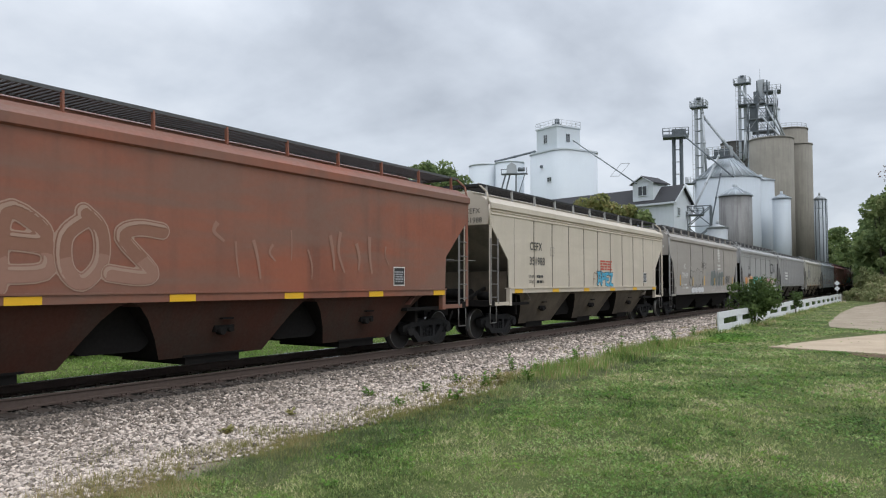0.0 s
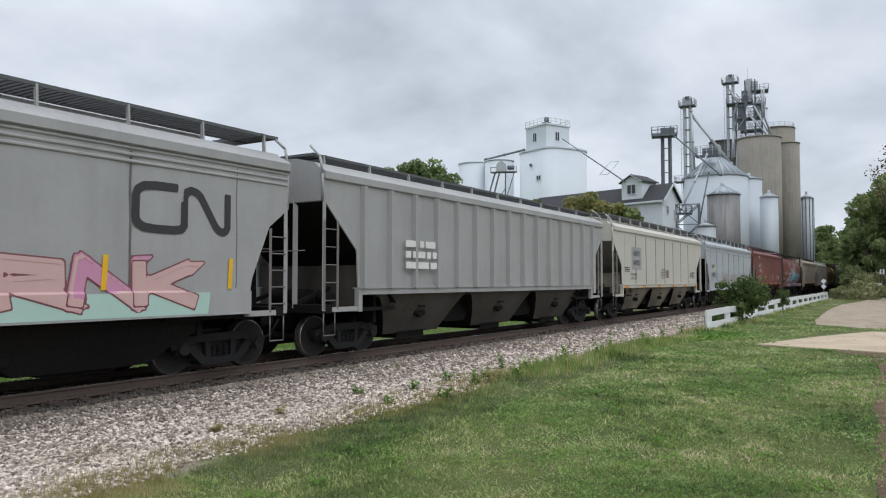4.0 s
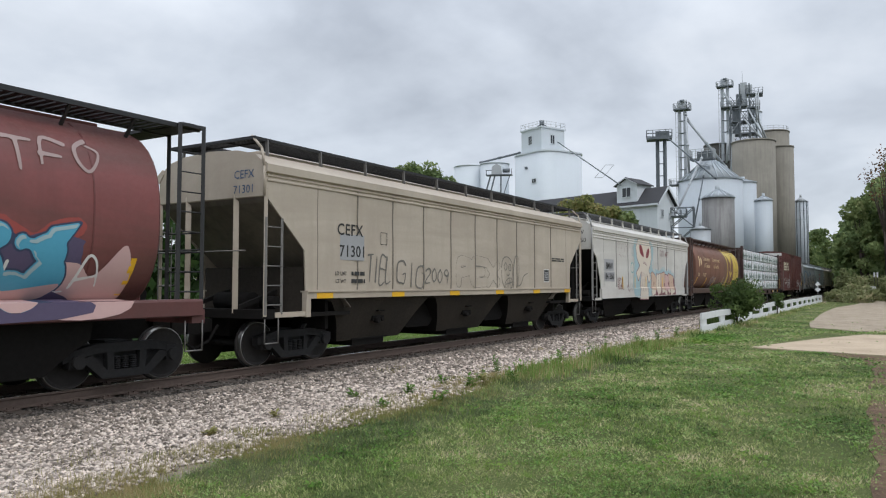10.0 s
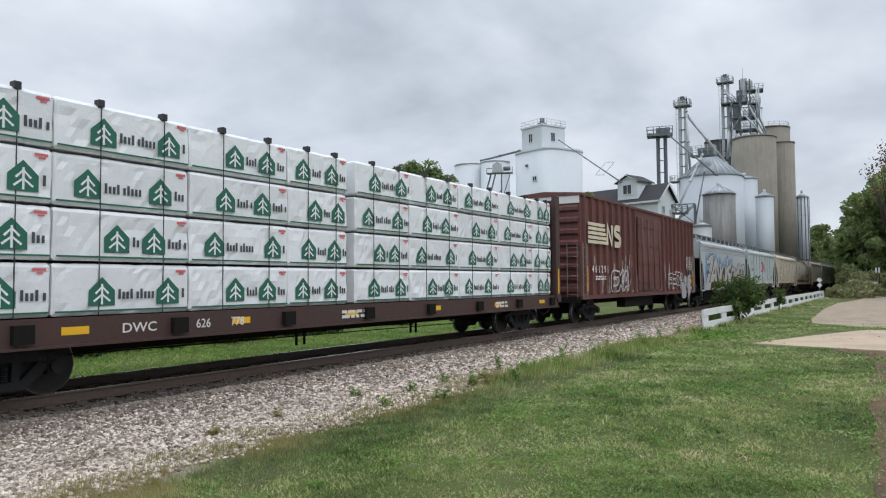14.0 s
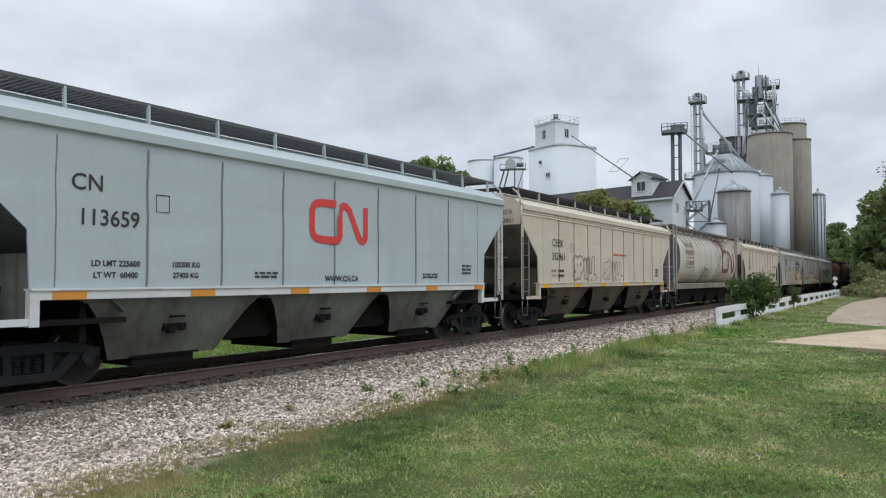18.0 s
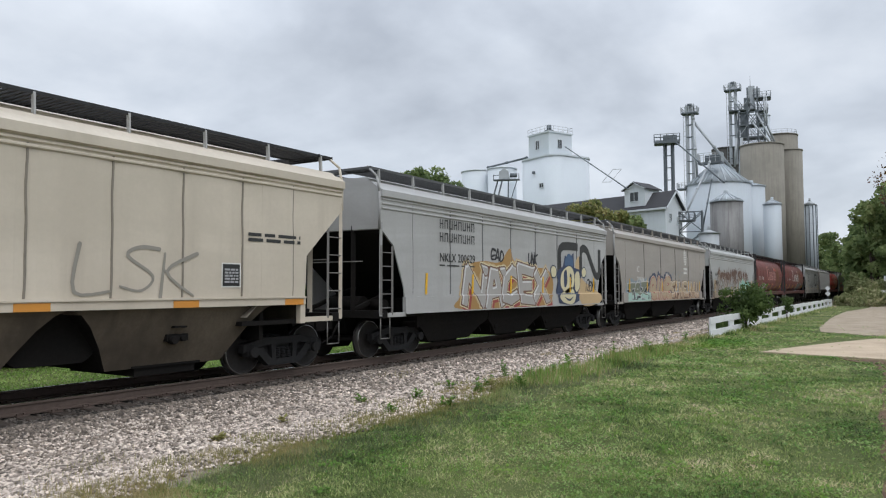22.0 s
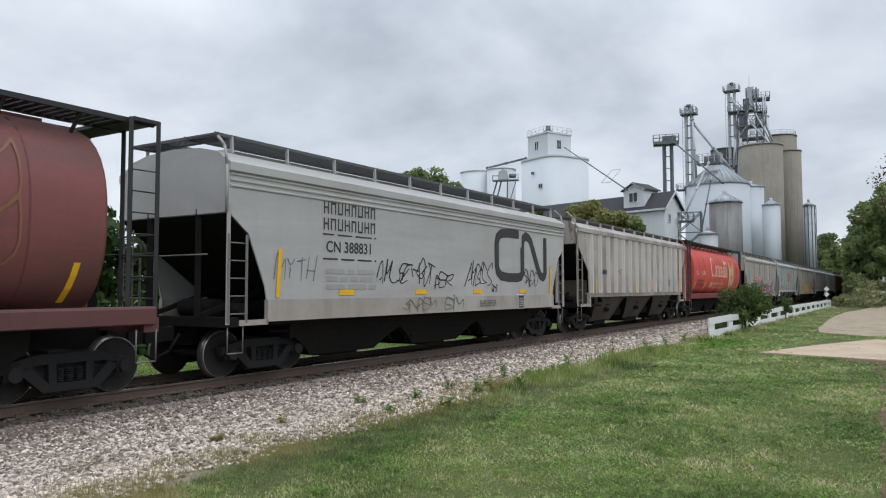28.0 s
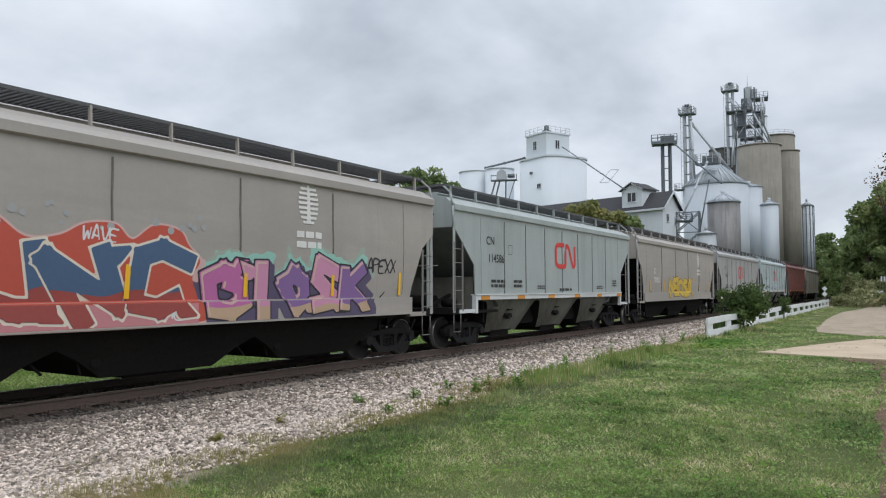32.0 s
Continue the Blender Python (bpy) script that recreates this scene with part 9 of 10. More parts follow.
    c, p = tank_hopper(11, L[11], BRN, "brown barrel-sided hopper wagon with a yellow grain emblem", paint("brown_dark", (.06, .035, .03)), paint("brown_dark", (.06, .035, .03)), sillcol=paint("brown_sill", (.085, .045, .033), dirt=.5, dirt_color=(.05, .035, .03))); cars[11] = c
    m = mat("lettering_buff", (.66, .50, .30), .6)
    letters(c, p, "Government", -3.95, 3.18, .38, m); letters(c, p, "of Canada", -3.95, 2.76, .38, m); letters(c, p, "Gouvernement", -1.0, 3.18, .38, m); letters(c, p, "du Canada", -1.15, 2.76, .38, m)
    decal(c, "emblem", sheet(p, [[(-6.2, 2.8), (-5.95, 2.8), (-5.95, 3.45), (-6.2, 3.45)], [(-5.8, 3.05), (-5.6, 2.85), (-5.4, 3.05), (-5.42, 3.25), (-5.6, 3.42), (-5.78, 3.25)]], .010), m)
    letters(c, p, "CN", -6.1, 2.18, .32, m); letters(c, p, "101239", -4.6, 2.18, .32, m)
    decal(c, "emblem", sheet(p, [[(2.45, 1.45), (7.0, 1.45), (7.0, 4.2), (2.45, 4.2), (2.9, 2.8)]], .006), YEL, "yellow panel")
    wheat(c, p, 4.0, 1.55, 2.0, 2.3, BRN, BRN)
    tag(c, p, "NERTH", -2.5, 1.55, 1.7, .55, S_GREY, 44, .05, .2); tag(c, p, "WEK", 1.3, 1.55, .8, .5, S_GREY, 45, .04, .2)
    # 12, 13 the flat wagon, its load, the boxcar
    cars[12] = centre_beam_flat(L[12]); cars[12, "load"] = lumber_stacks(cars[12], L[12]); cars[13] = box_wagon(L[13])
    # 14 pale grey with one great silver piece
    c, p = hopper(14, L[14], "sill", PALE, "pale grey covered hopper wagon covered with silver and blue graffiti", seams=0, reflect="tall", endcol=MIDG); cars[14] = c
    S_STEEL = spray("steel", (.37, .355, .335))
    SBL = spray("dull_blue", (.16, .26, .4))
    graffiti(c, p, "ZANKYS", -5.85, 2.2, 1.13, 3.05, [S_STEEL], S_BLACK, 46, .185, .06, glow=SBL, spread=.2, shine=S_WHITE, shade=S_BLACK, lean=.45, wobble=.2, blade=True, mist=spray("thin_blue", (.29, .36, .43)), back=S_BLACK); graffiti(c, p, "OKER", 2.1, 7.6, 1.13, 2.95, [S_STEEL], S_BLACK, 47, .21, .05, shine=S_HAZE, shade=S_BLACK, lean=.15, wobble=.14, blade=True, back=S_DKGREY)
    blot(c, p, [(-6.4, 1.5), (-6.45, 2.5), (-6.1, 2.8), (-5.7, 2.6), (-5.2, 2.95), (-5.0, 2.3), (-5.2, 1.5)], SBL, .003, spray("thin_blue", (.29, .36, .43)), .07); end_letters(c, ("840841",), L[14], .55, 3.5, .26)
    letters(c, p, "840841", -5.55, 2.1, .36, K, spread=1.05, off=.022)
    # 15 pale blue-grey, red emblem
    RED_E = mat("emblem_red", (.60, .045, .04), .5)
    def cn_modern(i, num, material=paint("pale_green_grey", (.42, .49, .505), dirt=.2, streak=.2, band=(.37, .42, .43))):
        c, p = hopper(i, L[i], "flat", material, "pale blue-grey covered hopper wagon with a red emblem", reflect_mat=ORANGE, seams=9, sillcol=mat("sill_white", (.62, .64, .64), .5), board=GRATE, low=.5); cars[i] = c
        end_letters(c, (num,), L[i], .6, 3.75, .24); letters(c, p, "CN", -5.54, 3.02, .35, K, spread=1.05); letters(c, p, num, -5.17, 2.5, .35, K, spread=1.0)
        decal(c, "small_print", sheet(p, ribbon([(-4.35, 2.78), (-4.1, 2.78), (-4.1, 3.06), (-4.35, 3.06)], .02, True), .009), K); emblem_cn(c, p, -.65, 2.5, 1.75, .78, RED_E, .21)
        letters(c, p, "WWW.CN.CA", .3, 1.63, .17, K, .03) if i == 15 else bars(c, p, -.35, 1.63, 1.2, .14, 1, K, i)
        bars(c, p, -2.2, 1.7, .6, .14, 2, K, i + 51); bars(c, p, 3.4, 1.7, .7, .14, 2, K, i + 52); bars(c, p, 5.3, 1.8, .5, .3, 3, K, i + 53)
        if i == 15:
            for k, (w_, kg) in enumerate((("LD LMT 225600", "102300 KG"), ("LT WT  60400", "27400 KG"))):
                letters(c, p, w_, -5.05, 1.88 - .18 * k, .125, K, .03); letters(c, p, kg, -3.75, 1.88 - .18 * k, .125, K, .03)
        else:
            bars(c, p, -5.5, 1.75, .9, .28, 2, K, i + 49); bars(c, p, -4.0, 1.75, .6, .28, 2, K, i + 50)
    cn_modern(15, "113659")
    # 16 beige
    c, p = hopper(16, L[16], "flat", BEIGE, "beige covered hopper wagon with black lettering and outline tags", post=LIGHTG, board=DARKGRATE); cars[16] = c
    marks(c, p, "CEFX", "352461", -5.4, 2.8, 2.33, K); graffiti(c, p, "SPILL", -4.0, -1.7, 1.62, 2.5, [], S_SOOT, 54, .26, .05, rounded=True, wobble=.05); graffiti(c, p, "SPILL", -.9, 1.4, 1.62, 2.4, [], S_SOOT, 55, .26, .035, rounded=True, wobble=.05); bars(c, p, .2, 2.62, 1.6, .12, 1, S_RED, 56); plate(c, p, 6.2, 1.95)
    end_letters(c, ("CEFX", "352461"), L[16])
    # 17 cream barrel wagon with rust
    CRM = paint("cream_weathered", (.47, .455, .405), rust=.08, dirt=.55, streak=.45, dirt_color=(.31, .255, .20))
    # slate ends darker than their paint: shade between the wagons is in the colour
    c, p = tank_hopper(17, L[17], CRM, "weathered cream barrel-sided hopper wagon streaked with rust", paint("weathered_grey", (.30, .28, .26)), paint("walkway_grey", (.22, .2, .18)), sillcol=paint("grimy_cream", (.25, .215, .18), rust=.3, dirt=.6, dirt_color=(.12, .09, .07)), endcol=paint("end_slate_shaded", (.135, .14, .145), dirt=.5)); cars[17] = c
    MAR = mat("emblem_maroon", (.17, .045, .04), .6, dirt=.4)
    rr = random.Random(17)
    S_RUN, S_STAIN = mat("rust_run_dark", (.095, .05, .038), .8, grain=.3, dirt=.4), mat("rust_stain", (.30, .215, .155), .8, grain=.2, dirt=.4)
    # rust that has run down from the walkway's brackets
    for k in range(30):
        y = (rr.uniform(1.9, 4.6) if k < 16 else -6.2 + (k - 16) * .95 + rr.uniform(-.1, .1))
        h_, w_ = (rr.uniform(.3, .95) if k < 16 else rr.uniform(.25, .7)), rr.uniform(.06, .2)
        fd = Field(y - .4, y + .6, 4.14 - h_ - .2, 4.18, .028)
        path = [(y + .22 * q * q / 16 + rr.uniform(-.02, .02), 4.16 - h_ * q / 4) for q in range(5)]
        f = fd.pen(path, [w_ * (1.2 - .24 * q) for q in range(5)]) + .035 * fd.ripple(k, .05)
        fd.cut(c, p, f - .06, .003 + .0002 * k, S_STAIN, "rust_streak"); fd.cut(c, p, f, .010 + .0002 * k, S_RUN if k % 4 else MAR, "rust_streak")
    for k in range(26):
        y, z, a = rr.uniform(1.5, 6.0), rr.uniform(2.2, 3.2), rr.uniform(.015, .06)
        blot(c, p, [(y - a, z), (y, z + 1.6 * a), (y + a, z - .2 * a), (y + .2 * a, z - 1.7 * a)], S_RUN, .008, name="rust_spot")
    FADED = mat("emblem_faded_maroon", (.23, .15, .12), .7, dirt=.4); word_bars(c, p, -6.0, 3.40, 1.9, .27, 8, FADED); word_bars(c, p, -6.0, 2.98, 1.9, .27, 8, FADED); decal(c, "emblem", sheet(p, [[(-6.0, 2.82), (-4.1, 2.82), (-4.1, 2.86), (-6.0, 2.86)]], .009), FADED); letters(c, p, "CN 382004", -5.05, 2.42, .36, FADED); decal(c, "emblem", sheet(p, [[(-6.0, 2.28), (-4.1, 2.28), (-4.1, 2.32), (-6.0, 2.32)]], .009), FADED)
    emblem_cn(c, p, 3.05, 2.15, 3.3, 1.3, MAR, .21); tag(c, p, "NATH", -2.2, 1.55, 1.8, .7, S_SOOT, 60, .12, .15); tag(c, p, "SERUS", 1.0, 1.5, 2.4, .65, S_SOOT, 63, .03, .2); tag(c, p, "LYOKS", -5.5, 1.5, 2.3, .4, S_BROWN, 61, .03)
    # 18 beige
    c, p = hopper(18, L[18], "flat", BEIGE, "beige covered hopper wagon with black and pale tags", post=LIGHTG, board=DARKGRATE, reflect_mat=ORANGE); cars[18] = c
    marks(c, p, "CITX", "700114", -5.4, 2.86, 2.35, K); end_letters(c, ("CITX", "700114"), L[18], .9, 3.8, .24); graffiti(c, p, "ROB", -.9, .8, 1.6, 2.5, [], S_BLACK, 62, .22, .02, rounded=True); graffiti(c, p, "DAMS", -4.2, -1.2, 1.6, 2.3, [], S_WHITE, 63, .28, .02, rounded=True); tag(c, p, "LSK", 2.2, 1.62, 2.3, .75, S_SOOT2, 64, .06, .06); bars(c, p, 5.6, 2.6, 1.4, .2, 2, K, 65); plate(c, p, 5.2, 1.95)
    # 19 light grey, black emblem, big piece
    c, p = hopper(19, L[19], "sill", LIGHTG, "light grey covered hopper wagon with black emblem and silver graffiti", seams=8, reflect="tall", endcol=MIDG); cars[19] = c
    word_bars(c, p, -5.0, 3.3, 1.9, .25, 8, K); word_bars(c, p, -5.0, 2.95, 1.9, .25, 8, K); letters(c, p, "NKLX 200629", -4.05, 2.42, .32, K); bars(c, p, -5.0, 2.3, 1.9, .06, 1, K, 67); emblem_cn(c, p, 2.95, 2.15, 4.0, 1.1, K, .27)
    blot(c, p, [(-4.0, 1.5), (-3.6, 2.3), (-2.6, 2.5), (-1.6, 2.5), (-.9, 2.95), (-.6, 2.55), (.5, 2.4), (1.9, 2.35), (2.4, 1.9), (2.2, 1.4), (1.6, 1.13), (-3.9, 1.13)], S_OCHRE, -.0005)
    graffiti(c, p, "NACEX", -3.7, 1.95, 1.13, 2.42, [S_SILVER2], S_BROWN, 68, .25, .04, glow=S_TAN, spread=.06, outer=S_CREAM, shade=S_WINE, shine=S_WHITE, lean=.15)
    tag(c, p, "EAD", -2.1, 2.55, .8, .28, S_BLACK, 64, .07, .15); tag(c, p, "UNK", .4, 2.5, .7, .35, S_BLACK, 65, .06, .15); tag(c, p, "IZEMN", 5.4, 1.62, 1.1, .35, S_BLACK, 66, .06, .1)
    blot(c, p, [(4.4, 2.5), (4.9, 2.9), (5.0, 2.1), (6.9, 1.5), (6.8, 1.13), (4.9, 1.13)], S_TAN, .005)
    blot(c, p, [(2.62, 2.25), (3.25, 2.5), (3.44, 2.9), (3.84, 2.76), (4.25, 3.03), (4.29, 2.47), (5.18, 2.35), (4.74, 1.91), (4.65, 1.24), (3.86, 1.07), (2.79, 1.18), (2.63, 1.65), (2.82, 1.98)], S_NAVY, .010, smooth=False)
    for pts in ([(3.14, 2.27), (3.84, 2.51), (4.26, 2.25), (4.18, 1.75), (3.57, 1.53), (3.04, 1.79)], [(2.87, 1.44), (3.36, 1.59), (4, 1.75), (4.33, 1.45), (4.01, 1.13), (3.16, 1.21)], [(2.21, 2.4), (2.39, 2.48), (2.62, 2.38), (2.6, 2.14), (2.31, 2.1), (2.2, 2.24)], [(5.03, 2.35), (5.26, 2.48), (5.46, 2.36), (5.4, 2.18), (5.13, 2.14)], [(4.35, 2.2), (4.75, 2.3), (4.8, 1.75), (4.4, 1.6)]):
        blot(c, p, pts, S_CREAM, .016, S_NAVY, .045)
    for pts in ([(3.3, 2.25), (3.55, 2.35), (3.6, 1.9), (3.35, 1.75)], [(3.85, 2.2), (4.0, 2.2), (4.0, 1.85), (3.85, 1.8)], [(3.2, 1.42), (3.7, 1.32), (4.1, 1.42), (3.7, 1.24)]):
        blot(c, p, pts, S_NAVY, .022)
    blot(c, p, [(3.4, 2.55), (3.7, 2.95), (4.1, 2.85), (4.15, 2.5)], S_BLUE, .012)
    # 20 warm grey
    c, p = hopper(20, L[20], "curved", TAN, "warm grey covered hopper wagon with tan and navy graffiti", seams=6, reflect="tall", endcol=MIDG); cars[20] = c
    letters(c, p, "IC", -5.1, 2.45, .38, W); ic_emblem(c, p, 3.4, 2.98); decal(c, "graffiti", sheet(p, [[(-3.2, 1.115), (6.5, 1.115), (6.5, 1.46), (-3.1, 1.46)]], .005), S_PEACH2); decal(c, "graffiti", sheet(p, [[(-6.6, 1.115), (-3.25, 1.115), (-3.2, 1.48), (-6.6, 1.48)]], .005), S_MINTPALE)
    graffiti(c, p, "GIUP", -3.1, .4, 1.13, 2.22, [S_SAND2], S_WINE, 70, .3, .05, S_PEACH2, .2, glow=S_NAVY, spread=.16, outer=S_BONE, lean=.05, rounded=True, wobble=.06)
    graffiti(c, p, "SAWEMNU", .5, 6.3, 1.15, 2.18, [S_SAND2, S_SILVER2, S_TAN], S_SOOT, 71, .24, .02, S_PEACH2, .35, shine=S_BONE, shade=S_BROWN); graffiti(c, p, "TAZ", -6.5, -3.65, 1.2, 2.0, [S_OLIVE], S_WHITE, 72, .3, .03, S_MINTPALE, .3, glow=S_HAZE, spread=.12, shade=S_BLACK)
    for word, y in (("LAME", -5.9), ("07", -4.7), ("JTK", -3.9), ("LF", -3.3)):
        tag(c, p, word, y, 1.2, .12 * len(word), .17, S_BLACK, 73, .025, .05)
    for k in range(9):
        blot(c, p, [(.4 + .28 * k, 2.3 + .12 * (k % 3)), (.5 + .28 * k, 2.36 + .12 * (k % 3)), (.52 + .28 * k, 2.26 + .12 * (k % 3))], S_HAZE, .008)
    tag(c, p, "TWOO", -.6, 2.3, .6, .18, S_WHITE, 74, .03); letters(c, p, "799664", -4.72, 1.98, .36, W, off=.022)
    # 21 pale grey with peeling brown paint
    c, p = hopper(21, L[21], "sill", paint("worn_grey", (.42, .43, .425), dirt=.3, streak=.25, band=(.37, .37, .355)), "pale grey covered hopper wagon with peeling brown paint", seams=0, reflect="", sillcol=paint("rusted_sill", (.30, .245, .19), rust=.3, dirt=.5, dirt_color=(.2, .15, .11)), endcol=MIDG); cars[21] = c
    end_letters(c, ("WFRX", "843556"), L[21], .8, 3.8, .22); letters(c, p, "WFRX", -5.65, 2.46, .36, K); letters(c, p, "843556", -5.65, 1.98, .34, K)
    peeling(c, p)
    for y, z0, z1 in ((-6.4, 1.36, 2.26), (-3.3, 1.36, 1.80), (-1.27, 1.36, 1.80), (1.02, 1.36, 1.81), (3.77, 1.38, 1.87), (6.7, 1.38, 2.28)):
        decal(c, "reflector", sheet(p, [[(y - .07, z0), (y + .03, z0), (y + .07, z1), (y - .03, z1)]], .034), YELLOW)
    blot(c, p, [(1.68, 1.36), (1.79, 1.87), (1.9, 2.16), (2.2, 1.95), (2.55, 2.02), (2.9, 2.25), (3.14, 2.5), (3.4, 2.2), (3.7, 2.2), (4.1, 1.96), (4.5, 2.02), (4.95, 2.36), (5.2, 2.1), (5.4, 2.36), (5.75, 2.0), (6.05, 1.9), (6.2, 1.6), (6.5, 1.37)], S_MINTB, .016, S_MINTPALE, .03, smooth=False)
    tag(c, p, "AZEAL", 1.95, 1.45, 4.2, .62, S_MINTPALE, 92, .10, .2, .15, 1.0)
    for k, pts in enumerate((((1.75, 1.4), (1.95, 1.9), (2.15, 1.5)), ((2.5, 1.5), (2.75, 2.0), (2.95, 1.95), (2.7, 1.5)), ((3.2, 1.45), (3.35, 1.9), (3.6, 1.5)), ((4.1, 1.42), (4.3, 1.85), (4.5, 1.45)), ((5.0, 1.5), (5.25, 1.95), (5.4, 1.45)), ((5.55, 1.95), (5.85, 1.9), (5.7, 1.5)))):
        blot(c, p, list(pts), (S_PEACH2, S_DKGREY, S_TEAL)[k % 3], .024, smooth=False)
    for k in range(12):
        a = 1.65 + k * .49
        blot(c, p, [(a, 1.13), (a + .25, 1.47), (a + .5, 1.13)] if k % 2 else [(a, 1.47), (a + .27, 1.13), (a + .52, 1.45)], (S_ORANGE, S_DKGREY, S_WHITE, S_DKGREY)[k % 4], .008 + .0006 * k, smooth=False)
    blot(c, p, [(-1.86, 1.4), (-1.8, 1.76), (-1.6, 2.08), (-1.5, 1.75), (-1.42, 1.42)], S_HAZE, .018)
    tag(c, p, "DEHSO", -5.5, 1.42, 1.95, .46, S_SOOT, 75, .05, .15, .05, 1.0); graffiti(c, p, "JOUIT", -1.3, .7, 1.4, 1.98, [], S_SOOT, 76, .28, .03, rounded=True); tag(c, p, "RIP SLASH", -5.35, 1.08, 2.2, .2, S_SOOT, 77, .03, .15); tag(c, p, "OO", -3.0, 1.1, .6, .18, S_WINE, 78, .02, .2)
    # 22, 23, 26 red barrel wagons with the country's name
    c, p = tank_hopper(22, L[22], DKRED, "dark red barrel-sided hopper wagon with a large pink word", BLACKROOF, BLACKROOF, sillcol=SHADED_RED); cars[22] = c
    pk = mat("lettering_pink", (.55, .28, .25), .6, dirt=.3)
    letters(c, p, "CN", -6.05, 2.44, .38, W); letters(c, p, "111626", -4.6, 2.44, .36, W); canada(c, p, -2.1, 2.75, 2.45, pk, S_RED)
    graffiti(c, p, "TWE", -4.5, -2.6, 1.5, 2.05, [S_GREY], S_WHITE, 76, .2, .02); tag(c, p, "BK", -5.3, 1.5, .6, .35, S_WHITE, 77, .06, .2); wheat(c, p, 3.9, 1.9, 1.3, 1.8, paint("faded_brown", (.2, .09, .04)))
    c, p = tank_hopper(23, L[23], DKRED, "dark red barrel-sided hopper wagon with a large white word", BLACKROOF, BLACKROOF, sillcol=SHADED_RED); cars[23] = c
    canada(c, p, -2.4, 2.75, 2.44, W, pk); wheat(c, p, 3.7, 1.9, 1.4, 1.9, paint("faded_brown", (.2, .09, .04)), paint("faded_brown", (.2, .09, .04)))
    graffiti(c, p, "HOSE", 1.9, 4.4, 1.42, 2.3, [S_DKGREY], S_WHITE, 78, .34, .028, rounded=True, wobble=.05); tag(c, p, "SEMU", 4.6, 1.75, .9, .4, S_WHITE, 79, .035, .15); letters(c, p, "CN", -6.1, 2.44, .36, W); letters(c, p, "110960", -4.7, 2.44, .34, W)
    # 24 light grey, large black emblem
    c, p = hopper(24, L[24], "sill", LIGHTG, "light grey covered hopper wagon with a large black emblem", seams=0, reflect="ends", endcol=MIDG, sillcol=paint("stained_grey", (.39, .365, .335), dirt=.55, dirt_color=(.2, .165, .135), streak=.5)); cars[24] = c
    word_bars(c, p, -5.1, 3.32, 1.85, .26, 8, K); word_bars(c, p, -5.1, 2.97, 1.85, .26, 8, K); bars(c, p, -5.1, 2.86, 1.85, .05, 1, K, 80); letters(c, p, "CN 388831", -4.2, 2.5, .34, K); bars(c, p, -5.1, 2.33, 1.85, .06, 1, K, 81); emblem_cn(c, p, 2.74, 2.06, 3.5, 1.38, K, .2)
    tag(c, p, "MYTH", -6.5, 1.9, 1.2, .45, S_SOOT, 82, .025, .15); tag(c, p, "AMUSE", -3.25, 1.88, 1.3, .42, S_BLACK, 83, .034, .3, .3, 1.25); tag(c, p, "HGOT", -1.8, 1.9, .95, .46, S_BLACK, 84, .034, .3, .25, 1.2); tag(c, p, "BER", -.75, 1.78, .85, .3, S_BLACK, 86, .034, .25, .2, 1.1); tag(c, p, "AMBELS", .9, 1.88, 1.45, .5, S_BLACK, 87, .036, .3, .25, 1.25); tag(c, p, "SNEYD", 4.6, 1.85, .95, .42, S_BLACK, 85, .034, .25, .2, 1.2); tag(c, p, "GHT", 2.4, 1.62, .4, .2, S_BLACK, 88, .03, .2)
    tag(c, p, "SNEEM", -2.2, 1.18, 1.4, .26, S_SOOT, 89, .03, .25, .2, 1.1); tag(c, p, "EM", -.3, 1.18, .8, .28, S_DKGREY, 90, .04, .25, .2, 1.2); bars(c, p, 1.6, 1.2, 1.0, .2, 3, S_SOOT, 91); plate(c, p, 4.3, 1.3); bars(c, p, -5.0, 1.7, 1.8, .5, 3, MIDG, 86)
    # 25 light grey with outside posts
    c, p = hopper(25, L[25], "ribbed", paint("chalky_grey", (.40, .375, .345), rust=.12, dirt=.7, dirt_color=(.15, .12, .10), streak=.85), "chalky grey covered hopper wagon with ribbed sides", seams=0, reflect="tall", post=paint("chalk_posts", (.60, .585, .56), dirt=.4)); cars[25] = c
    q = flat_side(1.612)
    letters(c, q, "1917", -3.3, 2.3, .36, K, spread=1.6); bars(c, q, -5.7, 2.3, .9, .3, 1, K, 87)
    for y in (4.05, 4.8):
        decal(c, "sign_plate", sheet(q, [[(y - .18, 1.85), (y + .18, 1.85), (y + .18, 2.18), (y - .18, 2.18)]], .004), PLATE)
    decal(c, "rust_streak", sheet(q, [[(6.42, 1.56), (6.70, 1.56), (6.66, 2.3), (6.69, 3.1), (6.64, 3.9), (6.46, 3.9), (6.48, 3.0), (6.44, 2.2)]], .003), mat("rust_run", (.34, .15, .065), .8, grain=.3, dirt=.6, dirt_color=(.2, .085, .04), streak=.6))
    BRED = paint("bright_red", (.56, .075, .055), dirt=.35, dirt_color=(.34, .06, .045), streak=.25)
    # its sill is a darker copy of the red, with shade painted in
    c, p = tank_hopper(26, L[26], BRED, "bright red barrel-sided hopper wagon with a large cream word", BLACKROOF, BLACKROOF, sillcol=paint("shaded_bright_red", (.22, .042, .035), dirt=.6, dirt_color=(.09, .035, .03))); cars[26] = c
    cr = mat("lettering_cream", (.62, .55, .44), .6, dirt=.35)
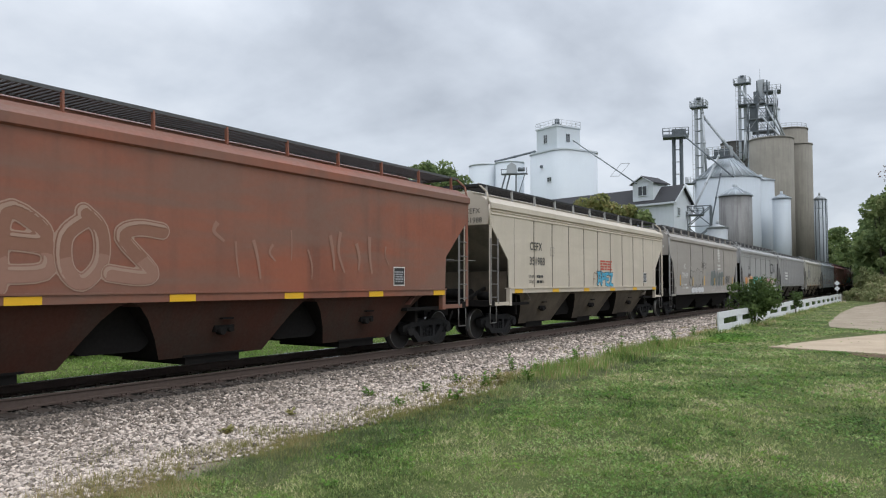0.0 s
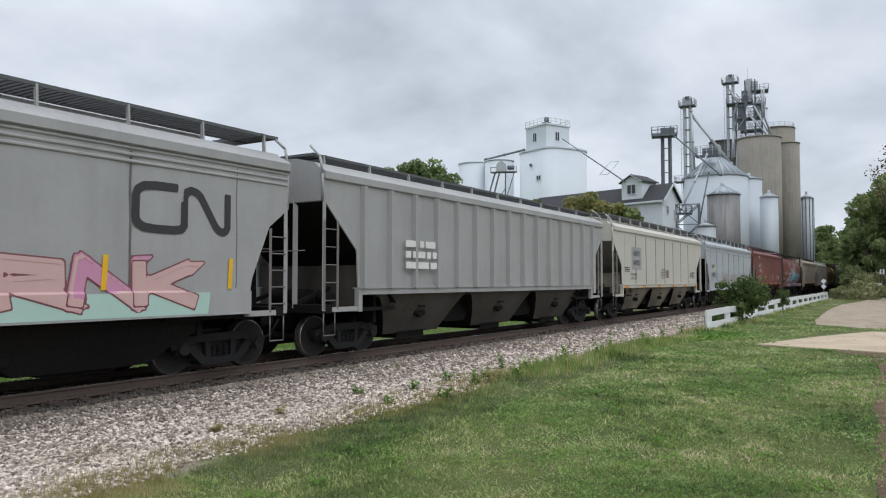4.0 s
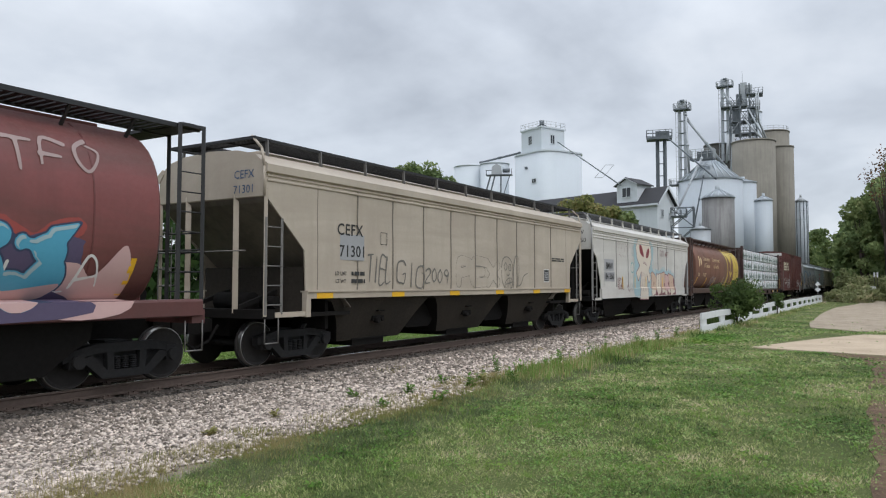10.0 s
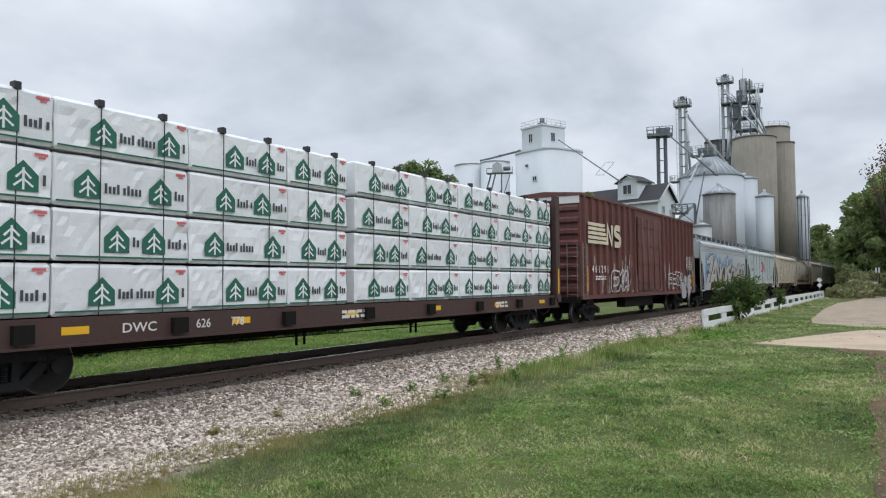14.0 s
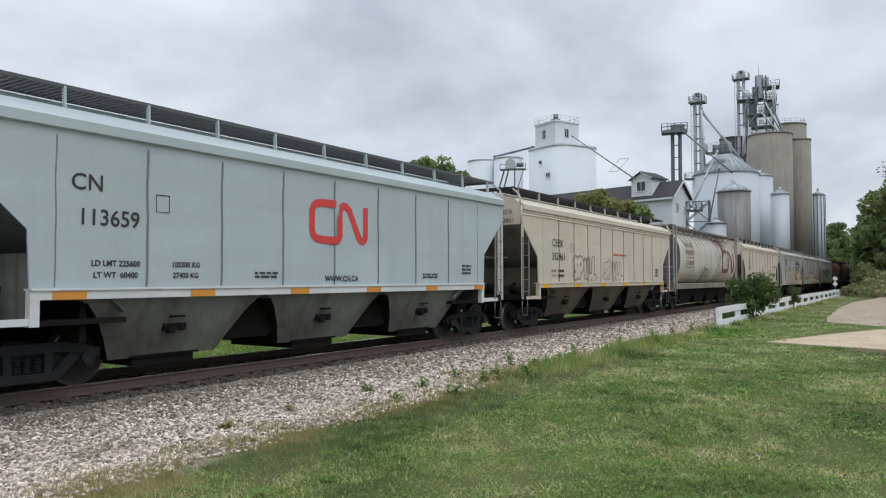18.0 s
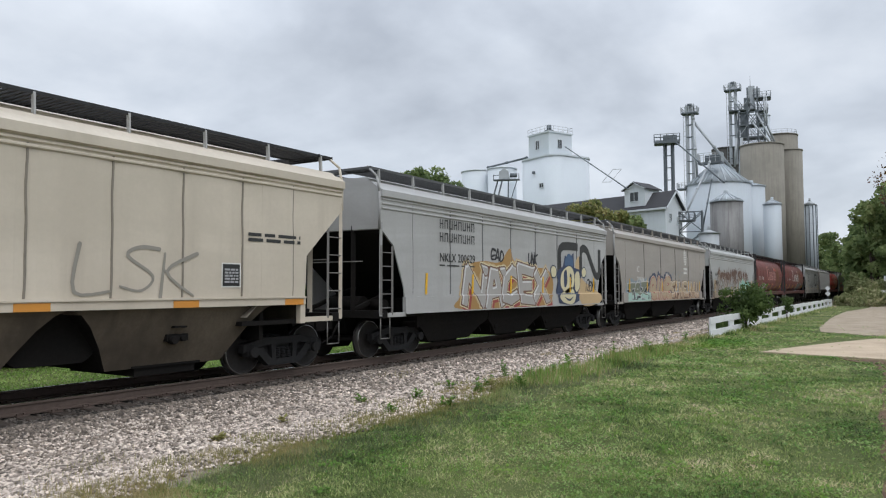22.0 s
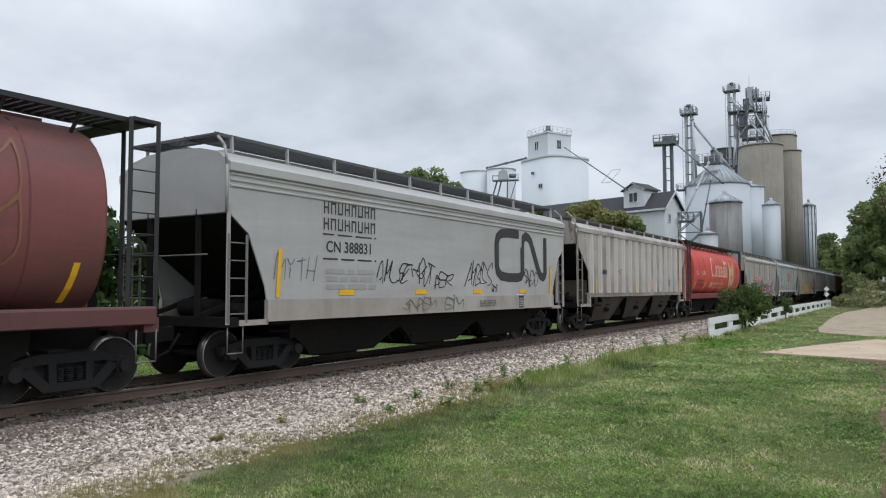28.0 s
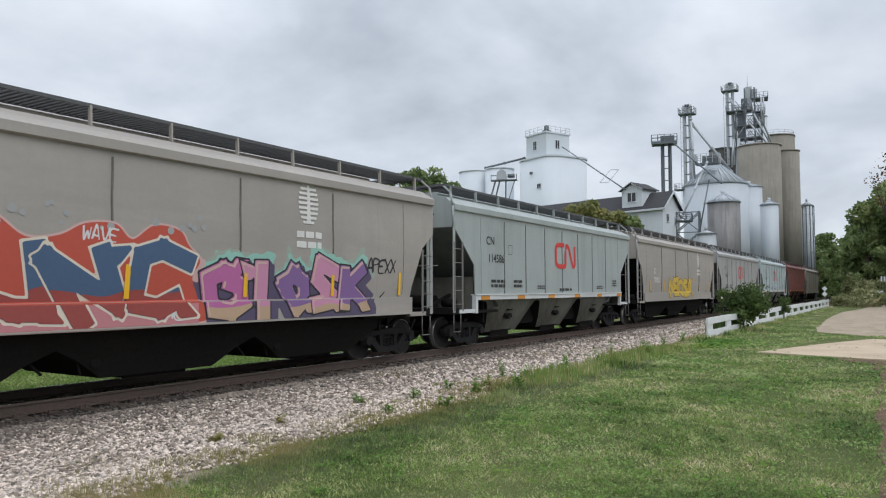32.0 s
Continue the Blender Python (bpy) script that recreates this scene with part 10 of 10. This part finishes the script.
    letters(c, p, "CN", -6.25, 2.54, .36, cr); letters(c, p, "111308", -4.8, 2.54, .36, cr); canada(c, p, -2.62, 2.3, 2.5, cr, cr); wheat(c, p, 3.68, 1.75, 1.55, 1.85, mat("emblem_gold", (.60, .42, .23), .6, dirt=.35), pk)
    letters(c, p, "Government", -1.2, 1.98, .24, m); letters(c, p, "of Canada", -1.2, 1.74, .24, m); letters(c, p, "Gouvernement", .3, 1.98, .24, m); letters(c, p, "du Canada", .25, 1.74, .24, m); decal(c, "emblem", sheet(p, [[(-2.55, 1.72), (-2.4, 1.72), (-2.4, 2.14), (-2.55, 2.14)], [(-2.12, 1.78), (-1.92, 1.92), (-1.96, 2.05), (-2.12, 2.16), (-2.28, 2.05), (-2.32, 1.92)]], .010), m)
    bars(c, p, -6.0, 1.9, 1.6, .45, 2, DKRED, 88)
    # 27 warm grey with the red, blue and violet pieces
    c, p = hopper(27, L[27], "curved", TAN, "warm grey covered hopper wagon with red, blue and violet graffiti", seams=6, reflect="tall", endcol=MIDG); cars[27] = c
    letters(c, p, "IC", -5.2, 2.45, .38, W); letters(c, p, "799773", -4.85, 2.0, .38, W); bars(c, p, -5.4, 1.6, 1.3, .24, 2, W, 89); ic_emblem(c, p, 3.2, 3.05)
    decal(c, "graffiti", sheet(p, [[q_[:] for q_ in smooth_path([(-6.55, 2.8), (-6.4, 3.2), (-6.1, 3.2), (-5.95, 2.8), (-6.2, 2.3), (-6.4, 2.35)], 5, True)]], .008), S_TEAL); decal(c, "patch", sheet(p, [[(-6.1, 1.55), (-5.5, 1.55), (-5.5, 2.15), (-6.1, 2.15)]], .008), S_WHITE); tag(c, p, "XR", -6.05, 1.62, .55, .45, S_MAGENTA, 90, .04)
    cloud = [(-4.9, 1.2), (-4.8, 2.0), (-4.3, 2.5), (-3.6, 2.45), (-3.1, 2.75), (-2.6, 2.45), (-2.1, 2.5), (-1.7, 2.7), (-1.2, 2.72), (-.9, 2.5), (-.5, 2.75), (0, 2.7), (.2, 2.45), (.45, 2.2), (.3, 1.9), (.45, 1.5), (.4, 1.13), (-4.8, 1.13)]
    blot(c, p, cloud, S_RED, .004, S_PALEPINK, .035)
    graffiti(c, p, "SUNC", -4.6, .2, 1.14, 2.42, [S_BLUE], S_BONE, 91, .26, .04, S_WINE, .42, shade=S_PALEPINK, lean=.35, wobble=.14); decal(c, "graffiti", sheet(p, [[(-4.8, 1.115), (.4, 1.115), (.4, 1.46), (-4.8, 1.46)]], .0082), spray("rosy", (.50, .20, .22)))
    tag(c, p, "WAVE", -1.75, 2.45, .6, .2, S_WHITE, 92, .03, .1); tag(c, p, "CHEM", -.5, 1.2, .8, .2, S_WHITE, 95, .03, .1)
    graffiti(c, p, "GIOSK", .55, 5.2, 1.14, 2.3, [S_MAGENTA, S_PINK, S_PURPLE, S_PINK, S_PURPLE], S_BLACK, 93, .3, .035, S_PEACH2, .2, glow=S_MINTB, spread=.09, shade=S_PLUM, shine=S_PALEPINK, wobble=.16, lean=.2, back=S_PLUM, mist=spray("thin_mint", (.32, .37, .32))); tag(c, p, "APEXX", 5.2, 2.1, 1.1, .28, S_BLACK, 96, .045, .1)
    for k in range(22):
        r = random.Random(k + 90)
        y, z, a = r.uniform(-3.9, .6), r.uniform(2.6, 3.0), r.uniform(.02, .07)
        decal(c, "graffiti", sheet(p, [[(y + a * math.cos(q_ * .785), z + a * math.sin(q_ * .785)) for q_ in range(8)]], .009), S_HAZE2)
    cn_modern(28, "114586", paint("grey_green", (.35, .385, .375), dirt=.25))
    c, p = hopper(29, L[29], "curved", TAN, "warm grey covered hopper wagon with a small gold graffiti piece", seams=6, reflect="tall", endcol=MIDG); cars[29] = c
    ic_emblem(c, p, 3.9, 3.0); graffiti(c, p, "NEOSA", -2.6, 2.2, 1.2, 2.3, [S_GOLD], S_BROWN, 94, .24); letters(c, p, "IC", -5.2, 2.45, .38, W); letters(c, p, "798901", -4.85, 2.0, .38, W)
    cn_modern(30, "114602", MIDG); cn_modern(31, "113820")
    c, p = hopper(32, L[32], "flat", DKRED, "dark red covered hopper wagon", seams=0); cars[32] = c
    c, p = hopper(33, L[33], "curved", TAN, "warm grey covered hopper wagon", seams=6, reflect="tall"); cars[33] = c
    for k, ob in cars.items():
        i = k[0] if isinstance(k, tuple) else k
        y = middle(i)
        ob.matrix_basis = pose(TRACK_X, y, 0)
        TRAIN.append((ob, y))


build_train()


def motions():
    """The train rolls at a steady speed; its wheels turn with it while they are near."""
    start = {}
    for ob, y in TRAIN:
        walk(ob, [(0, pose(TRACK_X, y, 0)), (32, pose(TRACK_X, y - SPEED * 32, 0))])
        start[ob.name] = y
    step = math.degrees(SPEED / .457 / FPS)
    for ax, s in WHEELSETS:
        y = start[ax.parent.parent.name]
        a, b = max(0, round((y - 130) / SPEED * FPS)), min(32 * FPS, round((y + 20) / SPEED * FPS))
        rows = [(k / FPS, pose(0, s, .457, step * k)) for k in range(a, b + 1)]
        if a > 0:
            rows.insert(0, (0, pose(0, s, .457, step * a)))
        if b < 32 * FPS:
            rows.append((32, pose(0, s, .457, step * b)))
        walk(ax, rows)


motions()
